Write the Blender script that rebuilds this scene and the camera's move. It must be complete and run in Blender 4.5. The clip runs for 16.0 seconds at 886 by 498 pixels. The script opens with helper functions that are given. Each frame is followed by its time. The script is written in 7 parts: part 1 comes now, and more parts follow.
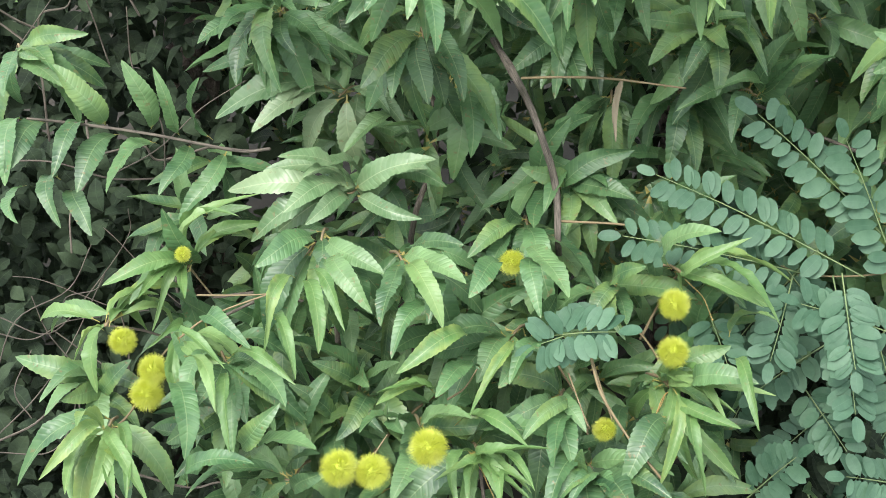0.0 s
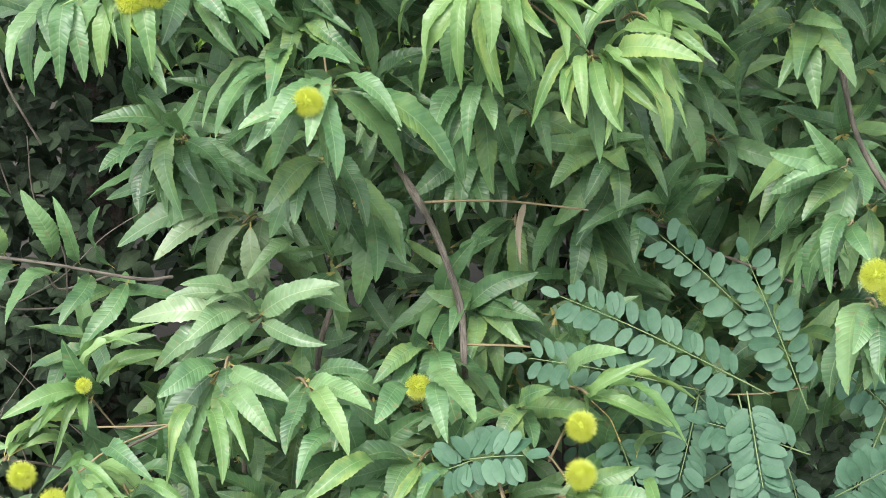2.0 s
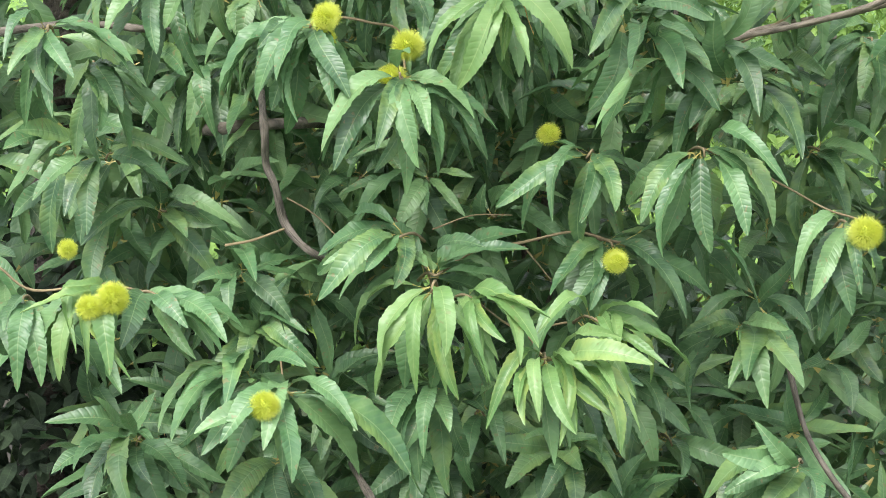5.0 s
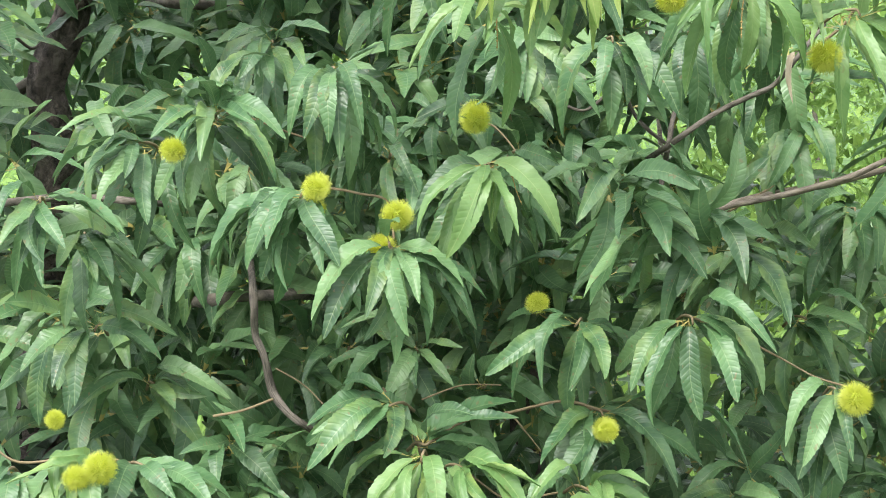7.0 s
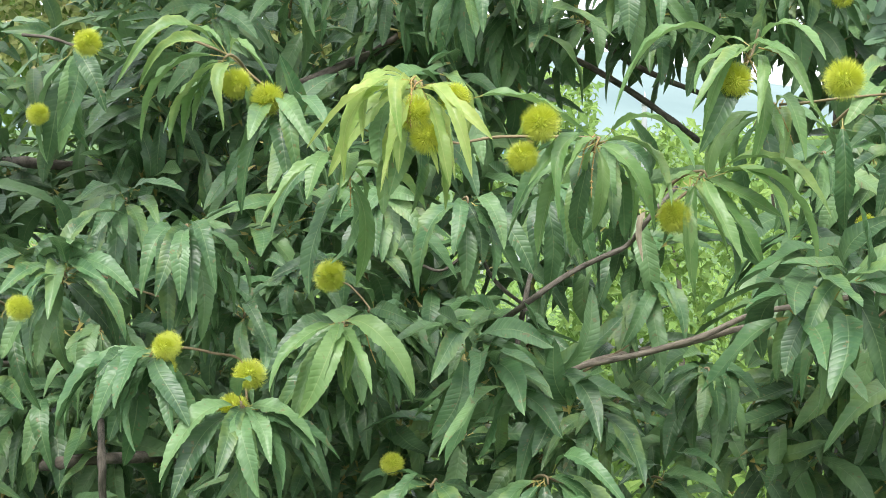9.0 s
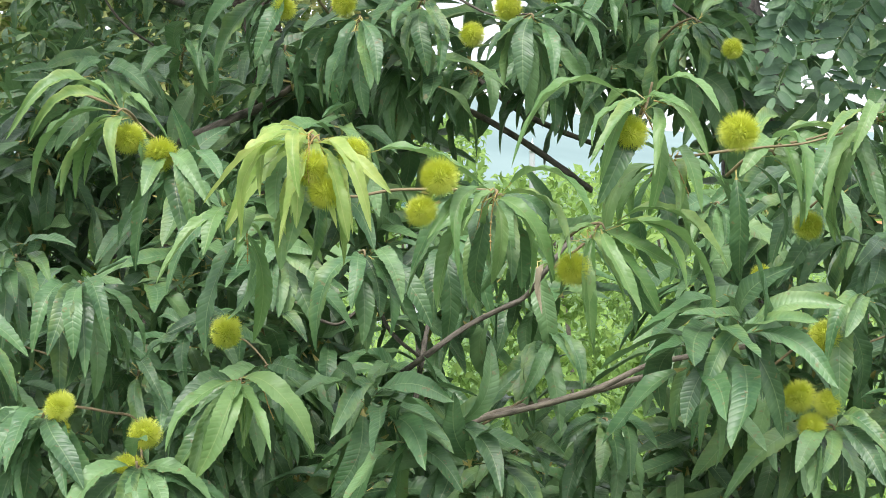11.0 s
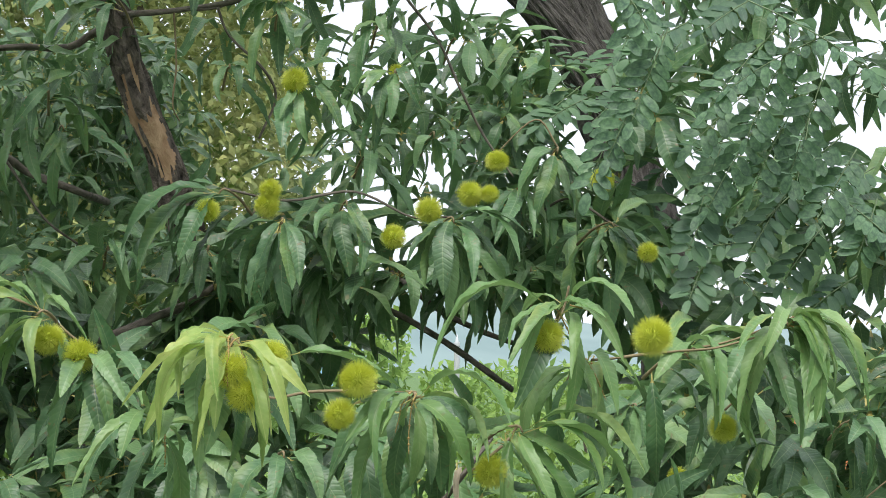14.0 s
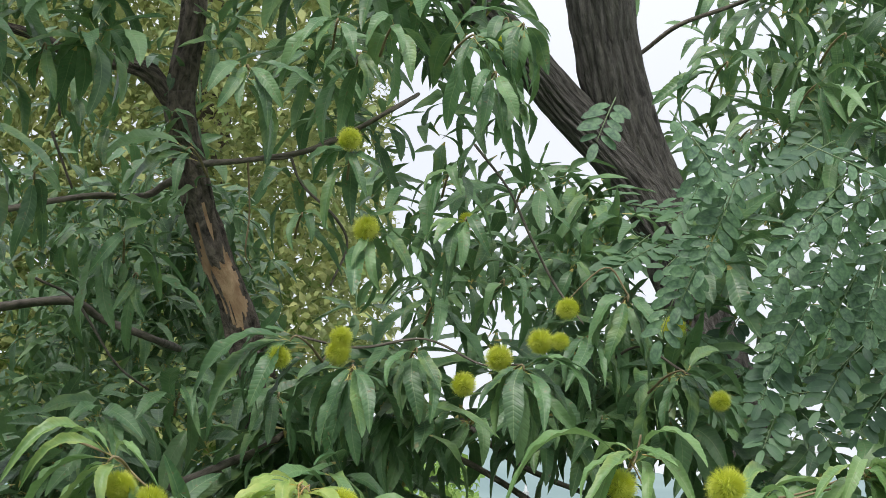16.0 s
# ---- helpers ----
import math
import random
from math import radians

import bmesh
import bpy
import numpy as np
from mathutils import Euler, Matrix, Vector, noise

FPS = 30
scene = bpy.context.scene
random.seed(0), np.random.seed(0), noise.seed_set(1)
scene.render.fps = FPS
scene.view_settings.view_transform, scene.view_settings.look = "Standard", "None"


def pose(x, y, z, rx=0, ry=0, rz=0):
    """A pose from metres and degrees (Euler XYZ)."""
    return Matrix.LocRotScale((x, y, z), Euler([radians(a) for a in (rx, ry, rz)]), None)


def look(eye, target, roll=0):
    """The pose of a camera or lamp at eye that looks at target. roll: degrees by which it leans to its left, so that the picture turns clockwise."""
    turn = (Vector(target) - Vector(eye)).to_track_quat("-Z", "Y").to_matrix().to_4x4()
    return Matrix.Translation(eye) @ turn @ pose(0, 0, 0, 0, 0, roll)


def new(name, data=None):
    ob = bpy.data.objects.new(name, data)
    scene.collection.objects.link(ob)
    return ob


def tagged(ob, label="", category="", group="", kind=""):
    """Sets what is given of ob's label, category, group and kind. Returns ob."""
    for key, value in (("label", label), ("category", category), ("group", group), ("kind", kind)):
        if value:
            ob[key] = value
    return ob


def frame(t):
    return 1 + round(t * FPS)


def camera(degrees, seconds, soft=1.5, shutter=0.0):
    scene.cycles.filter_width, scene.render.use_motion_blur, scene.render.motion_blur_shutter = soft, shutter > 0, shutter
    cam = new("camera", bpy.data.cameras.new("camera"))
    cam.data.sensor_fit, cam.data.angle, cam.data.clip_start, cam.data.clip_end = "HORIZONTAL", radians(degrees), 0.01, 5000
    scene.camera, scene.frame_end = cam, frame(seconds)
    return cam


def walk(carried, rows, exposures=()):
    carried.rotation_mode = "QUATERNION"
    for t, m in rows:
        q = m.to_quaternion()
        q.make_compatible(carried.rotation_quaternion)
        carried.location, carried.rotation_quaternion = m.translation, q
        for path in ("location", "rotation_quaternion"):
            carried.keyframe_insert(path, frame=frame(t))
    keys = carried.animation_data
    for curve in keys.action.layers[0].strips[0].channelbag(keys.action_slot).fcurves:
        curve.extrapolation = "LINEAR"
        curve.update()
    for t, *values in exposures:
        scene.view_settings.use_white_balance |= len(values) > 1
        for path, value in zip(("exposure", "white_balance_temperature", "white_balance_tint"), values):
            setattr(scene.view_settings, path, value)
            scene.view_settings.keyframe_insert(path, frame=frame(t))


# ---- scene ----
# A chestnut tree heavy with green burrs, with a locust beside it, under an overcast sky.
# The viewer stands on a low bank and tilts slowly up through the foliage.
cam = camera(30, 16.0, soft=0.8)
EYE = (0, 0, 2.4)
PATH = [  # seconds, turn to the right, tilt up, lean, and the sway of the viewer's grip in metres
    (0, 0.073, -30.301, -1.159, -0.0093, -0.0050, -0.0117),
    (0.5, 0.952, -29.012, -1.114, -0.0103, -0.0071, -0.0180),
    (1, 1.794, -28.527, -1.049, -0.0049, -0.0049, -0.0171),
    (1.5, 3.134, -26.975, -0.569, -0.0048, -0.0047, -0.0089),
    (2, 3.424, -26.223, -0.575, 0.0091, 0.0058, -0.0086),
    (2.5, 3.952, -24.924, -0.391, 0.0110, 0.0142, -0.0020),
    (3, 4.364, -22.911, -0.324, 0.0085, 0.0099, 0.0100),
    (3.5, 4.767, -20.387, -0.240, 0.0070, 0.0056, 0.0153),
    (4, 5.138, -18.534, -0.184, 0.0044, 0.0038, 0.0193),
    (4.2, 5.143, -18.080, -0.118, 0.0052, -0.0004, 0.0246),
    (6.3, 5.495, -12.799, -0.200, -0.0054, -0.0074, 0.0112),
    (6.5, 5.318, -12.097, -0.278, 0.0009, -0.0052, 0.0094),
    (7, 5.858, -10.091, -0.177, -0.0048, -0.0140, 0.0057),
    (7.5, 8.193, -7.392, 0.033, -0.0166, -0.0308, -0.0171),
    (8, 8.345, -6.565, 0.088, 0.0044, -0.0182, 0.0013),
    (8.5, 9.665, -5.404, 0.724, 0.0176, -0.0047, -0.0164),
    (9, 10.314, -4.256, 0.478, 0.0211, -0.0047, -0.0093),
    (9.5, 10.672, -2.938, 0.635, 0.0219, -0.0022, -0.0170),
    (10, 11.351, -2.513, 0.926, 0.0143, 0.0132, -0.0068),
    (10.2, 11.920, -2.741, 0.749, 0.0143, 0.0141, 0.0055),
    (12.3, 16.471, -1.859, 0.524, 0.0012, 0.0069, -0.0150),
    (12.5, 16.561, -1.635, 0.721, 0.0053, 0.0087, -0.0162),
    (13, 16.809, -0.330, 0.754, 0.0081, 0.0107, -0.0086),
    (13.5, 17.188, 1.607, 0.895, 0.0025, 0.0044, -0.0053),
    (14, 16.728, 4.029, 0.296, 0.0131, -0.0122, 0.0142),
    (14.5, 16.774, 5.645, 0.179, -0.0022, -0.0093, 0.0178),
    (15, 16.759, 7.381, 0.145, -0.0231, -0.0141, 0.0093),
    (15.5, 15.301, 8.528, 0.073, -0.0089, -0.0199, 0.0178),
    (16, 14.304, 9.115, 0.717, 0.0089, -0.0136, 0.0140),
]
walk(cam, [(t, pose(EYE[0] + dx, EYE[1] + dy, EYE[2] + dz, 90 + tilt, 0, -turn) @ pose(0, 0, 0, 0, 0, lean))
           for t, turn, tilt, lean, dx, dy, dz in PATH],
     exposures=[(0, 0.54), (2.5, 0.66), (3.5, 0.76), (6.5, 0.62), (7.3, 0.7), (8.5, 0.51), (9.5, 0.36), (10.2, 0.33), (12.5, 0.3), (14, -0.08), (16, -0.27)])

# ---- sky and light ----
world = bpy.data.worlds.new("overcast_sky")
scene.world = world
world.use_nodes = True
wt = world.node_tree
wt.nodes.clear()
w_out = wt.nodes.new("ShaderNodeOutputWorld")
w_bg = wt.nodes.new("ShaderNodeBackground")
w_sky = wt.nodes.new("ShaderNodeTexSky")
w_sky.sky_type = "NISHITA"
w_sky.sun_disc = False
w_sky.sun_elevation, w_sky.sun_rotation = radians(58), radians(215)
w_mix = wt.nodes.new("ShaderNodeMix")
w_mix.data_type = "RGBA"
w_cloud = wt.nodes.new("ShaderNodeTexNoise")
w_cloud.inputs["Scale"].default_value = 2.2
w_ramp = wt.nodes.new("ShaderNodeValToRGB")
w_ramp.color_ramp.elements[0].color = (9.2, 9.6, 10.6, 1)
w_ramp.color_ramp.elements[1].color = (11.0, 11.2, 11.8, 1)
wt.links.new(w_cloud.outputs["Fac"], w_ramp.inputs["Fac"])
w_mix.inputs["Factor"].default_value = 0.88
wt.links.new(w_sky.outputs["Color"], w_mix.inputs["A"])
wt.links.new(w_ramp.outputs["Color"], w_mix.inputs["B"])
wt.links.new(w_mix.outputs["Result"], w_bg.inputs["Color"])
# an overcast sky is about two times brighter overhead than at the horizon
w_co = wt.nodes.new("ShaderNodeTexCoord")
w_sep = wt.nodes.new("ShaderNodeSeparateXYZ")
wt.links.new(w_co.outputs["Generated"], w_sep.inputs[0])
w_up = wt.nodes.new("ShaderNodeMapRange")
w_up.inputs["From Min"].default_value, w_up.inputs["From Max"].default_value = 0.25, 1.0
w_up.inputs["To Min"].default_value, w_up.inputs["To Max"].default_value = 0.118, 0.235
wt.links.new(w_sep.outputs["Z"], w_up.inputs["Value"])
wt.links.new(w_up.outputs["Result"], w_bg.inputs["Strength"])
wt.links.new(w_bg.outputs["Background"], w_out.inputs["Surface"])

sun_data = bpy.data.lights.new("sun", "SUN")
sun_data.energy, sun_data.angle, sun_data.color = 3.3, radians(24), (1.0, 0.97, 0.9)
sun = new("sun", sun_data)
sun.matrix_world = look((-2.3, -2.9, 10.8), (0.4, 2.6, 2.0))


# ---- materials ----
def material(name):
    m = bpy.data.materials.new(name)
    m.use_nodes = True
    t = m.node_tree
    return m, t, t.nodes["Principled BSDF"], t.nodes["Material Output"]


def node(t, kind, **values):
    n = t.nodes.new(kind)
    for key, value in values.items():
        n.inputs[key].default_value = value
    return n


def ramp(t, source, *stops):
    r = t.nodes.new("ShaderNodeValToRGB")
    while len(r.color_ramp.elements) < len(stops):
        r.color_ramp.elements.new(0.5)
    for e, (place, colour) in zip(r.color_ramp.elements, stops):
        e.position, e.color = place, (*colour, 1)
    t.links.new(source, r.inputs["Fac"])
    return r.outputs["Color"]


def calc(t, op, a, b=0.0, c=0.0):
    n = t.nodes.new("ShaderNodeMath")
    n.operation = op
    for i, v in enumerate((a, b, c)):
        if isinstance(v, (int, float)):
            n.inputs[i].default_value = v
        else:
            t.links.new(v, n.inputs[i])
    return n.outputs[0]


def blend(t, fac, a, b, mode="MIX"):
    n = t.nodes.new("ShaderNodeMix")
    n.data_type, n.blend_type = "RGBA", mode
    for key, v in (("Factor", fac), ("A", a), ("B", b)):
        if isinstance(v, (int, float)):
            n.inputs[key].default_value = v
        elif isinstance(v, tuple):
            n.inputs[key].default_value = (*v, 1)
        else:
            t.links.new(v, n.inputs[key])
    return n.outputs["Result"]


def any_random(t):
    """A number for each leaf, whether it is an object or an island of a mesh."""
    a = t.nodes.new("ShaderNodeObjectInfo").outputs["Random"]
    b = t.nodes.new("ShaderNodeNewGeometry").outputs["Random Per Island"]
    return calc(t, "FRACT", calc(t, "ADD", a, b))


def leaf_material(name, dark, mid, light, rib, veins, rough, through_share, spots=0.0, relief=0.13, coat=0.0, stalk=None, ribs=0.09, sallow=None, clumps=0.0):
    """A leaf with midrib, slanting side veins, blotches and, where it has them, brown flecks and a coloured stalk."""
    m, t, p, out = material(name)
    r = any_random(t)
    uv = t.nodes.new("ShaderNodeUVMap").outputs["UV"]
    sep = t.nodes.new("ShaderNodeSeparateXYZ")
    t.links.new(uv, sep.inputs[0])
    across = calc(t, "ABSOLUTE", calc(t, "SUBTRACT", sep.outputs["X"], 0.5))
    base = ramp(t, r, (0.0, dark), (0.55, mid), (1.0, light))
    # a place on the leaf, other for every leaf
    spot_at = t.nodes.new("ShaderNodeCombineXYZ")
    t.links.new(calc(t, "MULTIPLY", sep.outputs["X"], 0.25), spot_at.inputs[0])
    t.links.new(sep.outputs["Y"], spot_at.inputs[1])
    t.links.new(calc(t, "MULTIPLY", r, 57.0), spot_at.inputs[2])
    cloudy = node(t, "ShaderNodeTexNoise", Scale=4.0, Detail=4.0, Roughness=0.6)
    t.links.new(spot_at.outputs[0], cloudy.inputs["Vector"])
    base = blend(t, 0.4, base, ramp(t, cloudy.outputs["Fac"], (0.32, dark), (0.68, light)))
    if clumps:
        broad = node(t, "ShaderNodeTexNoise", Scale=4.5, Detail=2.0)
        t.links.new(t.nodes.new("ShaderNodeTexCoord").outputs["Object"], broad.inputs["Vector"])
        base = blend(t, clumps, base, ramp(t, broad.outputs["Fac"], (0.38, dark), (0.62, light)))
    if sallow:
        # some leaves turn yellow from the rim inward
        turned = calc(t, "MULTIPLY", calc(t, "GREATER_THAN", calc(t, "FRACT", calc(t, "MULTIPLY", r, 7.3)), 0.74), 0.75)
        rim = calc(t, "MULTIPLY_ADD", across, 1.3, calc(t, "MULTIPLY_ADD", cloudy.outputs["Fac"], 1.6, -0.85))
        rim = calc(t, "MINIMUM", calc(t, "MAXIMUM", rim, 0.0), 1.0)
        base = blend(t, calc(t, "MULTIPLY", rim, turned), base, sallow)
    # side veins slant forward from the midrib
    wave = calc(t, "SINE", calc(t, "MULTIPLY", calc(t, "SUBTRACT", sep.outputs["Y"], calc(t, "MULTIPLY", across, 0.22)), veins))
    groove = calc(t, "POWER", calc(t, "MULTIPLY_ADD", wave, 0.5, 0.5), 4.0)
    base = blend(t, calc(t, "MULTIPLY", groove, ribs), base, rib)
    midrib = calc(t, "LESS_THAN", across, 0.017)
    base = blend(t, calc(t, "MULTIPLY", midrib, 0.4), base, rib)
    if spots:
        fleck = node(t, "ShaderNodeTexNoise", Scale=17.0, Detail=3.0)
        t.links.new(spot_at.outputs[0], fleck.inputs["Vector"])
        share = calc(t, "MULTIPLY", calc(t, "GREATER_THAN", fleck.outputs["Fac"], 0.67), spots)
        base = blend(t, share, base, (0.2, 0.15, 0.07))
    if stalk:
        base = blend(t, calc(t, "MULTIPLY", calc(t, "LESS_THAN", sep.outputs["Y"], 0.085), 0.85), base, stalk)
    t.links.new(base, p.inputs["Base Color"])
    t.links.new(calc(t, "MULTIPLY_ADD", cloudy.outputs["Fac"], 0.3, rough - 0.15), p.inputs["Roughness"])
    p.inputs["Specular IOR Level"].default_value = 0.5
    p.inputs["Coat Weight"].default_value, p.inputs["Coat Roughness"].default_value = coat, 0.35
    bump = node(t, "ShaderNodeBump", Strength=relief, Distance=0.004)
    t.links.new(calc(t, "SUBTRACT", 1.0, groove), bump.inputs["Height"])
    t.links.new(bump.outputs["Normal"], p.inputs["Normal"])
    thin = t.nodes.new("ShaderNodeBsdfTranslucent")
    t.links.new(blend(t, 0.5, base, light), thin.inputs["Color"])
    mix = t.nodes.new("ShaderNodeMixShader")
    mix.inputs["Fac"].default_value = through_share
    t.links.new(p.outputs["BSDF"], mix.inputs[1])
    t.links.new(thin.outputs["BSDF"], mix.inputs[2])
    t.links.new(mix.outputs["Shader"], out.inputs["Surface"])
    return m


STALK = (0.42, 0.34, 0.10)
MATURE = leaf_material("chestnut_leaf", (0.020, 0.062, 0.029), (0.076, 0.186, 0.070), (0.190, 0.322, 0.130), (0.27, 0.36, 0.17), 105, 0.43, 0.2,
                       spots=0.6, relief=0.18, coat=0.12, stalk=STALK, ribs=0.09, sallow=(0.22, 0.29, 0.06))
YOUNG = leaf_material("young_chestnut_leaf", (0.085, 0.195, 0.056), (0.145, 0.275, 0.086), (0.245, 0.375, 0.138), (0.36, 0.45, 0.18), 105, 0.43, 0.32,
                      spots=0.35, relief=0.15, coat=0.12, stalk=STALK, ribs=0.08, sallow=(0.40, 0.44, 0.10))
# a paler, greyer tone of the mature leaf
PALE_LEAF = leaf_material("pale_chestnut_leaf", (0.075, 0.16, 0.066), (0.14, 0.245, 0.11), (0.29, 0.38, 0.21), (0.4, 0.46, 0.28), 105, 0.4, 0.15,
                      spots=0.5, relief=0.14, coat=0.1, stalk=STALK, ribs=0.1)
GOLD = leaf_material("yellowing_chestnut_leaf", (0.13, 0.27, 0.055), (0.29, 0.43, 0.09), (0.56, 0.63, 0.23), (0.6, 0.62, 0.25), 105, 0.42, 0.42,
                     spots=0.3, relief=0.12, coat=0.1, stalk=(0.5, 0.36, 0.08), ribs=0.08, sallow=(0.50, 0.50, 0.12))
DEAD = leaf_material("dead_leaf", (0.30, 0.25, 0.17), (0.35, 0.29, 0.2), (0.4, 0.34, 0.24), (0.36, 0.29, 0.2), 105, 0.8, 0.1)
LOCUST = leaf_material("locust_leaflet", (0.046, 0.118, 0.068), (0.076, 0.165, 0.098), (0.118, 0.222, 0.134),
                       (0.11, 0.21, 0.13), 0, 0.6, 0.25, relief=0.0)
# greener than the sapling's; shadow among the fronds is put into the dark tones
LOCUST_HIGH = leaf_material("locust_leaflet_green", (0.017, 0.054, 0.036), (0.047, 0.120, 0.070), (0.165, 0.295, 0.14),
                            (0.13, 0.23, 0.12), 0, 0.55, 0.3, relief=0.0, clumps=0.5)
# dark shrub leaf, made near black by the shade put into its colour
SHADED_SHRUB = leaf_material("shaded_shrub_leaf", (0.006, 0.012, 0.007), (0.016, 0.031, 0.016), (0.058, 0.088, 0.046),
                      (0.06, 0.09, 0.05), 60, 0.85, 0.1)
SHADED_SHRUB.node_tree.nodes["Principled BSDF"].inputs["Specular IOR Level"].default_value = 0.3
BACK = leaf_material("far_leaf", (0.05, 0.12, 0.03), (0.24, 0.37, 0.08), (0.56, 0.56, 0.24),
                     (0.25, 0.3, 0.12), 50, 0.6, 0.35, clumps=0.55)
MEADOW = leaf_material("meadow_leaf", (0.04, 0.105, 0.022), (0.14, 0.28, 0.05), (0.33, 0.47, 0.11),
                       (0.3, 0.45, 0.15), 0, 0.7, 0.35)


def bark_material(name, low, high, scale, stretch, strength, streak=None):
    m, t, p, out = material(name)
    pos = t.nodes.new("ShaderNodeTexCoord").outputs["UV"]
    mp = t.nodes.new("ShaderNodeMapping")
    mp.inputs["Scale"].default_value = (scale, stretch, 1)
    t.links.new(pos, mp.inputs["Vector"])
    a = node(t, "ShaderNodeTexNoise", Scale=1.0, Detail=6.0, Roughness=0.65, Distortion=0.4)
    t.links.new(mp.outputs[0], a.inputs["Vector"])
    b = node(t, "ShaderNodeTexNoise", Scale=40.0, Detail=3.0)
    t.links.new(t.nodes.new("ShaderNodeTexCoord").outputs["Object"], b.inputs["Vector"])
    col = ramp(t, a.outputs["Fac"], (0.33, low), (0.62, high))
    col = blend(t, calc(t, "MULTIPLY", b.outputs["Fac"], 0.45), col, low)
    t.links.new(col, p.inputs["Base Color"])
    p.inputs["Roughness"].default_value = 0.9
    bump = node(t, "ShaderNodeBump", Strength=strength, Distance=0.02)
    t.links.new(a.outputs["Fac"], bump.inputs["Height"])
    t.links.new(bump.outputs["Normal"], p.inputs["Normal"])
    return m


BARK_CHESTNUT = bark_material("chestnut_bark", (0.02, 0.016, 0.014), (0.25, 0.20, 0.17), 13, 34, 1.0)
BARK_LOCUST = bark_material("locust_bark", (0.026, 0.023, 0.022), (0.215, 0.195, 0.18), 44, 16, 1.0)
TWIG_BARK = bark_material("twig_bark", (0.045, 0.039, 0.032), (0.21, 0.18, 0.145), 3, 30, 0.3)
PALE_BARK = bark_material("pale_twig_bark", (0.10, 0.082, 0.065), (0.34, 0.285, 0.225), 3, 30, 0.3)
SHOOT_BARK = bark_material("shoot_bark", (0.15, 0.115, 0.062), (0.32, 0.25, 0.145), 3, 30, 0.2)
CATKIN = bark_material("catkin_thread", (0.26, 0.17, 0.06), (0.46, 0.33, 0.13), 3, 60, 0.2)
BARE_WOOD = bark_material("bare_wood", (0.26, 0.15, 0.085), (0.55, 0.38, 0.24), 5, 14, 0.6)


def plain_material(name, a, b, scale, rough, strength=0.2):
    m, t, p, out = material(name)
    n = node(t, "ShaderNodeTexNoise", Scale=scale, Detail=5.0)
    t.links.new(t.nodes.new("ShaderNodeTexCoord").outputs["Object"], n.inputs["Vector"])
    t.links.new(ramp(t, n.outputs["Fac"], (0.3, a), (0.7, b)), p.inputs["Base Color"])
    p.inputs["Roughness"].default_value = rough
    bump = node(t, "ShaderNodeBump", Strength=strength, Distance=0.02)
    t.links.new(n.outputs["Fac"], bump.inputs["Height"])
    t.links.new(bump.outputs["Normal"], p.inputs["Normal"])
    return m


SPINE = leaf_material("burr_spine", (0.60, 0.67, 0.09), (0.71, 0.76, 0.14), (0.82, 0.83, 0.25), (0.6, 0.62, 0.1), 0, 0.5, 0.5, relief=0.0)
HUSK = plain_material("burr_husk", (0.40, 0.46, 0.05), (0.52, 0.57, 0.08), 60, 0.8)
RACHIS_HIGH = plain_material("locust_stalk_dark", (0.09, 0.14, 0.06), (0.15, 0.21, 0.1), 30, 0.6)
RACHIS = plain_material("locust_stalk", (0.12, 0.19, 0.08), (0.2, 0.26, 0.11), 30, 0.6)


def ground_material():
    """Bare soil in a band under the trees, with ragged turf on either side."""
    m, t, p, out = material("soil_and_turf")
    pos = t.nodes.new("ShaderNodeTexCoord").outputs["Object"]
    fine = node(t, "ShaderNodeTexNoise", Scale=6.0, Detail=6.0)
    broad = node(t, "ShaderNodeTexNoise", Scale=1.1, Detail=5.0)
    for n in (fine, broad):
        t.links.new(pos, n.inputs["Vector"])
    soil = ramp(t, fine.outputs["Fac"], (0.3, (0.016, 0.015, 0.011)), (0.7, (0.042, 0.036, 0.026)))
    turf = ramp(t, fine.outputs["Fac"], (0.3, (0.045, 0.095, 0.024)), (0.7, (0.10, 0.19, 0.045)))
    sep = t.nodes.new("ShaderNodeSeparateXYZ")
    t.links.new(pos, sep.inputs[0])
    off = calc(t, "ABSOLUTE", calc(t, "SUBTRACT", sep.outputs["Y"], 3.2))
    edge = calc(t, "ADD", off, calc(t, "MULTIPLY_ADD", broad.outputs["Fac"], 3.0, -1.5))
    share = calc(t, "MULTIPLY_ADD", edge, 2.0, -5.6)
    share = calc(t, "MINIMUM", calc(t, "MAXIMUM", share, 0.0), 1.0)
    t.links.new(blend(t, share, soil, turf), p.inputs["Base Color"])
    p.inputs["Roughness"].default_value = 0.95
    bump = node(t, "ShaderNodeBump", Strength=0.6, Distance=0.02)
    t.links.new(fine.outputs["Fac"], bump.inputs["Height"])
    t.links.new(bump.outputs["Normal"], p.inputs["Normal"])
    return m


GROUND = ground_material()
# woods tinted blue-grey: the haze of distance is painted into their colour
HILL = plain_material("hazy_hill_woods", (0.14, 0.205, 0.205), (0.185, 0.255, 0.25), 0.02, 1.0)
WHITE_PAINT = plain_material("white_paint", (0.36, 0.39, 0.41), (0.52, 0.54, 0.55), 9, 0.6)
BLUE_PLASTIC = plain_material("blue_plastic", (0.16, 0.36, 0.55), (0.3, 0.5, 0.66), 5, 0.5)
PALE_CLOTH = plain_material("pale_cloth", (0.45, 0.62, 0.8), (0.72, 0.82, 0.9), 5, 0.8)
ORANGE_CLOTH = plain_material("orange_cloth", (0.6, 0.2, 0.08), (0.75, 0.32, 0.15), 8, 0.8)

UP = Vector((0, 0, 1))
OPEN_SIDE = Vector((-0.1, -1, 0.25))  # the light, open side of the foliage, over the bank


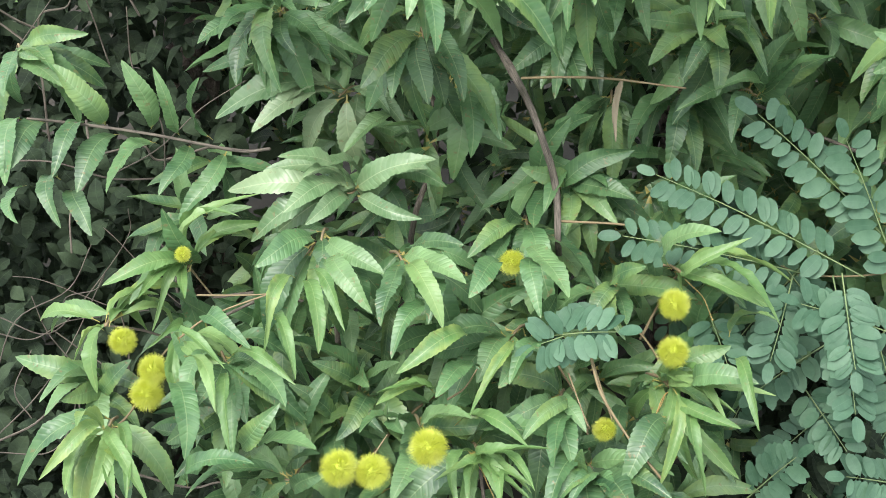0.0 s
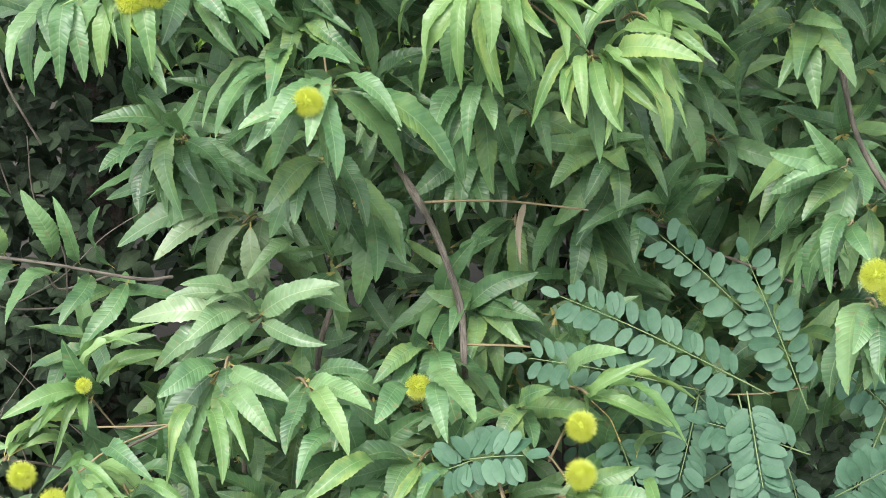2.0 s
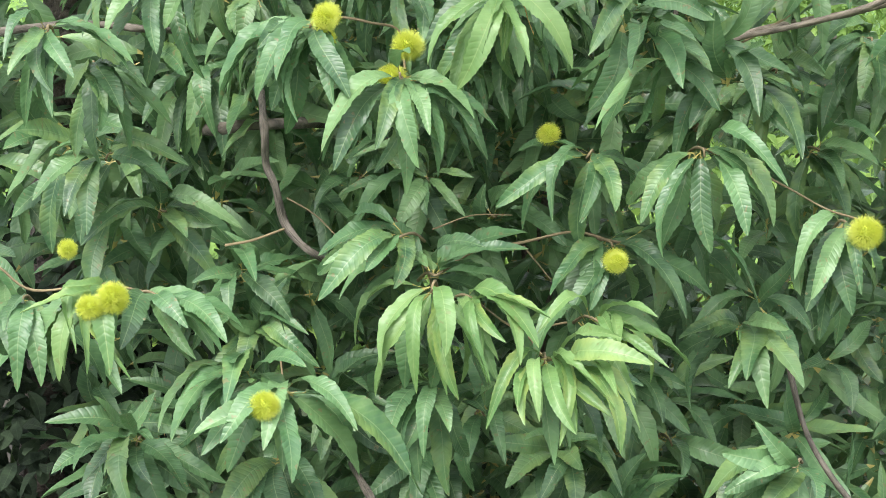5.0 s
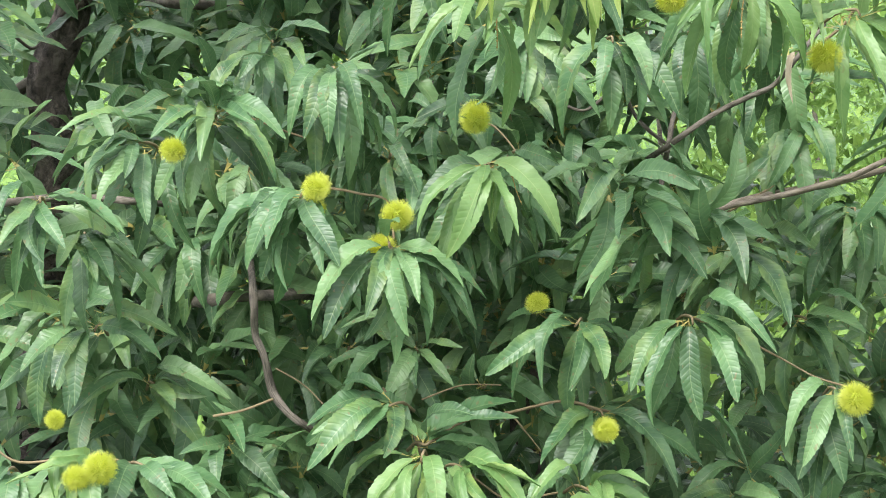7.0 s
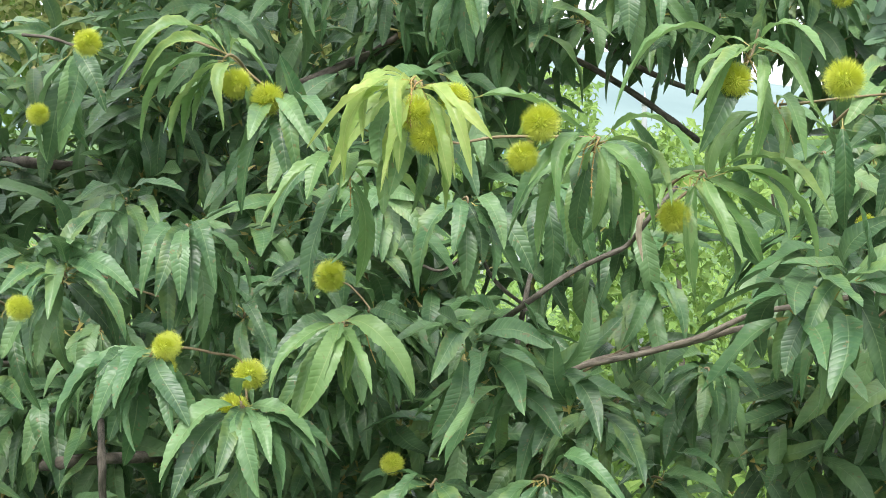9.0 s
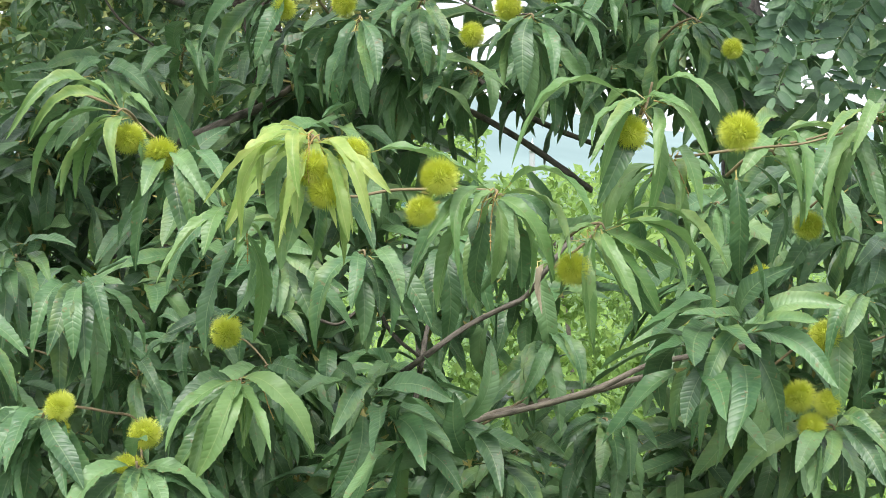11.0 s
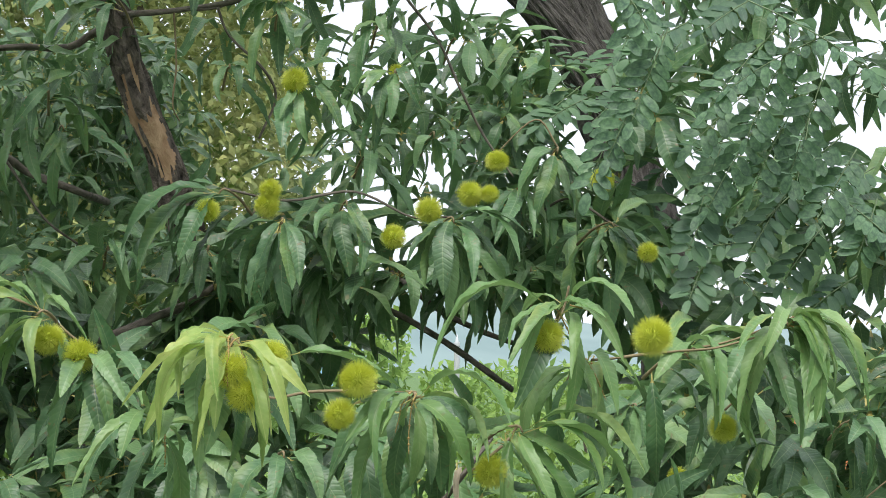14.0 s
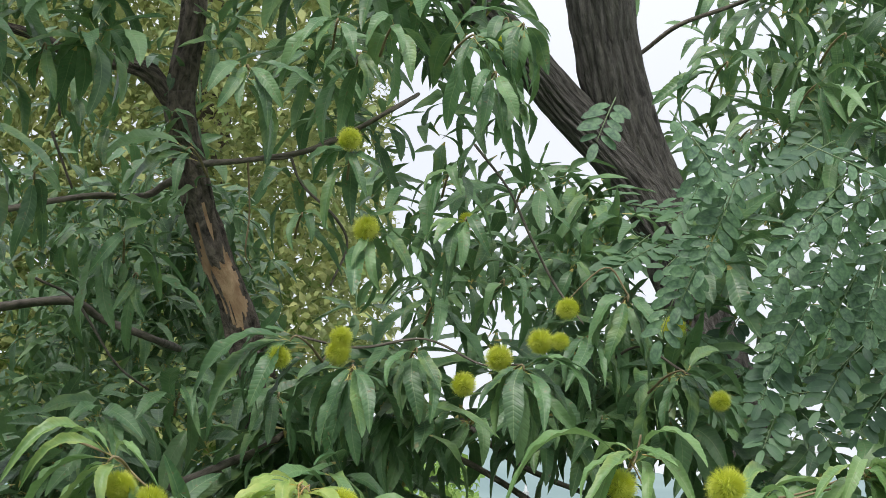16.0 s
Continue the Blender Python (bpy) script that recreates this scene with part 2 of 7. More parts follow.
# ---- helpers for meshes ----
def mesh_of(name, verts, faces, mat, uvs=None, smooth=True):
    me = bpy.data.meshes.new(name)
    me.from_pydata(verts, [], faces)
    me.materials.append(mat)
    if uvs is not None:
        layer = me.uv_layers.new(name="UVMap")
        idx = np.empty(len(me.loops), dtype=np.int32)
        me.loops.foreach_get("vertex_index", idx)
        layer.data.foreach_set("uv", np.asarray(uvs, dtype=np.float32)[idx].ravel())
    if smooth:
        me.polygons.foreach_set("use_smooth", [True] * len(me.polygons))
    me.update()
    return me


def part(name, me, parent, label=""):
    ob = new(name, me)
    ob.parent = parent
    return tagged(ob, label)


def thing(name, place, label, category, group="", kind=""):
    ob = new(name)
    ob.location = place
    return tagged(ob, label, category, group, kind)


def smooth_line(points, steps):
    """A Catmull-Rom curve through the points."""
    p = [Vector(q) for q in points]
    p = [2 * p[0] - p[1]] + p + [2 * p[-1] - p[-2]]
    out = []
    for i in range(1, len(p) - 2):
        for k in range(steps):
            t = k / steps
            a, b, c, d = p[i - 1:i + 3]
            out.append(0.5 * (2 * b + (c - a) * t + (2 * a - 5 * b + 4 * c - d) * t * t + (3 * b - a - 3 * c + d) * t ** 3))
    return out + [p[-2]]


def tube(points, r0, r1, sides=8, steps=5, rough=0.0, furrows=0, seed=0.0, depth=0.16):
    """Vertices, faces and uvs of a tapered limb with an uneven or furrowed skin."""
    line = smooth_line(points, steps)
    verts, faces, uvs = [], [], []
    n, run = len(line), 0.0
    side = (line[1] - line[0]).cross(Vector((0.3, 1, 0.1))).normalized()
    for i, c in enumerate(line):
        ahead = (line[min(i + 1, n - 1)] - line[max(i - 1, 0)]).normalized()
        side = (side - ahead * side.dot(ahead)).normalized()
        other = ahead.cross(side)
        r = r0 + (r1 - r0) * i / (n - 1)
        if i:
            run += (c - line[i - 1]).length
        for k in range(sides):
            a = 2 * math.pi * k / sides
            d = side * math.cos(a) + other * math.sin(a)
            q = r
            if rough:
                q *= 1 + rough * noise.noise(Vector((d.x * 3 + seed, d.y * 3, run * 9)))
            if furrows:
                crack = 1 - abs(math.sin(a * furrows / 2 + 1.8 * noise.noise(Vector((seed, run * 5, math.sin(a))))))
                q *= 1 - depth * crack ** 2 + 0.04 * noise.noise(Vector((math.cos(a) * 6, run * 22, math.sin(a) * 6 + seed)))
            verts.append(c + d * q)
            uvs.append((k / sides, run))
    for i in range(n - 1):
        for k in range(sides):
            k2 = (k + 1) % sides
            faces.append((i * sides + k, i * sides + k2, (i + 1) * sides + k2, (i + 1) * sides + k))
    for base, order in ((0, -1), (n - 1, 1)):
        verts.append(line[base] + (line[base] - line[1 if base == 0 else -2]) * 0.15)
        uvs.append((0.5, run if base else 0))
        c = len(verts) - 1
        for k in range(sides):
            e = (base * sides + k, base * sides + (k + 1) % sides, c)
            faces.append(e if order == 1 else e[::-1])
    return verts, faces, uvs


def limb(name, parent, points, r0, r1, mat, label="", **how):
    v, f, u = tube(points, r0, r1, **how)
    origin = Vector(parent.matrix_basis.translation) if parent.parent is None else Vector((0, 0, 0))
    return part(name, mesh_of(name, [q - origin for q in v], f, mat, u), parent, label)


# ---- leaves ----
def blade(arch, twist, half, teeth=17, fold=0.32, curl=0.0, bend=0.0):
    """A lance-shaped, toothed leaf of length one along y, with a short stalk; it bows up by arch and sideways by bend."""
    rows = 2 * teeth
    verts, uvs, faces = [], [], []
    for i in range(rows + 1):
        v = i / rows
        s = max(0.0, (v - 0.07) / 0.93)
        w = half * (math.sin(math.pi * s ** 0.92) ** (0.6 if half > 0.11 else 0.7)) * (1 - 0.12 * s) if s > 0 else 0.0
        w *= 1 + 0.06 * math.sin(9 * v + 40 * half + 5 * twist)
        w = max(w, 0.009 * (1 - s))
        edge = w * (1.0 if i % 2 else 0.92)
        z = 4 * arch * v * (1 - v) * (1.25 - 0.9 * (v - 0.3)) - curl * max(0, v - 0.6) ** 2 * 1.6
        drift = 4 * bend * v * (1 - v) + 0.012 * math.sin(7 * v + 11 * twist)
        tw = twist * (v - 0.3)
        for x in (-edge, -0.5 * w, 0.0, 0.5 * w, edge):
            far = (abs(x) / (half + 1e-6)) ** 2
            lift = (fold + 0.2) * abs(x) * (1 - 0.5 * far)
            lift += (0.012 * math.sin(v * 38 + x * 30) + 0.024 * math.sin(v * 13 + twist * 9 + (2 if x > 0 else 0))) * far
            verts.append((drift + x * math.cos(tw) - lift * math.sin(tw), v, z + lift * math.cos(tw) + x * math.sin(tw)))
            uvs.append((0.5 + 0.5 * x / (half * 1.12), v))
    for i in range(rows):
        for k in range(4):
            a = i * 5 + k
            faces.append((a, a + 1, a + 6, a + 5))
    return np.array(verts), faces, np.array(uvs)


BLADES = [blade(a, tw, h, fold=fo, curl=cu, bend=be) for a, tw, h, fo, cu, be in (
    (0.05, 0.3, 0.130, 0.25, 0.2, 0.04), (0.10, -0.4, 0.128, 0.35, 0.4, -0.05), (0.14, 0.5, 0.142, 0.2, 0.3, 0.03), (0.18, -0.6, 0.132, 0.4, 0.6, 0.07),
    (0.22, 0.4, 0.138, 0.3, 0.5, -0.07), (0.27, -0.3, 0.124, 0.45, 0.7, 0.04), (0.12, 1.2, 0.135, 0.3, 0.1, -0.04), (0.16, -1.2, 0.140, 0.25, 0.2, 0.05),
    (0.12, 0.8, 0.055, 1.0, 0.2, 0.05),
    (0.12, 0.6, 0.095, 0.7, 0.1, 0.08), (0.21, -0.8, 0.088, 0.9, 0.3, -0.08), (0.30, 0.6, 0.098, 0.6, 0.4, 0.06), (0.16, -1.4, 0.09, 0.6, 0.1, -0.1),
    (0.26, 1.5, 0.085, 0.8, 0.5, 0.1), (0.10, -0.9, 0.105, 0.5, 0.3, 0.11))]
PLAIN_BLADES = [blade(a, tw, h, teeth=5, fold=fo, bend=be) for a, tw, h, fo, be in (
    (0.08, 0.3, 0.13, 0.25, 0.05), (0.16, -0.5, 0.125, 0.3, -0.07), (0.22, 0.5, 0.11, 0.4, 0.08), (0.14, -1.1, 0.12, 0.45, -0.05))]
TINY_BLADES = [blade(0.1, tw, 0.22, teeth=1, fold=0.3) for tw in (0.6, -0.6, 0.0)]
SMALL_BLADES = [blade(0.12, tw, 0.2, teeth=3, fold=0.3) for tw in (0.5, -0.5)]
BLADE_MESH = {}


def leaf_frame(base, chord, rnd, face=None, wider=1.0):
    """The matrix that lays a unit leaf from base along chord, upper side to the light."""
    y = chord.normalized()
    n = face if face is not None else UP * 0.95 + OPEN_SIDE * 0.5 + Vector((y.x, y.y, 0)) * 0.45
    n = n + Vector((rnd.uniform(-1, 1), rnd.uniform(-1, 1), rnd.uniform(-1, 1))) * 0.5
    x = y.cross(n).normalized()
    z = x.cross(y)
    L = chord.length
    wide = (0.7 * L + 0.3 * 0.165) * wider * rnd.uniform(0.82, 1.12)
    m = Matrix((x * wide, y * L, z * L)).transposed().to_4x4()
    m.translation = base
    return m


class Heap:
    """Gathers many leaves into one mesh."""

    def __init__(self):
        self.v, self.f, self.u, self.n = [], [], [], 0

    def add(self, shape, m):
        v, f, u = shape
        a = np.array(m)
        self.v.append(v @ a[:3, :3].T + a[:3, 3])
        self.f.append(np.array(f) + self.n)
        self.u.append(u)
        self.n += len(v)

    def finish(self, name, mat, parent, label=""):
        if not self.n:
            return None
        v = np.concatenate(self.v) - np.array(parent.location)
        me = mesh_of(name, v.tolist(), np.concatenate(self.f).tolist(), mat, np.concatenate(self.u))
        return tagged(part(name, me, parent, label), kind="stuff")


leaf_rnd = random.Random(11)
HEAPS = {}


def put_leaf(tree, holder, base, chord, mat, lone=True, face=None):
    base, chord = Vector(base), Vector(chord)
    # leaves in the shade below are broader than those in the open crown
    m = leaf_frame(base, chord, leaf_rnd, face, 1.04 - 0.22 * min(1.0, max(0.0, (base.z - 1.3) / 0.7)) if mat is MATURE or mat is PALE_LEAF else 0.74 if mat is GOLD else 0.86)
    droop = max(0.0, -chord.normalized().z)
    pick = leaf_rnd.choice((0, 1, 2, 9, 6, 14) if droop > 0.75 else (1, 2, 3, 4, 5, 6, 7, 2, 14))
    if mat is YOUNG or mat is GOLD:
        pick = leaf_rnd.choice((9, 10, 12, 13, 14) if droop > 0.75 else (9, 10, 11, 12, 13, 14, 4))
    if mat is DEAD:
        pick = 8
    if lone:
        key = (pick, mat.name)
        if key not in BLADE_MESH:
            v, f, u = BLADES[pick]
            BLADE_MESH[key] = mesh_of("leaf", v.tolist(), f, mat, u)
        ob = new("leaf", BLADE_MESH[key])
        ob.parent = holder
        ob.matrix_basis = Matrix.Translation(-tree.location) @ m
        return ob
    HEAPS.setdefault((tree.name, mat.name), Heap()).add(BLADES[pick], m)


def whorl(tree, hub, tips, mat=MATURE, lone=True):
    """A shoot's end with its ring of leaves; the tips are in centimetres from the hub."""
    hub = Vector(hub)
    crown = tree is high_tree and hub.z > 2.85
    tips = [Vector(q) / (125 if crown else 100) for q in tips]
    mean = sum(tips, Vector()) / len(tips)
    back = hub + Vector((-mean.x * 0.5, 0.09, -0.035))
    v, f, u = tube([back, (hub + back) / 2 + Vector((0, 0, 0.008)), hub, hub + mean.normalized() * 0.012], 0.0028, 0.0016, sides=6, steps=3)
    shoot = part("shoot", mesh_of("shoot", [q - tree.location for q in v], f, SHOOT_BARK, u), tree)
    for q in tips:
        start = hub + q * 0.06 + Vector((leaf_rnd.uniform(-1, 1), leaf_rnd.uniform(-1, 1), leaf_rnd.uniform(-1, 1))) * 0.006
        put_leaf(tree, shoot, start, hub + q - start, mat, lone)
    # leaves between them, out of step
    for k in range(0 if crown else 3 if mat is YOUNG else 2):
        a, b = leaf_rnd.sample(tips, 2)
        q = a.lerp(b, leaf_rnd.uniform(0.3, 0.7)) + Vector((leaf_rnd.uniform(-1, 1), leaf_rnd.uniform(-1, 0.3), leaf_rnd.uniform(-1, 0.2))) * 0.035
        q = q.normalized() * leaf_rnd.uniform(0.10, 0.17)
        put_leaf(tree, shoot, hub.lerp(back, leaf_rnd.uniform(0.1, 0.4)), q, mat, lone)
    if lone and mat in (YOUNG, GOLD):
        for k in range(leaf_rnd.randint(0, 2)):
            catkin(tree, hub)
    # older leaves further back on the shoot
    for k in range(2 if crown else 4):
        q = tips[leaf_rnd.randrange(len(tips))].lerp(tips[leaf_rnd.randrange(len(tips))], leaf_rnd.uniform(0.2, 0.8))
        q = q + Vector((leaf_rnd.uniform(-1, 1), leaf_rnd.uniform(0.2, 1), leaf_rnd.uniform(-1.2, 0.5))) * 0.07
        q = q.normalized() * leaf_rnd.uniform(0.13, 0.17)
        put_leaf(tree, shoot, hub.lerp(back, 0.3 + 0.15 * k), q, mat if k == 0 or mat is PALE_LEAF else MATURE, False)


def catkin(tree, hub):
    """A spent, thread-thin flower spike with withered knots, hanging from a shoot's end."""
    p = Vector(hub) + Vector((leaf_rnd.uniform(-1, 1), -0.5, leaf_rnd.uniform(-0.5, 0.5))) * 0.012
    way = Vector((leaf_rnd.uniform(-1, 1), leaf_rnd.uniform(-1, -0.2), leaf_rnd.uniform(-0.6, 0.5)))
    line = [p]
    for _ in range(4):
        way = (way * 0.7 + Vector((leaf_rnd.uniform(-0.3, 0.3), 0, -0.45))).normalized()
        p = p + way * leaf_rnd.uniform(0.014, 0.026)
        line.append(p)
    v, f, u = tube(line, 0.0011, 0.0006, sides=5, steps=6)
    dots = smooth_line(line, 6)
    for q in dots[3::2]:
        k, r = len(v), leaf_rnd.uniform(0.0012, 0.0024)
        side = [Vector((r, 0, 0)), Vector((0, r, 0)), Vector((-r, 0, 0)), Vector((0, -r, 0))]
        v = v + [q + d for d in side] + [q + UP * r, q - UP * r]
        u = u + [(0.5, 0.5)] * 6
        f = f + [(k + a, k + (a + 1) % 4, k + 4) for a in range(4)] + [(k + (a + 1) % 4, k + a, k + 5) for a in range(4)]
    part("catkin", mesh_of("catkin", [q - tree.location for q in v], f, CATKIN, u), tree, "withered orange-brown catkin")


def lone_leaf(tree, base, chord, mat=MATURE):
    put_leaf(tree, tree, base, Vector(chord) / 100, mat)


def twig(tree, r0, r1, points, mat=None):
    young = max(r0, r1) < 0.0024
    return limb("twig" if r0 < 0.006 else "branch", tree, points, r0, r1, mat or (SHOOT_BARK if young else TWIG_BARK),
                sides=8, steps=6, rough=0.38, seed=points[0][0])


# ---- burrs ----
def burr_shape(seed):
    rnd = random.Random(seed)
    bm = bmesh.new()
    bmesh.ops.create_icosphere(bm, subdivisions=2, radius=0.58)
    core = [tuple(v.co) for v in bm.verts], [tuple(v.index for v in f.verts) for f in bm.faces]
    bm.free()
    v, f = [], []
    count = 2000
    for i in range(count):
        z = 1 - 2 * (i + 0.5) / count
        a = i * 2.399963 + rnd.uniform(-0.2, 0.2)
        q = math.sqrt(1 - z * z)
        d = Vector((q * math.cos(a), q * math.sin(a), z))
        lean = (d + Vector((rnd.uniform(-1, 1), rnd.uniform(-1, 1), rnd.uniform(-1, 1))) * 0.26).normalized()
        s = d.orthogonal().normalized()
        o = d.cross(s)
        k = len(v)
        for j in range(3):
            v.append(d * 0.5 + (s * math.cos(j * 2.094) + o * math.sin(j * 2.094)) * 0.016)
        v.append(d * 0.5 + lean * rnd.uniform(0.4, 0.66))
        f += [(k, k + 1, k + 3), (k + 1, k + 2, k + 3), (k + 2, k, k + 3)]
    return core, (v, f)


BURRS = []
for s in range(3):
    core, spines = burr_shape(s)
    BURRS.append((mesh_of("husk", core[0], core[1], HUSK), mesh_of("bristle_coat", spines[0], spines[1], SPINE, [(0.2, 0.5)] * len(spines[0]), smooth=False)))
burr_rnd = random.Random(5)


def burr(tree, place, size):
    husk_me, spine_me = burr_rnd.choice(BURRS)
    ob = part("burr", husk_me, tree, "spiny yellow-green chestnut burr")
    ob.location = Vector(place) - tree.location
    ob.rotation_euler = [burr_rnd.uniform(0, 6.28) for _ in range(3)]
    r = size / 2
    ob.scale = (r * burr_rnd.uniform(0.94, 1.0), r, r * burr_rnd.uniform(0.94, 1.06))
    part("bristle_coat", spine_me, ob)


# ---- locust fronds ----
def oval(half):
    verts, uvs, faces = [], [], []
    rows = 7
    for i in range(rows + 1):
        v = i / rows
        w = half * math.sin(math.pi * min(1, max(0.02, v)) ** 1.05) ** 0.36 if 0 < i < rows else half * 0.12
        for x in (-w, 0.0, w):
            verts.append((x, v, 0.22 * abs(x) + 0.05 * math.sin(v * 3)))
            uvs.append((0.5 + 0.5 * x / half, v))
    for i in range(rows):
        for k in range(2):
            a = i * 3 + k
            faces.append((a, a + 1, a + 4, a + 3))
    return np.array(verts), faces, np.array(uvs)


OVALS = [oval(0.23), oval(0.26), oval(0.28)]
SLIM_OVALS = [oval(0.20), oval(0.22), oval(0.25)]
OVAL_MESH = {m.name: [mesh_of("leaflet", v.tolist(), f, m, u) for v, f, u in shapes] for m, shapes in ((LOCUST, OVALS), (LOCUST_HIGH, SLIM_OVALS))}
frond_rnd = random.Random(8)


def frond(tree, base, tip, pairs, lone=True, size=0.047):
    """A feathered leaf: a stalk with pairs of oval leaflets and one at its end."""
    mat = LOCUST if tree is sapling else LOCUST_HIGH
    base, tip = Vector(base), Vector(tip)
    if tree is sapling:
        pairs, size = round(pairs * 1.45), size * 0.92
    run = tip - base
    ahead = run.normalized()
    n = ((UP * 0.6 + OPEN_SIDE * 0.7 if tree is sapling else UP * 0.8 + OPEN_SIDE * 0.75) + Vector((frond_rnd.uniform(-1, 1), 0, frond_rnd.uniform(-1, 1))) * 0.3)
    n = (n - ahead * n.dot(ahead)).normalized()
    side = ahead.cross(n)
    line = [base, base + run * 0.35 + n * 0.03 * run.length, base + run * 0.7 + n * 0.035 * run.length, tip]
    v, f, u = tube(line, 0.0014, 0.0007, sides=5, steps=4)
    stalk = part("frond", mesh_of("frond", [q - tree.location for q in v], f, RACHIS if tree is sapling else RACHIS_HIGH, u), tree)
    curve = smooth_line(line, 10)
    for i in range(pairs * 2 + 1):
        k = i // 2
        s = 0.16 + 0.84 * k / pairs
        at = curve[min(len(curve) - 1, round(s * (len(curve) - 1)))]
        sign = 1 if i % 2 else -1
        spread = 0.0 if i == pairs * 2 else sign
        d = side * spread * 0.95 + ahead * (0.45 if spread else 1) + n * frond_rnd.uniform(-0.35, 0.2) - UP * frond_rnd.uniform(0, 0.25)
        L = size * frond_rnd.uniform(0.82, 1.1) * (1 - 0.25 * abs(s - 0.45))
        y = d.normalized()
        face = (n + Vector([frond_rnd.uniform(-0.22, 0.22) for _ in range(3)])).normalized()
        x = y.cross(face).normalized()
        z = x.cross(y)
        m = Matrix((x * L, y * L, z * L)).transposed().to_4x4()
        m.translation = at + y * 0.004
        pick = frond_rnd.randrange(3)
        if lone:
            ob = new("leaflet", OVAL_MESH[mat.name][pick])
            ob.parent = stalk
            ob.matrix_basis = Matrix.Translation(-tree.location) @ m
        else:
            HEAPS.setdefault((tree.name, mat.name), Heap()).add((OVALS if tree is sapling else SLIM_OVALS)[pick], m)


# ---- ground, meadow and hills ----
def ground_height(x, y):
    bank = 0.85 / (1 + math.exp(max(-30, min(30, (y - 0.9) * 4.5))))
    return bank + 0.05 * noise.noise(Vector((x * 0.5, y * 0.5, 0))) - 0.012 * max(0, min(y, 60) - 8) * 0.2


gx = sorted({round(v, 2) for v in np.concatenate([np.linspace(-6, 8, 36), np.linspace(-60, 60, 25), [-3000, -600, -200, 200, 600, 3000]])})
gy = sorted({round(v, 2) for v in np.concatenate([np.linspace(-3, 9, 37), np.linspace(10, 80, 24), [-3000, -300, -40, -12, 150, 400, 1200, 4000]])})
gv = [(x, y, ground_height(x, y)) for y in gy for x in gx]
gf = [(j * len(gx) + i, j * len(gx) + i + 1, (j + 1) * len(gx) + i + 1, (j + 1) * len(gx) + i) for j in range(len(gy) - 1) for i in range(len(gx) - 1)]
ground_me = mesh_of("ground", gv, gf, GROUND)
tagged(new("ground", ground_me), "soil under the trees and green meadow beyond", "ground", kind="structure")

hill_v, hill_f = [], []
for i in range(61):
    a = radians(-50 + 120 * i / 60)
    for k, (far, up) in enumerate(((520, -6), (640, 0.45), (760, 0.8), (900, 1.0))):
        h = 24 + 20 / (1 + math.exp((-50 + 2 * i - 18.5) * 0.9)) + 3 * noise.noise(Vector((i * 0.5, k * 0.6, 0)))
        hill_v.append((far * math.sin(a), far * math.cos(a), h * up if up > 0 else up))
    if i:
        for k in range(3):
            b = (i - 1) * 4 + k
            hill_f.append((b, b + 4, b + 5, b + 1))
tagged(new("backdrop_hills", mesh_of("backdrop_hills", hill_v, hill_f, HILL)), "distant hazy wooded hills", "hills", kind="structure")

scatter_rnd = random.Random(21)


def scatter(heap, shapes, count, corners, depth, sizes, hang=0.3, radius=None):
    """Leaves strewn evenly in a slab between four corners, of that depth away from the bank."""
    a, b, c, d = [Vector(q) for q in corners]
    for _ in range(count):
        s, t = scatter_rnd.random(), scatter_rnd.random()
        p = a * (1 - s) * (1 - t) + b * s * (1 - t) + c * (1 - s) * t + d * s * t
        p = p + (p - Vector(EYE)).normalized() * scatter_rnd.uniform(0, depth)
        if p.z < 0.03:
            continue
        chord = Vector((scatter_rnd.uniform(-1, 1), scatter_rnd.uniform(-1, 1), scatter_rnd.uniform(-1, 1) - hang)).normalized() * scatter_rnd.uniform(*sizes)
        heap.add(scatter_rnd.choice(shapes), leaf_frame(p, chord, scatter_rnd))


meadow = thing("meadow_grass", (0, 0, 0), "lush bright green meadow weeds and grass", "grass", kind="stuff")
heap = Heap()
for _ in range(38000):
    y = 6.5 + 34 * scatter_rnd.random() ** 1.4
    x = y * math.tan(radians(scatter_rnd.uniform(-14, 36)))
    z = ground_height(x, y)
    low = scatter_rnd.random() < 0.3
    chord = Vector((scatter_rnd.uniform(-1, 1), scatter_rnd.uniform(-1, 1), scatter_rnd.uniform(-0.2, 1.2))).normalized() * scatter_rnd.uniform(0.07, 0.2)
    z += 0 if low else 0.42 * scatter_rnd.random() * (0.5 + noise.noise(Vector((x * 0.8, y * 0.8, 0))))
    heap.add(scatter_rnd.choice(TINY_BLADES), leaf_frame(Vector((x, y, z)), chord, scatter_rnd, face=Vector((0, -0.5, 1))))
heap.finish("grass", MEADOW, meadow)

# ---- the trees ----
low_tree = thing("chestnut_tree", (0.1, 3.9, 0), "chestnut tree with toothed glossy leaves and yellow-green burrs", "tree", "chestnut trees")
high_tree = thing("chestnut_tree", (1.15, 3.9, 0), "slender chestnut with peeled bark and hanging burrs", "tree", "chestnut trees")
locust = thing("locust_tree", (1.6, 4.3, 0), "locust tree with furrowed grey bark and feathered leaves", "tree")
sapling = thing("locust_sapling", (1.2, 2.6, 0), "locust sapling with blue-green feathered leaves", "sapling")

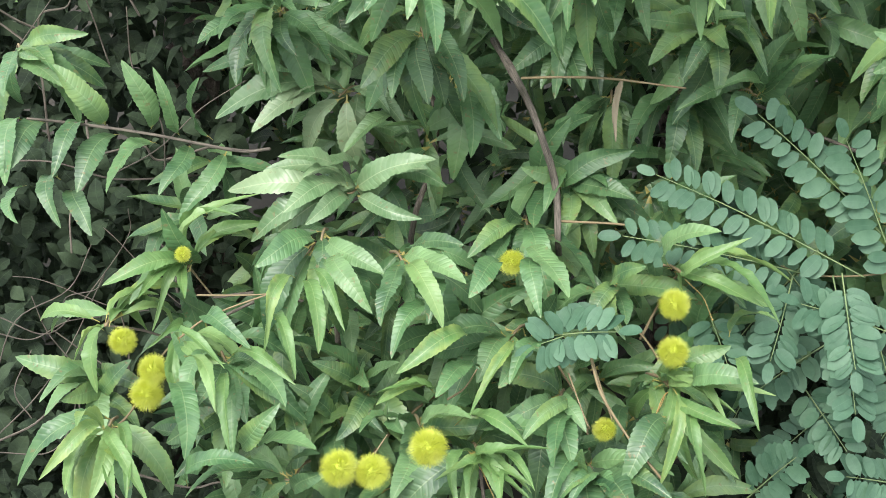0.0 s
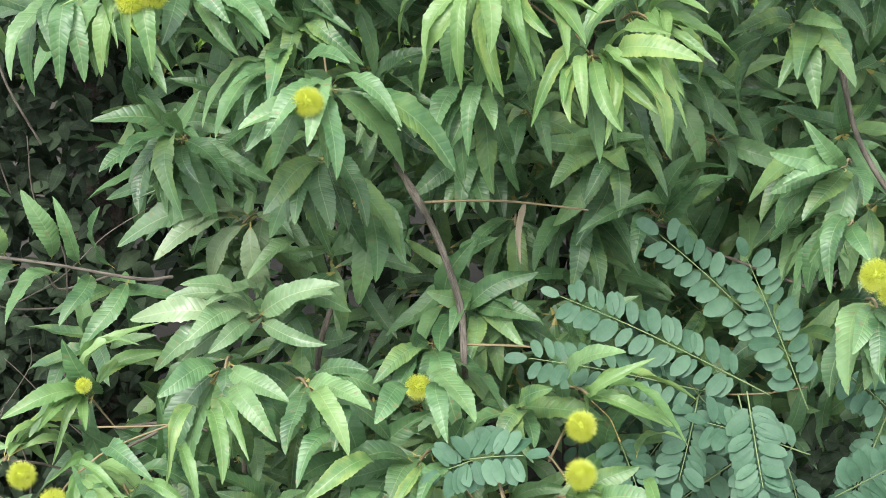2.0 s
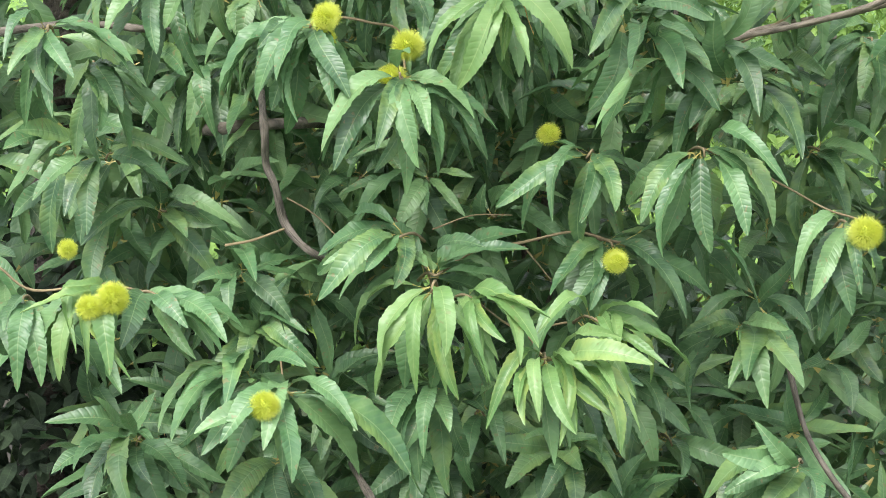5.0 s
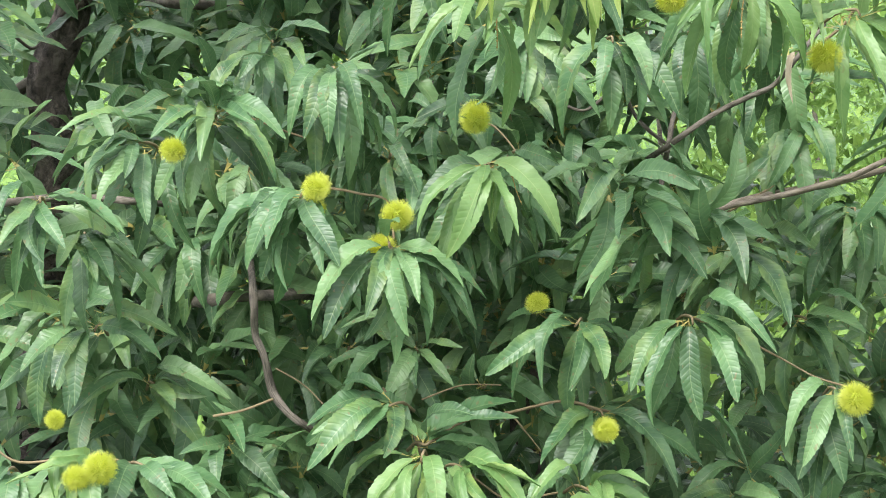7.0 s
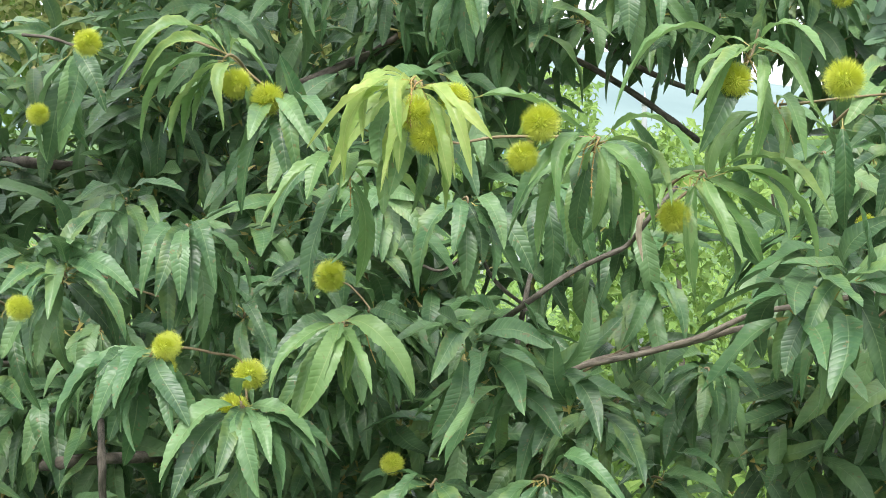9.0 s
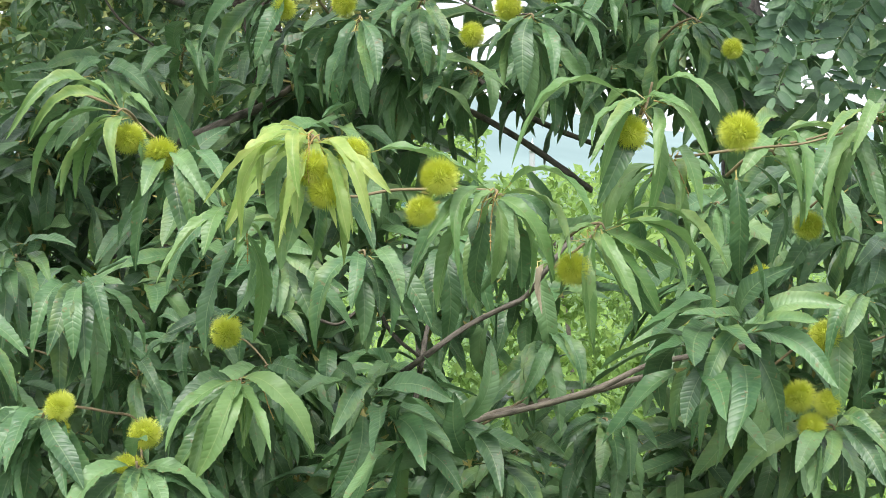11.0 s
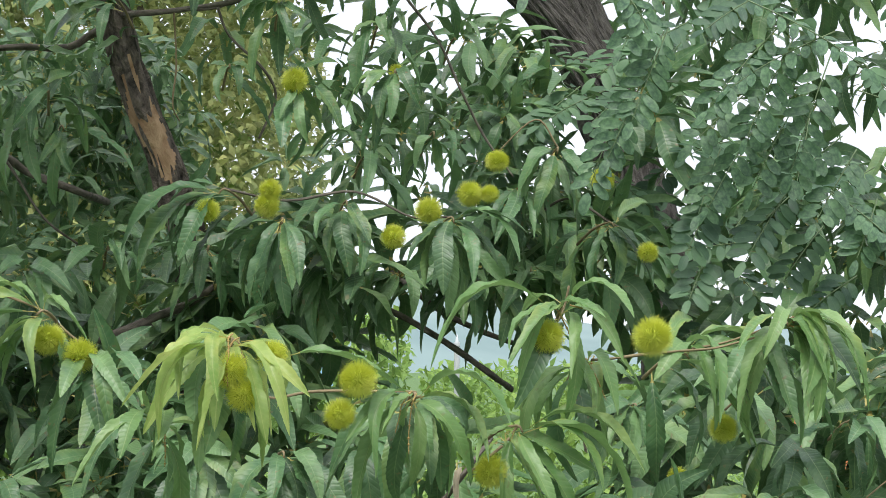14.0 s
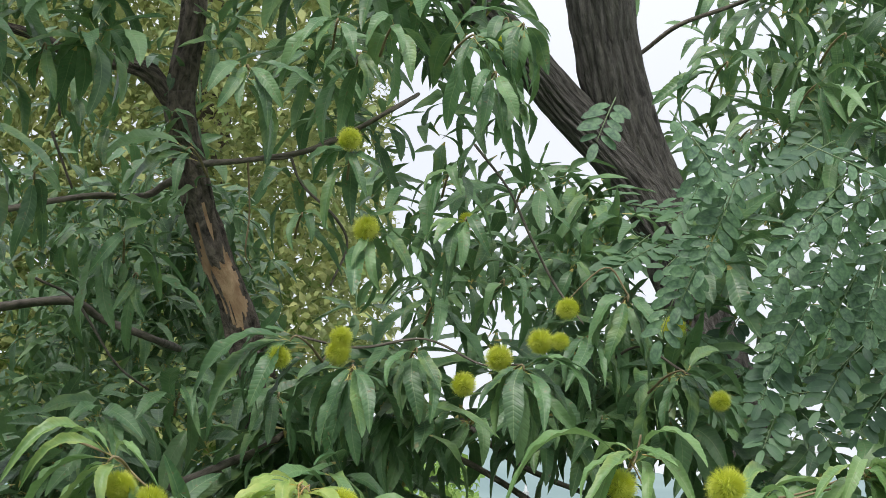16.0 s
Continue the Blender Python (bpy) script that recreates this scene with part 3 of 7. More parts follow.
LEFT_TRUNK = [
    (0.059, 0.038, [(-0.56, 3.24, 0.59), (-0.55, 3.44, 1), (-0.54, 3.48, 1.12), (-0.53, 3.59, 1.46), (-0.49, 3.67, 1.8), (-0.49, 3.7, 2.03), (-0.5, 3.71, 2.13), (-0.45, 3.72, 2.25), (-0.42, 3.73, 2.36)]),
]
PEELED_TRUNK = [
    (0.041, 0.031, [(0.52, 3.46, 2.5), (0.5, 3.45, 2.66), (0.47, 3.45, 2.76), (0.43, 3.44, 2.87), (0.39, 3.43, 2.95), (0.35, 3.42, 3.07), (0.31, 3.39, 3.21), (0.3, 3.37, 3.28)]),
    (0.026, 0.007, [(0.3, 3.38, 3.27), (0.28, 3.38, 3.27), (0.24, 3.37, 3.31), (0.18, 3.37, 3.33), (0.08, 3.37, 3.34), (0, 3.36, 3.37), (-0.13, 3.35, 3.4)]),
    (0.029, 0.024, [(0.3, 3.38, 3.27), (0.31, 3.36, 3.35), (0.32, 3.33, 3.41), (0.32, 3.3, 3.52), (0.32, 3.2, 3.78), (0.26, 3.11, 3.99)]),
]
FURROWED_TRUNK = [
    (0.080, 0.086, [(1.77, 3.81, 2.47), (1.74, 3.81, 2.64), (1.67, 3.82, 2.86), (1.59, 3.83, 3.1), (1.48, 3.82, 3.33), (1.42, 3.8, 3.49), (1.37, 3.76, 3.67), (1.35, 3.72, 3.8), (1.27, 3.58, 4.2), (1.23, 3.4, 4.54)]),
    (0.060, 0.043, [(1.56, 3.78, 3.11), (1.47, 3.79, 3.24), (1.37, 3.8, 3.35), (1.29, 3.81, 3.43), (1.21, 3.81, 3.52), (1.1, 3.81, 3.63), (1, 3.8, 3.73), (0.83, 3.77, 3.93), (0.69, 3.73, 4.09)]),
]


def to_ground(points):
    """The points with a foot on the soil before them."""
    foot = Vector(points[0])
    return [(foot.x + 0.04, foot.y + 0.05, -0.05), ((foot.x * 2 + 0.05) / 2, foot.y + 0.02, foot.z * 0.5), *points]


for i, (r0, r1, points) in enumerate(LEFT_TRUNK):
    limb("trunk", low_tree, to_ground(points), r0 * 1.15, r1, BARK_CHESTNUT, sides=20, steps=6, rough=0.22, furrows=7, seed=1.0)
for i, (r0, r1, points) in enumerate(PEELED_TRUNK):
    limb("trunk" if i == 0 else "limb", high_tree, points if i else to_ground(points), r0, r1, BARK_CHESTNUT, "dark scaly bark" if i == 0 else "",
         sides=64, steps=16, rough=0.34, furrows=6, seed=4.0 + i, depth=0.1)
for i, (r0, r1, points) in enumerate(FURROWED_TRUNK):
    limb("trunk" if i == 0 else "limb", locust, points if i else to_ground(points), r0, r1, BARK_LOCUST, "deeply furrowed grey-brown bark" if i == 0 else "",
         sides=110, steps=16, rough=0.12, furrows=21, seed=8.0 + i, depth=0.15)


def bark_scar(parent, piece, low, high, seed):
    """Bare wood where the bark has come off the open side of a trunk."""
    r0, r1, points = piece
    v, f, u = tube(to_ground(points), r0 * 1.02, r1 * 1.02, sides=48, steps=14, rough=0.1, seed=seed)
    line = smooth_line(to_ground(points), 14)
    keep = []
    for face in f:
        c = sum((Vector(v[i]) for i in face), Vector()) / len(face)
        k = min(range(len(line)), key=lambda i: (line[i] - c).length)
        d = (c - line[k]).normalized()
        s = (c.z - low) / (high - low)
        if 0 < s < 1 and d.y < 0:
            wide = 0.66 * math.sin(math.pi * s ** 0.8) ** 0.6 + 0.3 * noise.noise(c * 30)
            if abs(d.x + 0.12) < wide:
                keep.append(face)
    used = sorted({i for face in keep for i in face})
    at = {i: k for k, i in enumerate(used)}
    me = mesh_of("bare_patch", [Vector(v[i]) - parent.location for i in used], [[at[i] for i in face] for face in keep], BARE_WOOD, [u[i] for i in used])
    part("bare_patch", me, parent, "pale bare wood under peeled bark")


bark_scar(high_tree, PEELED_TRUNK[0], 2.79, 3.05, 4.0)

# chestnut boughs, shoots, leaves and burrs: the lower tree
twig(low_tree, 0.0029, 0.0023, [(-0.176, 2.222, 0.967), (-0.275, 2.239, 1.002), (-0.371, 2.216, 1.011)])
twig(low_tree, 0.0029, 0.0017, [(-0.224, 2.253, 1.024), (-0.284, 2.238, 1.001), (-0.353, 2.202, 0.985), (-0.427, 2.193, 0.952), (-0.483, 2.168, 0.984), (-0.541, 2.193, 0.977)])
twig(low_tree, 0.0017, 0.0017, [(-0.425, 2.183, 0.959), (-0.452, 2.167, 0.936), (-0.469, 2.134, 0.916), (-0.506, 2.113, 0.861), (-0.534, 2.067, 0.858)])
twig(low_tree, 0.0017, 0.0017, [(-0.372, 2.223, 1.007), (-0.398, 2.241, 1.035), (-0.415, 2.241, 1.065)])
twig(low_tree, 0.0023, 0.0017, [(0.194, 2.217, 0.962), (0.274, 2.204, 0.947), (0.308, 2.181, 0.942), (0.348, 2.152, 0.872), (0.343, 2.09, 0.834)])
twig(low_tree, 0.0023, 0.0017, [(0.304, 2.187, 0.935), (0.356, 2.234, 1.011), (0.376, 2.225, 1.026)])
twig(low_tree, 0.0064, 0.0050, [(0.089, 2.657, 1.25), (0.106, 2.383, 1.317), (0.132, 2.365, 1.271), (0.157, 2.321, 1.213), (0.174, 2.309, 1.148), (0.175, 2.24, 1.084), (0.195, 2.437, 0.902)])
twig(low_tree, 0.0023, 0.0017, [(0.122, 2.359, 1.313), (0.189, 2.359, 1.313), (0.266, 2.339, 1.317), (0.376, 2.339, 1.299)])
twig(low_tree, 0.0023, 0.0017, [(0.176, 2.253, 1.115), (0.255, 2.249, 1.111), (0.28, 2.234, 1.116)])
twig(low_tree, 0.0055, 0.0047, [(-0.065, 2.872, 1.165), (-0.04, 2.598, 1.228), (-0.017, 2.577, 1.173), (-0.013, 2.542, 1.131), (-0.024, 2.532, 1.066), (-0.052, 2.47, 1.012), (-0.065, 2.456, 0.918), (-0.059, 2.343, 0.818), (-0.063, 2.53, 0.621)])
twig(low_tree, 0.0057, 0.0057, [(-0.22, 2.781, 0.678), (-0.2, 2.516, 0.778), (-0.197, 2.474, 0.708), (-0.187, 2.394, 0.615), (-0.2, 2.578, 0.403)])
twig(low_tree, 0.0017, 0.0012, [(-0.21, 2.282, 1.069), (-0.224, 2.276, 1.052), (-0.244, 2.254, 1.045)])
twig(low_tree, 0.0023, 0.0017, [(-0.089, 2.122, 0.816), (-0.035, 2.153, 0.848), (0.029, 2.157, 0.876), (0.099, 2.213, 0.923)])
twig(low_tree, 0.0029, 0.0023, [(0.051, 2.044, 0.715), (0.044, 2.095, 0.771), (0.041, 2.104, 0.804)])
twig(low_tree, 0.0023, 0.0017, [(-0.144, 2.078, 0.761), (-0.122, 2.104, 0.786), (-0.098, 2.11, 0.814)])
twig(low_tree, 0.0029, 0.0023, [(-0.278, 2.348, 1.204), (-0.332, 2.346, 1.204), (-0.46, 2.33, 1.243), (-0.566, 2.338, 1.259), (-0.642, 2.3, 1.289)])
twig(low_tree, 0.0017, 0.0017, [(0.22, 2.112, 0.815), (0.2, 2.149, 0.855), (0.173, 2.167, 0.899)])
twig(low_tree, 0.0023, 0.0023, [(0.222, 2.063, 0.752), (0.219, 2.094, 0.784), (0.215, 2.106, 0.82)])
twig(low_tree, 0.0017, 0.0012, [(0.703, 2.175, 1.059), (0.639, 2.189, 1.042), (0.561, 2.195, 1.042), (0.523, 2.229, 1.041)])
twig(low_tree, 0.0021, 0.0021, [(0.297, 1.86, 0.912), (0.252, 1.905, 0.955), (0.216, 1.934, 1.009), (0.203, 1.984, 1.043)])
twig(low_tree, 0.0032, 0.0025, [(0.773, 2.465, 1.082), (0.639, 2.527, 1.118), (0.534, 2.559, 1.164), (0.386, 2.613, 1.174)])
twig(low_tree, 0.0022, 0.0022, [(0.217, 2.383, 1.677), (0.27, 2.392, 1.708), (0.345, 2.374, 1.727), (0.424, 2.386, 1.738), (0.473, 2.346, 1.734), (0.525, 2.368, 1.717)])
twig(low_tree, 0.0022, 0.0016, [(0.614, 2.365, 1.869), (0.678, 2.346, 1.843), (0.729, 2.31, 1.819), (0.789, 2.305, 1.786), (0.825, 2.259, 1.781)])
twig(low_tree, 0.0016, 0.0016, [(0.152, 2.412, 1.76), (0.177, 2.405, 1.725), (0.204, 2.374, 1.671), (0.211, 2.372, 1.6)])
twig(low_tree, 0.0016, 0.0016, [(0.267, 2.368, 1.644), (0.334, 2.349, 1.598), (0.4, 2.33, 1.611), (0.487, 2.338, 1.619)])
twig(low_tree, 0.0016, 0.0016, [(0.35, 2.338, 1.588), (0.374, 2.329, 1.559), (0.414, 2.307, 1.556)])
twig(low_tree, 0.0016, 0.0016, [(-0.025, 2.355, 1.56), (-0.022, 2.343, 1.515), (-0.027, 2.323, 1.5)])
twig(low_tree, 0.0022, 0.0016, [(-0.431, 2.365, 1.713), (-0.385, 2.366, 1.676), (-0.287, 2.368, 1.681), (-0.211, 2.391, 1.658)])
twig(low_tree, 0.0017, 0.0011, [(0.36, 2.475, 1.691), (0.402, 2.458, 1.639)])
twig(low_tree, 0.0017, 0.0011, [(0.219, 2.499, 1.716), (0.282, 2.502, 1.736), (0.342, 2.483, 1.74)])
twig(low_tree, 0.0052, 0.0044, [(0.852, 2.698, 1.466), (0.782, 2.424, 1.504), (0.803, 2.382, 1.404), (0.836, 2.328, 1.338), (0.887, 2.305, 1.278), (0.921, 2.242, 1.248), (1.044, 2.428, 1.105)])
twig(low_tree, 0.0021, 0.0021, [(0.014, 2.426, 2.057), (0.072, 2.43, 2.064), (0.121, 2.414, 2.057), (0.164, 2.431, 2.041), (0.169, 2.393, 1.992)])
twig(low_tree, 0.0017, 0.0017, [(-0.113, 2.587, 2.169), (-0.053, 2.592, 2.159), (0.017, 2.578, 2.133), (0.087, 2.595, 2.108)])
twig(low_tree, 0.0016, 0.0016, [(0.294, 2.421, 2.162), (0.323, 2.42, 2.153), (0.354, 2.398, 2.109), (0.315, 2.423, 2.098)])
twig(low_tree, 0.0066, 0.0059, [(-0.56, 2.892, 1.973), (-0.455, 2.634, 2.018), (-0.405, 2.647, 2.022), (-0.342, 2.644, 2.027), (-0.283, 2.671, 2.02), (-0.226, 2.647, 2.017), (-0.194, 2.9, 1.974)])
twig(low_tree, 0.0062, 0.0055, [(-0.048, 2.732, 1.904), (-0.04, 2.449, 1.9), (-0.038, 2.441, 1.841), (-0.025, 2.421, 1.811), (-0.014, 2.428, 1.756), (0.01, 2.392, 1.73), (0.044, 2.418, 1.695), (0.085, 2.716, 1.579)])
twig(low_tree, 0.0022, 0.0022, [(-0.014, 2.413, 1.747), (-0.061, 2.412, 1.731), (-0.103, 2.397, 1.728)])
twig(low_tree, 0.0016, 0.0011, [(-0.009, 2.425, 1.792), (0.033, 2.422, 1.765), (0.074, 2.398, 1.726)])
twig(low_tree, 0.0105, 0.0090, [(-0.19, 2.957, 1.782), (-0.119, 2.691, 1.844), (-0.063, 2.698, 1.848), (0.012, 2.686, 1.851), (0.072, 2.951, 1.797)])
twig(low_tree, 0.0056, 0.0049, [(0.659, 2.709, 1.933), (0.642, 2.436, 2.004), (0.696, 2.43, 2.031), (0.765, 2.399, 2.052), (0.834, 2.399, 2.062), (0.901, 2.348, 2.09), (1.045, 2.573, 2.075)], PALE_BARK)
twig(low_tree, 0.0022, 0.0017, [(0.642, 2.436, 2.004), (0.672, 2.433, 2.01), (0.749, 2.405, 2.06)])
twig(low_tree, 0.0026, 0.0021, [(-0.144, 2.393, 2.513), (-0.106, 2.399, 2.51), (-0.067, 2.389, 2.497), (-0.044, 2.41, 2.49)])
twig(low_tree, 0.0021, 0.0016, [(0.09, 2.396, 2.511), (0.146, 2.398, 2.488), (0.186, 2.384, 2.452), (0.228, 2.401, 2.424)])
twig(low_tree, 0.0021, 0.0021, [(0.412, 2.364, 2.453), (0.438, 2.364, 2.403), (0.46, 2.347, 2.367), (0.537, 2.352, 2.376), (0.664, 2.289, 2.376)])
twig(low_tree, 0.0019, 0.0015, [(0.842, 2.054, 2.422), (0.884, 2.041, 2.426), (0.912, 2.015, 2.431), (0.953, 2.018, 2.435), (0.984, 1.972, 2.439), (1.045, 1.98, 2.453)])
twig(low_tree, 0.0016, 0.0016, [(0.878, 2.23, 2.53), (0.873, 2.238, 2.498), (0.858, 2.231, 2.474)])
twig(low_tree, 0.0021, 0.0021, [(0.81, 2.258, 2.329), (0.794, 2.267, 2.303), (0.741, 2.27, 2.261)])
twig(low_tree, 0.0031, 0.0031, [(0.532, 2.497, 2.212), (0.547, 2.494, 2.168), (0.568, 2.474, 2.14), (0.603, 2.484, 2.114)])
twig(low_tree, 0.0048, 0.0034, [(0.602, 2.69, 2.057), (0.586, 2.415, 2.122), (0.649, 2.407, 2.167), (0.703, 2.382, 2.199), (0.741, 2.393, 2.215), (0.769, 2.358, 2.265), (0.881, 2.592, 2.294)])
twig(low_tree, 0.0043, 0.0043, [(0.683, 2.776, 2.139), (0.609, 2.511, 2.111), (0.605, 2.513, 2.086), (0.593, 2.496, 2.035), (0.644, 2.747, 1.94)])
twig(low_tree, 0.0048, 0.0041, [(0.633, 2.662, 1.93), (0.617, 2.39, 2.003), (0.663, 2.386, 2.029), (0.709, 2.362, 2.044), (0.772, 2.366, 2.056), (0.834, 2.318, 2.083), (0.918, 2.329, 2.114), (0.986, 2.258, 2.138), (1.123, 2.249, 2.159), (1.307, 2.494, 2.142)], PALE_BARK)
twig(low_tree, 0.0016, 0.0016, [(0.16, 2.368, 2.044), (0.156, 2.366, 2.003), (0.159, 2.351, 1.993)])
twig(low_tree, 0.0086, 0.0069, [(0.281, 3.417, 2.445), (0.308, 3.134, 2.464), (0.393, 3.128, 2.503), (0.454, 3.106, 2.53), (0.504, 3.118, 2.564), (0.598, 3.405, 2.611)])
twig(low_tree, 0.0121, 0.0101, [(-0.297, 3.967, 2.3), (-0.221, 3.692, 2.304), (-0.114, 3.701, 2.297), (-0.006, 3.69, 2.308), (0.129, 3.709, 2.307), (0.165, 3.678, 2.261), (0.21, 3.929, 2.208)])
twig(low_tree, 0.0061, 0.0061, [(0.845, 3.368, 2.566), (0.825, 3.089, 2.527), (0.874, 3.081, 2.501), (0.929, 3.053, 2.465), (0.987, 3.057, 2.43), (1.02, 3.016, 2.398), (1.141, 3.242, 2.366)])
twig(low_tree, 0.0030, 0.0024, [(0.466, 2.649, 2.164), (0.503, 2.646, 2.155), (0.537, 2.629, 2.184)])
twig(low_tree, 0.0166, 0.0145, [(-0.787, 3.984, 2.028), (-0.681, 3.724, 2.07), (-0.61, 3.742, 2.093), (-0.535, 3.744, 2.129), (-0.506, 3.77, 2.152), (-0.506, 4.083, 2.164)])
twig(low_tree, 0.0042, 0.0033, [(-0.502, 3.763, 2.228), (-0.534, 3.761, 2.203), (-0.567, 3.745, 2.229)])
twig(low_tree, 0.0016, 0.0013, [(-0.391, 1.991, 1.081), (-0.345, 2.018, 1.102), (-0.25, 2.035, 1.131)])
twig(low_tree, 0.0013, 0.0011, [(-0.363, 2.029, 1.131), (-0.296, 2.039, 1.123), (-0.25, 2.034, 1.128)])
twig(low_tree, 0.0013, 0.0011, [(0.172, 1.978, 1.016), (0.185, 1.958, 0.983), (0.197, 1.924, 0.96)])
twig(low_tree, 0.0016, 0.0011, [(0.206, 1.988, 1.035), (0.219, 1.965, 0.997), (0.232, 1.927, 0.969)])
twig(low_tree, 0.0016, 0.0013, [(-0.005, 1.963, 0.984), (0.02, 1.975, 0.995), (0.039, 1.98, 1.025)])
twig(low_tree, 0.0011, 0.0008, [(-0.112, 1.915, 0.925), (-0.093, 1.936, 0.944)])
whorl(low_tree, (0.361, 2.068, 2.447), [(-14.4, -4.4, -8.2), (-10.2, -2.2, -11.7), (-7.6, 7.6, -4.6), (-5.4, -5.7, -13.7), (-3.3, -8.5, -6.9), (4.8, 2.8, -16.6), (3.9, -6.8, -12.7), (5.4, -10.1, -11.2), (8.3, -9.3, -6.4)], GOLD)
whorl(low_tree, (0.377, 2.116, 2.446), [(-9.1, -7.6, -6.6), (0.6, -9.3, -10.7), (7.2, 5.1, -8.1), (-5.7, -8.1, -4.5)], GOLD)
whorl(low_tree, (0.6, 2.064, 2.378), [(5.3, 1.5, -13.5), (0.3, 6.2, -9.7), (-6.6, -7.6, -4.7), (-7.6, -7.5, -9.3), (9, -12.4, -1.9), (-10.7, -6.6, -5.8)], YOUNG)
whorl(low_tree, (0.743, 2.07, 2.335), [(-1.6, -2.6, -15.7), (-7.9, -7, -3.7), (2.7, -9.3, -11.3), (8.8, -9.9, -6.9), (15, -6.7, -11.3), (15.8, -6.6, -4.9)], YOUNG)
whorl(low_tree, (0.799, 2.048, 2.493), [(-17.2, 6.1, -6.9), (-3, 7.9, -0.5), (5, -11.8, -0.3), (-2.2, -8.6, -9.4), (-9.7, -5.8, -5.1), (1.9, -10.4, -1.4)], YOUNG)
whorl(low_tree, (0.279, 2.181, 2.343), [(-11.3, -7.4, -7.4), (3.4, 5.5, -8.5), (-5.7, -8.5, -3.6), (-2.9, -8.6, 2.9)], YOUNG)
whorl(low_tree, (0.847, 2.085, 2.424), [(-11.3, -5.3, -5.3), (-2.5, 7.6, -9.3), (0.7, -10.1, -6.5), (9.4, 2.8, -3.7), (-2, -8.9, -4.4)], YOUNG)
whorl(low_tree, (0.192, 2.19, 1.723), [(-11.8, 4.3, -8.9), (-8.1, -8.8, -8), (-9.2, -5.4, -13.9), (-3.3, -9.8, -11.9), (0.5, -11.4, -5.6), (4.4, 1, -15.2), (7.1, -8.3, -11.8)], YOUNG)
whorl(low_tree, (0.246, 2.179, 1.705), [(9.6, -10.6, 0.5), (5.5, -11.8, -4.5), (0.9, -12.3, -7.4), (3.3, -10.7, -2.3)], YOUNG)
whorl(low_tree, (0.344, 2.139, 1.627), [(-4.3, -10.9, -4.9), (-2.4, -10.9, -4.2), (2.5, -12.4, -5.8), (-5.2, -10.1, -3)], YOUNG)
whorl(low_tree, (0.374, 2.131, 1.62), [(5, -11, -0.6), (5.8, -11.7, -7.8), (6.3, 2.8, -7.6), (8.8, -10.2, 3.7)], YOUNG)
whorl(low_tree, (-0.265, 2.186, 1.736), [(-9.6, -9.4, -0.2), (-6.1, -8.6, -9.7), (-1.1, -12.1, -7.4), (3.9, -11.6, -8.8), (-3.2, -8.9, 3.2)], YOUNG)
whorl(low_tree, (-0.021, 2.152, 1.587), [(1.2, -12.4, -7.9), (6.9, 3.3, -8.6), (10.1, -9.9, -0.3), (17.9, -4.8, -10.4), (-8.5, -10.6, -1.6), (-11.2, -10.4, -0.9), (-3, 3.7, -7.7)])
whorl(low_tree, (0.156, 2.26, 2.003), [(-11.6, -9.9, -6.4), (-10.3, -9.3, -10.1), (4.8, -9.1, -9.5), (9.5, -11.3, -6.3), (1.4, -11.3, -9.9)])
whorl(low_tree, (0.14, 2.294, 2.486), [(-15.5, -6, -2.6), (-12.9, 0.6, -11.2), (-9, 3.7, -11.3), (-3.5, 6.6, -5.7), (5.2, -9.3, -3.2), (-6.7, 6.5, 3.1)], YOUNG)
whorl(low_tree, (0.288, 2.264, 2.116), [(-10.3, -7.6, -7.6), (-6.4, -10, -10.4), (3.4, -10.8, -8.1), (9.3, -8.6, -8), (-3.4, -9.7, -6.7)], YOUNG)
whorl(low_tree, (0.035, 2.277, 2.081), [(-13.7, -2, -10.8), (-8.1, -7.3, -8.5), (-5.2, -10, -5.9), (4.3, -10.1, -8.3)])
whorl(low_tree, (0.153, 2.261, 2.009), [(-8.6, 5.4, -7.5), (-5.8, 5.1, -8.7), (9.4, -10, -4.3), (3.4, -10.5, -5.7), (0.5, -8.4, 4.8)])
whorl(low_tree, (0.648, 2.207, 2.371), [(-0.3, -9.6, -9.2), (8.1, 3.9, -7.6), (2.2, -10.2, -3.9), (-6.2, -7.8, -6.3)])
whorl(low_tree, (0.154, 2.26, 1.775), [(-12.4, -10, -4.6), (-11.1, -8.8, -0.8), (-1.8, -10.6, -4.4), (-8.6, 6.9, -0.1), (-5.7, -9.6, -2)])
whorl(low_tree, (0.2, 2.241, 1.72), [(11.2, 4.8, -2), (5.1, -7.9, 7), (-5.5, 7.2, 0.6)])
whorl(low_tree, (0.424, 2.191, 1.663), [(6.8, -9.7, 4.3), (14.4, -2.1, -6.6), (3.6, -12.8, -6.3), (1.2, -10.4, -1.3), (-9.2, -7.4, 1.7)], YOUNG)
whorl(low_tree, (-0.197, 2.236, 1.706), [(2.8, 4.1, -8.6), (10.4, -9.6, -3), (9.5, -9.4, -5.4), (4.8, -9.4, -0.8)])
whorl(low_tree, (-0.072, 2.204, 1.589), [(-8.2, -9.3, 2.1), (-1.2, -7.6, 5.5), (8, -7.6, 5.1), (-5.9, -10.5, -1.4)])
whorl(low_tree, (0.577, 2.223, 1.901), [(-9.6, 6.6, -9.4), (-7.2, -7.2, -13.3), (1, 4, -10), (4.3, -11, -9.3), (9.4, -8.4, -7.9), (8.4, -12.1, -0.5)])
whorl(low_tree, (0.423, 2.255, 1.893), [(-14.2, -4.9, -6.3), (-9.4, 7.8, -1.2), (-7.5, -9.5, -5.9), (1.6, -11.1, -5.7), (7.4, 3.2, -7.7)])
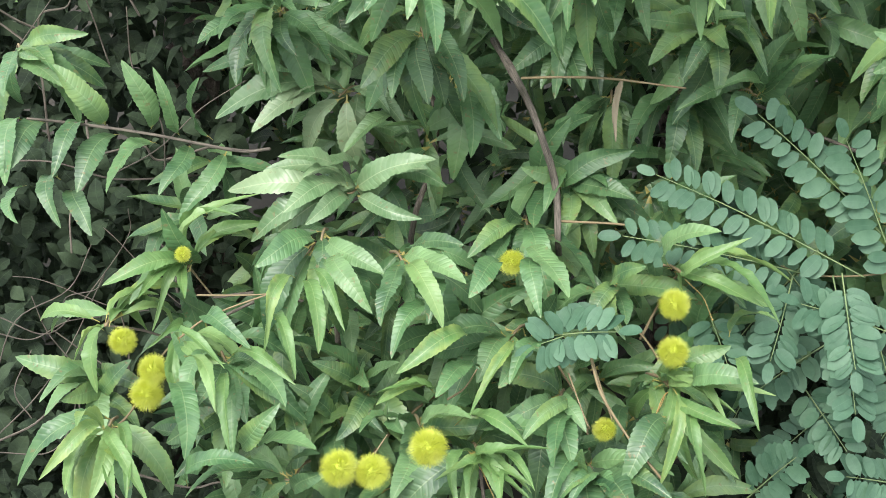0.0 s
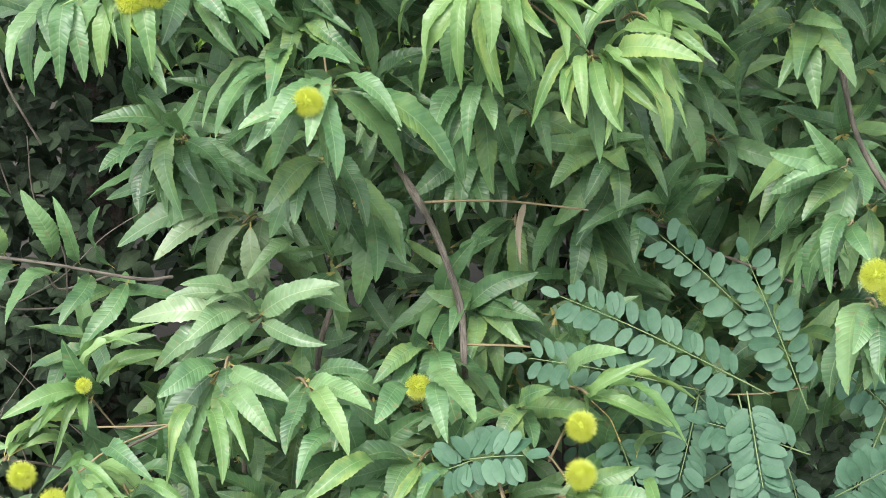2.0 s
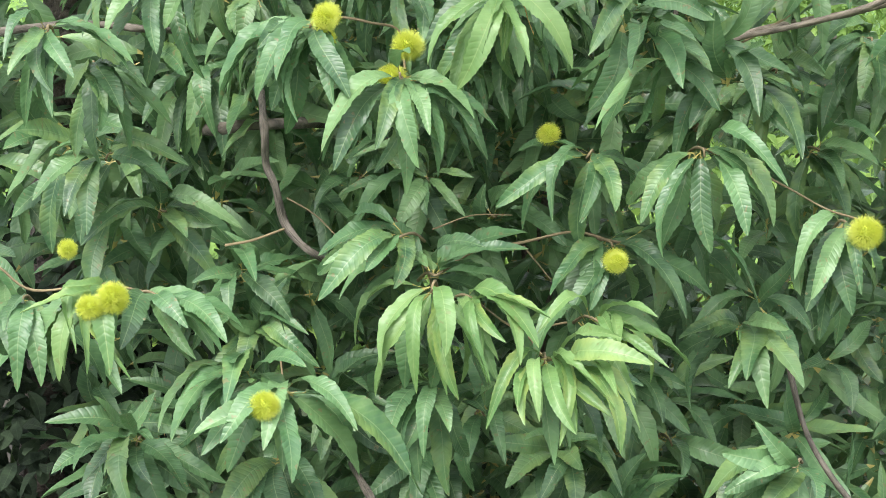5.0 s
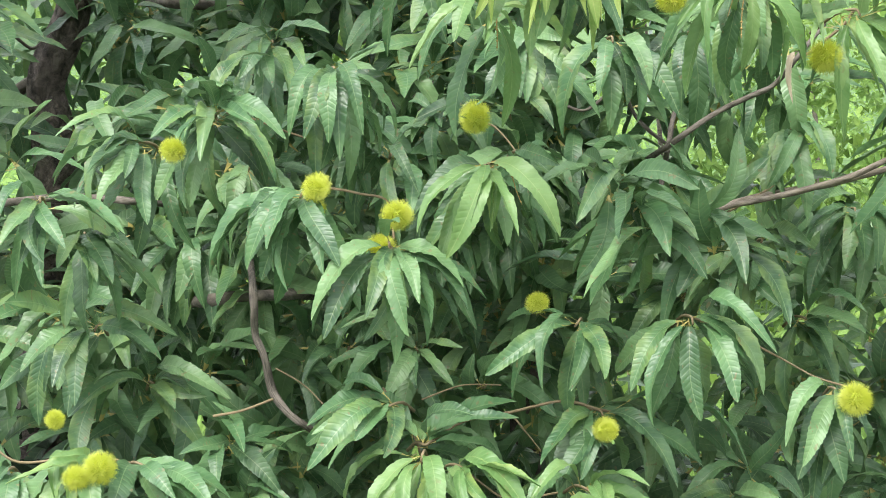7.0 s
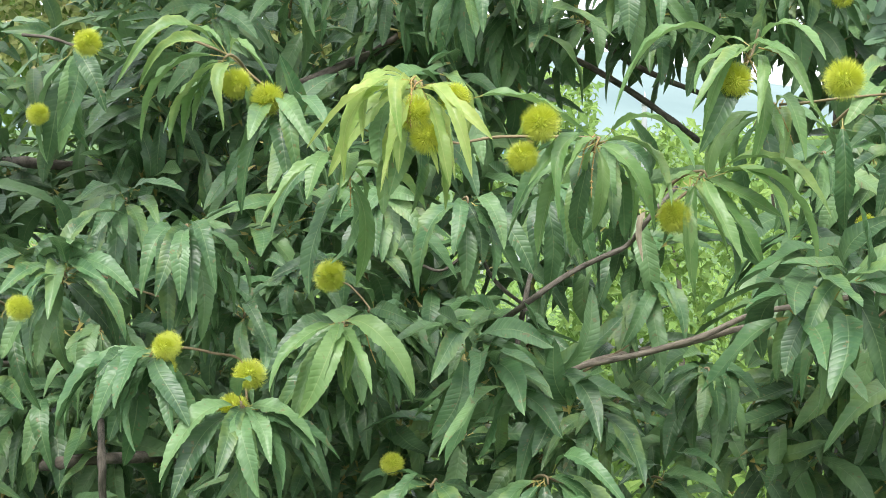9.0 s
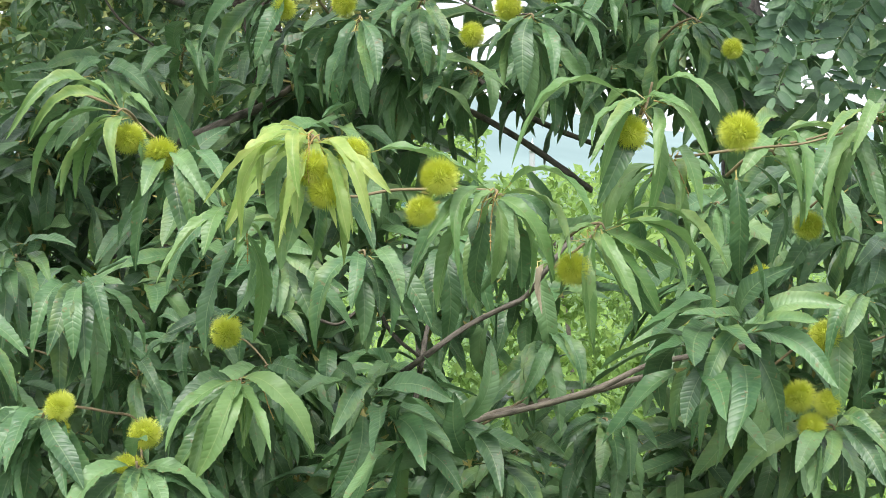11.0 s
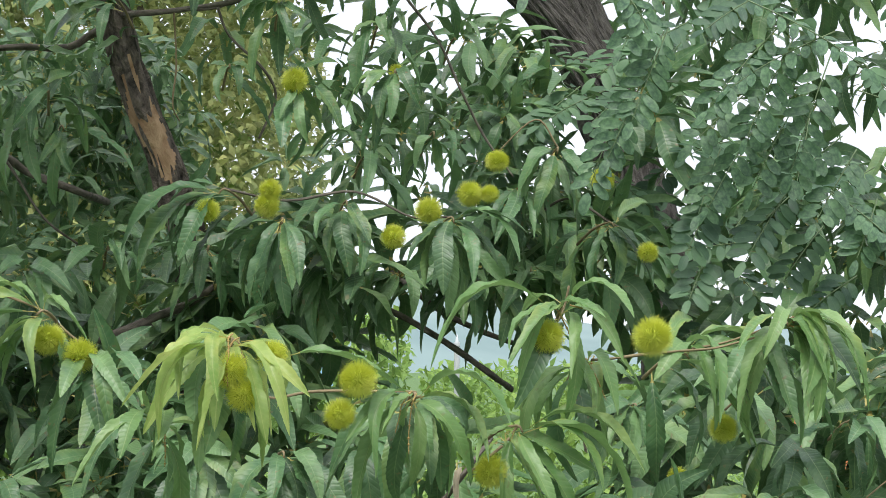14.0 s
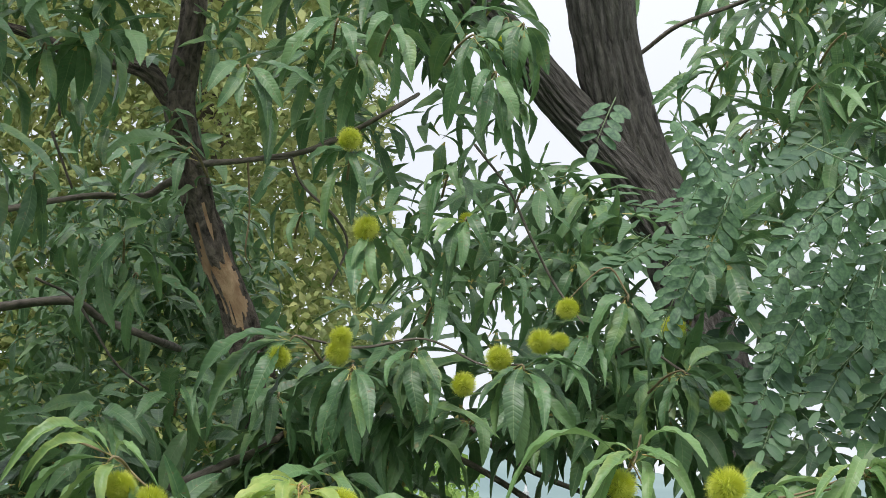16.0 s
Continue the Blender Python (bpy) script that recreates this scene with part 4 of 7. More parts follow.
whorl(low_tree, (0.763, 2.143, 1.81), [(-9.3, -7.8, -3.9), (-7, -8.6, -7.7), (-3, -0.1, -16.1), (-1.1, -11.1, -5.4), (6.6, 1.7, -9.5)])
whorl(low_tree, (0.013, 2.327, 2.071), [(-11.6, -7.7, -9), (-6, -10.4, -7.6), (-3.4, -9.9, -5.1), (4, -10, -5), (-5.5, -9.4, -1.7)])
whorl(low_tree, (0.218, 2.34, 2.424), [(-2.2, 6.5, -7.5), (5.3, -9.6, -3.1), (1.5, -9.3, -10.2), (-5.7, -8.6, -4.8)])
whorl(low_tree, (0.04, 1.894, 0.927), [(7.2, -9.6, 2.7), (2.4, -11.5, 0.1), (8.5, -6.3, 7.1), (-2.2, -10.7, 1), (-6.5, -8.7, 3.5)], YOUNG)
whorl(low_tree, (0.199, 2.237, 1.554), [(-8.1, -10.4, -3.3), (-2.7, -11.5, -5), (5.7, 1.3, -12.3), (1, -10.7, -2.3)])
whorl(low_tree, (-0.385, 2.262, 1.696), [(0.8, -12.2, -7.9), (3.3, -11.7, -7.8), (-4, 2.8, -9.7), (-1.2, -9.9, -0.4)])
whorl(low_tree, (0.735, 1.998, 1.292), [(-3.9, 2.6, -11), (-2.9, -11.8, -3.4), (-5.9, -9.4, -1.2), (0.8, -11.4, -0.4)])
whorl(low_tree, (0.307, 2.362, 2.106), [(-11.4, -8.6, -4.9), (-11.4, -8.3, -9.5), (-6.7, 2.8, -13.4), (1.4, -10.8, -9.8), (8.6, -9.3, -8.3), (13.3, 1.3, -6.6)])
whorl(low_tree, (-0.336, 2.353, 2.069), [(11.8, -6.8, -4.4), (-3.5, 4.2, -10.8), (4, -9.5, -5.3), (-4.1, -10.5, -4.2), (-4.7, -10.1, -1.2)])
whorl(low_tree, (0.084, 2.394, 2.246), [(-4.1, -9.5, -8.3), (-1.8, -9.7, -9), (3.9, -9.8, -7.3), (6.6, 5.1, -10.7), (10.1, 2.8, -9.9)])
whorl(low_tree, (0.35, 2.358, 2.124), [(9.3, 2.5, -10.6), (7.9, 4.5, -4.8), (-9.1, -7.3, 6.1), (4.1, -9.9, -0.5), (0.2, -10.1, -6.7)])
whorl(low_tree, (-0.089, 2.388, 2.179), [(-4.2, -7.5, -12), (8.6, -7.2, -8), (9.8, 6.1, -3.7), (-1.6, -8.6, 6.3), (-4.8, -9.7, -4.3), (4.5, 6.8, 3.6)])
whorl(low_tree, (0.205, 1.908, 0.876), [(9.8, -9.2, 4.6), (-4, -8.8, 3), (-2.2, -4.5, 8.7), (-6, -8.6, 3), (3.8, -9.9, 2.7)])
whorl(low_tree, (0.466, 2.313, 1.742), [(-10.2, -9.1, -4.7), (-4.7, -10.4, -7), (-7.9, -10.4, -7.7), (4.7, 2.8, -9.8), (9.2, -11.4, -7.3), (14.4, -6.4, -6.4), (22, -7.7, -6.8)])
whorl(low_tree, (0.714, 2.141, 1.447), [(-8.8, 3, -10.7), (-9.6, -6.7, 1.1), (-0.2, -10.8, -1.1), (-12.2, -4.5, 4.5), (-7.3, -4.5, 7.8)])
whorl(low_tree, (0.722, 2.106, 1.377), [(-5.8, 1, -11.9), (-6, -10.7, -4.3), (-7.6, 7.7, -4.2), (-0.7, -10.8, -0.9)])
whorl(low_tree, (-0.197, 2.428, 2.137), [(-13.8, 2.1, -4.5), (-6.2, -9.6, -7.7), (1, -8.7, -10.6), (-10.3, -9.8, 3.6), (-1.8, -9.7, -3.8)])
whorl(low_tree, (-0.094, 2.438, 2.178), [(-8.3, -9.7, -1.8), (-3.3, -9.5, -2.7), (-3.4, -6, -12.9), (9.4, -7, -8.8), (10.6, -9, -1.3), (-1.5, -8.7, 5.6), (2.8, -8.6, 4.3)])
whorl(low_tree, (-0.189, 2.156, 1.148), [(7.3, -10.7, -5.5), (9.2, -9.9, -0.1), (2.8, -4, -15.3), (0.5, -11.6, -9.7), (-9.1, -8, -11.3), (-4.6, -10.5, -15.9), (-8.7, -10.3, 2)])
whorl(low_tree, (-0.067, 2.142, 1.113), [(9, 3.8, -6.1), (5.3, 0.3, -11.5), (2.1, -11.6, -1.7), (-3.8, -12.1, -2.2), (8.9, -6.3, 6.9)])
whorl(low_tree, (0.356, 2.106, 1.1), [(12.4, -11.1, -0.7), (7.1, -6.1, 9.8), (0, 4, -5.5), (7.2, 4.8, -2.1)], YOUNG)
whorl(low_tree, (0.329, 2.016, 0.958), [(6.7, -10.9, 2.2), (9.5, -9.3, -9.9), (4.2, -6.4, -12.6), (6.5, -7.8, 6.4), (-2.5, 3.9, -5.9)], YOUNG)
whorl(low_tree, (-0.507, 1.962, 0.936), [(-7.2, -11, 1), (-3.8, -13, -0.5), (3, -12.7, -2.4), (7.4, -11.9, -2.7), (-2.8, -6.6, 7.5), (5.7, -9.4, 0.9)], YOUNG)
whorl(low_tree, (-0.335, 2.047, 1.004), [(1.9, -13.8, -5.9), (9.2, -9.7, 0), (12.4, -6.8, -5.2), (-3.2, -11.6, 0.2), (6.8, -7.8, 3.2)])
whorl(low_tree, (0.093, 2.078, 1.013), [(-6.1, -1.1, -12.9), (-15.6, -7.6, 1.5), (-12.5, 4.3, -5.2), (4.5, -9, 3.1), (-0.4, 0.8, -10)])
whorl(low_tree, (-0.046, 2, 0.901), [(-5.1, -5.1, 8.5), (15.6, -1.6, -1.8), (10.8, 6.4, -1.9), (-8.4, -7.1, 6.1), (-3.7, -12.5, -1.2)])
whorl(low_tree, (-0.237, 1.95, 0.854), [(-14.9, -6.3, 3.1), (-7.4, 7.6, 0.7), (6.7, 3.4, -6.7), (4.1, -4.4, 8.5), (-5.7, 1.9, -6.8)])
whorl(low_tree, (0.162, 2.016, 0.931), [(-4.6, 0.2, -10.7), (-3.9, -10.6, -9.1), (0, -11.2, 0.1), (-8.8, -8, 3.6), (2.6, -9.4, 2.8)])
whorl(low_tree, (0.362, 2.456, 2.102), [(-5.4, -9, -4.2), (6, 4.1, -9.8), (7.5, -11, -4.1), (2.5, 4.5, -10.7)])
whorl(low_tree, (0.172, 2.477, 2.109), [(-4.9, 5.8, -6.5), (-8.7, 6.7, -1), (8.3, 5.7, 0.8), (3, -9.7, -3.2)])
whorl(low_tree, (0.077, 2.493, 2.234), [(-3.8, -9.4, -5.8), (-0.8, -9.6, -7.5), (5.6, 5, -12.1), (9.8, 2.7, -9.3), (2.8, -9.7, -6.7)])
whorl(low_tree, (-0.287, 2.451, 2), [(8.1, -8.6, -1.6), (2.4, -9.8, -5), (-3, -10.1, -3.1), (1.6, -10.5, -8.1)])
whorl(low_tree, (-0.07, 2.497, 2.503), [(-6.2, -0.1, -16.8), (-2.7, -8.9, -12.5), (4.2, -8.7, -8.4), (2.3, 6.5, -5.6), (6.5, 6.4, 0.8)], MATURE, lone=False)
whorl(low_tree, (0.503, 2.446, 2.284), [(-9.2, -6.9, -13), (-3.4, -9, -7.8), (2.1, -10, -11.9), (8.4, -10.3, -10.4), (3.4, -10.3, -6.1)], MATURE, lone=False)
whorl(low_tree, (1.01, 2.277, 2.186), [(-7.1, 8.3, -7.2), (-8.1, -7.1, -6.6), (2, -11, -1.4), (-0.3, -10.7, -7.8), (0.8, 5.3, -10.8)], MATURE, lone=False)
whorl(low_tree, (-0.517, 2.094, 1.04), [(-11.4, 4.2, -0.6), (-2.9, -11, 1.2), (4.2, 6.6, -3.1), (6.8, 9.1, 0)], YOUNG, lone=False)
whorl(low_tree, (-0.409, 2.1, 1.013), [(6.6, -13.3, -4.9), (0.7, -9.9, -14.1), (7.5, -8.7, 1.4), (11.5, -8.9, -1.1), (-2.6, -8.5, 4.5)], YOUNG, lone=False)
whorl(low_tree, (-0.147, 2.28, 1.159), [(-19.2, -0.7, 2.5), (13, -5.2, 8.3), (10.7, -8.8, 0.6), (-9.7, -9.6, 2.9), (-16.4, -4.2, -4.6), (-10, -4.9, 9.9), (-6.4, -10.4, 0.7)], PALE_LEAF, lone=False)
whorl(low_tree, (-0.403, 2.201, 1.076), [(-10.5, -10.1, 4.7), (-7.7, -11.1, 2), (8.2, -2.3, 11.7), (8, 9.3, 1), (0.9, -10.1, 0.7)], YOUNG, lone=False)
whorl(low_tree, (-0.031, 2.391, 1.379), [(-5.2, -12.2, -4.8), (0.5, -12.5, -5.9), (5.9, -12.1, -5.1), (-9.4, -11.6, -3.1), (11.6, -6.7, -14.1)], MATURE, lone=False)
whorl(low_tree, (0.261, 2.188, 1.021), [(-6.5, 6.9, -2), (3.4, -5.8, 8.6), (-0.2, -10.9, -0.2), (-5.3, -10.4, -0.4), (4.2, 4, -4.7)], MATURE, lone=False)
whorl(low_tree, (-0.14, 2.112, 0.89), [(-6.2, -4.7, 9.8), (5.7, -4.3, 9.2), (6.9, 5.3, -3.9), (-3, -10.9, 0.6), (3.8, -10.2, 1)], MATURE, lone=False)
whorl(low_tree, (-0.176, 2.08, 0.85), [(-9.5, -6.8, 7.4), (-6.1, -3.6, 11.3), (-0.3, -12.4, -1.2), (8.5, 3.1, -7), (-4.5, -9.5, 3)], MATURE, lone=False)
whorl(low_tree, (-0.083, 2.49, 1.655), [(8.1, -10.5, -4), (10.1, 5.8, -3), (-6.5, -9.1, 2.1), (-0.8, -7, 8.3), (-2.4, -10.5, -3)], MATURE, lone=False)
whorl(low_tree, (-0.283, 2.524, 1.842), [(12, -6.4, 1.1), (10.3, -9.1, -3.2), (-10.6, 4.4, -3), (-2.7, -11.8, -8.8), (-5.9, -11.4, -5.8), (-11.8, 1.8, -5.5)], MATURE, lone=False)
whorl(low_tree, (0.698, 2.368, 1.583), [(-5.4, 5.8, -7.4), (-12.2, -6.3, 0.8), (5.1, -13.3, -4.6), (3.1, -9.8, 3.2), (-5.2, -10.3, -5.3)], MATURE, lone=False)
whorl(low_tree, (-0.06, 2.463, 1.57), [(-6.5, -8.4, 4), (7, -8.3, 3.4), (8.6, -10, -1.5), (-2.5, -10.5, -2.6), (3.9, -6.2, 10.1)], MATURE, lone=False)
whorl(low_tree, (0.36, 2.565, 2.169), [(-14.6, -5.2, -0.8), (-9.8, -8.3, -3.8), (1.7, 5.3, -8.2), (5.5, -10.1, -1.3)], MATURE, lone=False)
whorl(low_tree, (0.78, 2.477, 2.267), [(0.2, 5.9, -9.4), (1.3, -4.7, -15.4), (-2, 6.8, -5.8), (6.6, 4.1, -5.6)], MATURE, lone=False)
whorl(low_tree, (0.8, 2.46, 2.144), [(-4.6, -9.2, -9.3), (2.7, -11.2, -5.7), (-6.9, -8.2, -7.7), (-1.2, -9.9, -12.6), (1.2, -10.2, -2.4)], MATURE, lone=False)
whorl(low_tree, (0.117, 2.587, 2.17), [(-2, -10.2, -10.9), (4.6, -9.9, -5.9), (9.8, -9.4, -7.8), (-5.4, -9.6, -6.7), (2.3, -7.3, -13.1)], MATURE, lone=False)
whorl(low_tree, (0.256, 2.576, 2.153), [(4.2, -9.2, 4.3), (-4.7, 6.9, 1.2), (5.9, -10.2, -4.2), (-1.7, -9.8, -7.6), (-5.1, -8.9, -2.5)], MATURE, lone=False)
whorl(low_tree, (0.396, 2.567, 2.278), [(-8.1, -8.1, -2.2), (3.7, -9.7, 0.5), (-3, -9.2, -8.1), (5.4, -10.3, -4.6), (-5.6, -8.7, -6.5)], MATURE, lone=False)
whorl(low_tree, (0.648, 2.516, 2.291), [(-2.8, 6.8, -6.7), (0.3, -9.8, -7.3), (4.4, -10.8, -4.6), (-4.7, -8.8, -10.8), (3.3, -8.7, -10.8)], MATURE, lone=False)
whorl(low_tree, (-0.004, 2.597, 2.275), [(-4.9, -9.3, -4.6), (5, -9.2, -2.9), (8.3, -9, 2.2), (-6.5, -9, 1.2), (2.5, -9.5, -7.9)], MATURE, lone=False)
whorl(low_tree, (0.515, 2.501, 1.912), [(-5.8, 8, 2.2), (4.9, -9.8, 3.5), (6.4, 4.2, -4.6), (-6.9, -8.3, -1.7)], MATURE, lone=False)
whorl(low_tree, (0.247, 2.559, 2.014), [(-6.7, -7.8, 5.5), (-5.1, -9.7, -6.1), (6.8, 3.9, -10.6), (-10.1, -7.9, 3)], MATURE, lone=False)
whorl(low_tree, (0.129, 2.297, 1.084), [(10.4, -11.9, -4), (3.6, -14.6, -6.3), (5.5, -11.7, -1.5), (-9.7, -9.7, 0.7), (-8, -11.1, -4.6), (-2.9, -5.1, 9), (0.1, -14.9, -7.6)], MATURE, lone=False)
whorl(low_tree, (-0.205, 2.559, 1.741), [(-7.7, -9.2, 3.5), (-0.8, -7.5, 7.7), (5.4, -8, 3.7), (11.8, -8.4, 0.9), (4, -9.4, -1.3), (5.6, 5, -7.2)], MATURE, lone=False)
whorl(low_tree, (0.022, 2.457, 1.28), [(6.7, -12.6, -5.1), (-0.8, -7.7, -15.6), (1.9, -12.5, -8.1), (8.4, 2.6, -8.6), (-4, 0.5, -13.5)], MATURE, lone=False)
whorl(low_tree, (0.499, 2.395, 1.258), [(10.9, -4.2, 8.5), (-6.7, -6.4, 5.1), (7.8, 2.9, -5.1), (3.5, -4.3, 12.5), (-5.1, -10.1, -1.9)], MATURE, lone=False)
whorl(low_tree, (0.202, 2.367, 1.116), [(6.3, -11.1, -0.2), (5.1, -8.4, 4.4), (-7.7, -6.2, 6.6), (9, -9.6, 3), (-1.7, -11.7, -2.7)], MATURE, lone=False)
whorl(low_tree, (-0.336, 2.161, 0.816), [(-5.8, -9.4, 3.9), (-12.4, 0, -5.4), (5.5, -5.8, 6.3), (4.6, -10.1, 0.8), (-1.7, -13, -3.4)], MATURE, lone=False)
whorl(low_tree, (0.032, 2.267, 0.933), [(-6.4, -8.9, 2.8), (4.8, 6.7, -1.1), (6.6, 3, -6.6), (-2.9, 1.2, -9.6), (1.5, -11.5, -1)], MATURE, lone=False)
whorl(low_tree, (0.221, 2.616, 1.77), [(-6.3, -10.1, -4.7), (-0.9, -10, -3.1), (5.3, -10.6, -3.1), (6.4, -9.2, 2.9), (-3.1, 7.5, 3.1)], MATURE, lone=False)
whorl(low_tree, (0.329, 2.589, 1.708), [(-4.8, 6.9, -0.7), (6, -9.2, 4.1), (6.3, 4.5, -4.3), (-2.7, -7.3, 6.6), (0.8, -7.6, 7.5)], MATURE, lone=False)
whorl(low_tree, (0.519, 2.476, 1.457), [(4.9, -11.6, -1.5), (-6.3, -9, -1.1), (5.8, 5.5, -0.3), (-0.4, -11.8, -5), (6.8, -10.1, 3.5)], MATURE, lone=False)
whorl(low_tree, (0.3, 2.491, 1.402), [(-6.2, -7.1, 5), (2.3, -11.1, -2.4), (9.2, 5.4, -0.5), (-3.9, -10.7, -3.2), (1, -6.6, 8.3)], MATURE, lone=False)
whorl(low_tree, (0.062, 2.516, 1.422), [(3.6, -6.1, 9.8), (4.9, -10.6, -1.8), (8.7, -8.8, 3.1), (-3.9, -10.2, -1.6)], MATURE, lone=False)
whorl(low_tree, (0.432, 2.444, 1.336), [(-11.2, -8.1, 0.2), (-6.1, -9.6, -1.4), (7, -11.1, 0.6), (3.1, -7.2, 7.7), (-7.4, -5.8, 6.7), (-1, -11.5, -3.6)], MATURE, lone=False)
whorl(low_tree, (-0.259, 2.486, 1.379), [(-8.7, -10.5, 0.9), (-6.7, 3.3, -6.6), (0.2, -6.4, 8.3), (8.4, -11, -4.4), (3.2, -10.5, -2.4)], MATURE, lone=False)
whorl(low_tree, (0.289, 2.646, 1.947), [(-8.9, -7.9, 2.4), (1.5, -10.6, -6.4), (7.3, 5.8, 1.7), (-3.8, -10, -6.4), (2.5, -10, -2.9)], MATURE, lone=False)
whorl(low_tree, (0.354, 2.645, 1.992), [(4, -10.1, -2.1), (-2.2, -10, -6.5), (1.5, -9.4, -12.2), (-6.5, -8.4, -0.4), (7.6, -10.3, 0.5)], MATURE, lone=False)
whorl(low_tree, (0.56, 2.602, 1.948), [(-8, -8.2, -2.9), (3.2, -10.3, -1), (-6.2, -7.6, 2.3), (1.6, -8.6, 6.8), (0.3, 5.1, -7.5)], MATURE, lone=False)
whorl(low_tree, (0.615, 2.607, 2.057), [(-5.5, -8.9, -5.9), (3.2, 4.5, -9.1), (-8, -7.1, 2.8), (3, -9.8, 2.1), (0.5, 5.1, -9.1)], MATURE, lone=False)
whorl(low_tree, (0.735, 2.551, 1.908), [(4.8, -11.9, -4.1), (-9.2, -7.4, -2), (-5.1, -9.2, -5.3), (3.3, -10, 2.7)], MATURE, lone=False)
whorl(low_tree, (0.656, 2.563, 1.861), [(-11.6, -6.4, 1.6), (-3.1, 6.1, -5.9), (2.9, -9.3, 4.5), (-1.3, 5.3, -7.7)], MATURE, lone=False)
whorl(low_tree, (-0.047, 2.679, 2.068), [(-3.6, -10.2, -7.6), (5.3, 5.4, -7.4), (3.7, -8.7, 2.8), (-5.2, -9.5, -2.3)], MATURE, lone=False)
whorl(low_tree, (0.834, 2.504, 1.832), [(5.9, -11.7, 0.6), (-8.5, -6.6, 1.6), (1, -11, -3.8), (-0.8, 5.2, -7.7), (6, -10.8, 4.9)], MATURE, lone=False)
whorl(low_tree, (0.574, 2.62, 2.092), [(-7.2, -8.8, -7.8), (4.9, -11, -4.1), (-4.6, -9.1, -6), (2.3, -10.8, -9.5), (-8.9, -7.5, -0.8)], MATURE, lone=False)
whorl(low_tree, (0.645, 2.597, 2.039), [(-5, 6.3, -9.3), (2.8, -11.3, -7.4), (4.7, -10.7, -0.4), (-5.8, -9.2, -7.6), (3, 3.6, -13.7)], MATURE, lone=False)
whorl(low_tree, (0.914, 2.51, 2.006), [(-9.8, -6.7, -2.8), (4.1, -11.7, -2.3), (-4.2, -9.5, -7.7), (0.7, -11.2, -6.7), (-3.3, 6.4, -8.9)], MATURE, lone=False)
whorl(low_tree, (0.775, 2.547, 1.952), [(-8.6, -7.6, -3), (1.4, -10.7, -3.5), (4.1, -10.6, 1.7), (-6.2, 8.4, -0.4), (-3.7, -9.5, -5.4)], MATURE, lone=False)
whorl(low_tree, (-0.165, 2.486, 1.236), [(-17.4, 0.5, 5), (-21.3, -3.1, -1.6), (-14.9, -7.5, -2.2), (-7.2, -0.1, -10.8), (10.8, -9.6, -1.7), (7.7, -8.9, 1.5), (2.2, -1.4, -14.6)], PALE_LEAF, lone=False)
whorl(low_tree, (0.113, 2.672, 1.76), [(-7.8, -9.8, -3), (-1.9, 4.1, -9.8), (5, 5.4, -3.4), (6.1, 6.9, 3.1), (-3.9, -7.8, 5.7)], MATURE, lone=False)
whorl(low_tree, (0.403, 2.501, 1.208), [(-10.2, -8.9, -3.7), (0.5, -13.5, -6.5), (6.2, -11.3, -0.1), (-4.6, -12.4, -5.9), (5.4, -7.8, 6.8)], MATURE, lone=False)
whorl(low_tree, (-0.687, 2.491, 1.322), [(13, 0.3, -6.5), (-1, -11.5, -2.2), (5.4, -7.7, 2.3), (11.7, -5, 4.9), (-2, 1.6, -10.9), (7.9, -9, -2.1)], MATURE, lone=False)
whorl(low_tree, (-0.268, 2.572, 1.327), [(9.3, -10.1, -2.9), (3.6, -7.4, 5), (-4.7, -10.9, -1.2), (-2.2, -12.5, -5.5), (6.2, -8.6, 1.5)], MATURE, lone=False)
whorl(low_tree, (0.617, 2.515, 1.335), [(-4.1, 8.7, 1.8), (9.7, 3.3, -2.8), (-6.6, -9.7, -2.7), (6.7, 1.3, -9.1), (-0.4, -11, -2.3)], MATURE, lone=False)
whorl(low_tree, (0.45, 2.543, 1.319), [(-10.5, -6.5, 4.1), (-6.2, -9.7, -1.7), (5, -7.9, 7.1), (10.4, 2.1, -6.5), (-0.8, 7.9, 2)], MATURE, lone=False)
whorl(low_tree, (-0.137, 2.758, 1.936), [(-3.4, -10.7, -7.4), (2.8, -10.3, -13.3), (4.6, 6.9, 1.7), (-6.2, 5, -5.6), (1.1, -10.7, -8.4)], MATURE, lone=False)
whorl(low_tree, (0.163, 2.732, 1.809), [(-7.2, -10.1, -5.2), (4, -9.9, -1.8), (-0.9, 4, -10.8), (5.8, -10.9, -5.4), (-5.2, -8.7, 1.1)], MATURE, lone=False)
whorl(low_tree, (0.945, 2.605, 1.997), [(-8.1, -8.2, -7.7), (-1.5, -10.6, -8.3), (-6.3, -7, 3), (-10.5, -6.5, -3.4)], MATURE, lone=False)
whorl(low_tree, (0.287, 2.561, 1.183), [(-8.9, -10.7, -3), (-0.9, -12.8, -10.9), (-4.1, -11.3, -10.1), (5.9, 2.6, -7.7)], MATURE, lone=False)
whorl(low_tree, (0.207, 2.612, 1.279), [(-10.1, -9.9, -1.6), (-6.2, -6.1, 7.8), (6.8, -8.5, 4.5), (0.2, -11.3, -3.2), (-4.5, -11.4, -4.1)], MATURE, lone=False)
whorl(low_tree, (0.378, 2.583, 1.257), [(5.2, -7.8, 6.8), (-5, 6, -3.6), (0.6, -11.1, -2.2), (6.6, 3.3, -5.8)], MATURE, lone=False)
whorl(low_tree, (-0.598, 2.314, 0.757), [(-3.5, -5.9, 8.9), (-7, -9.8, 4.9), (6.4, -3.3, 9.1), (8.2, -9.5, -0.3)], MATURE, lone=False)
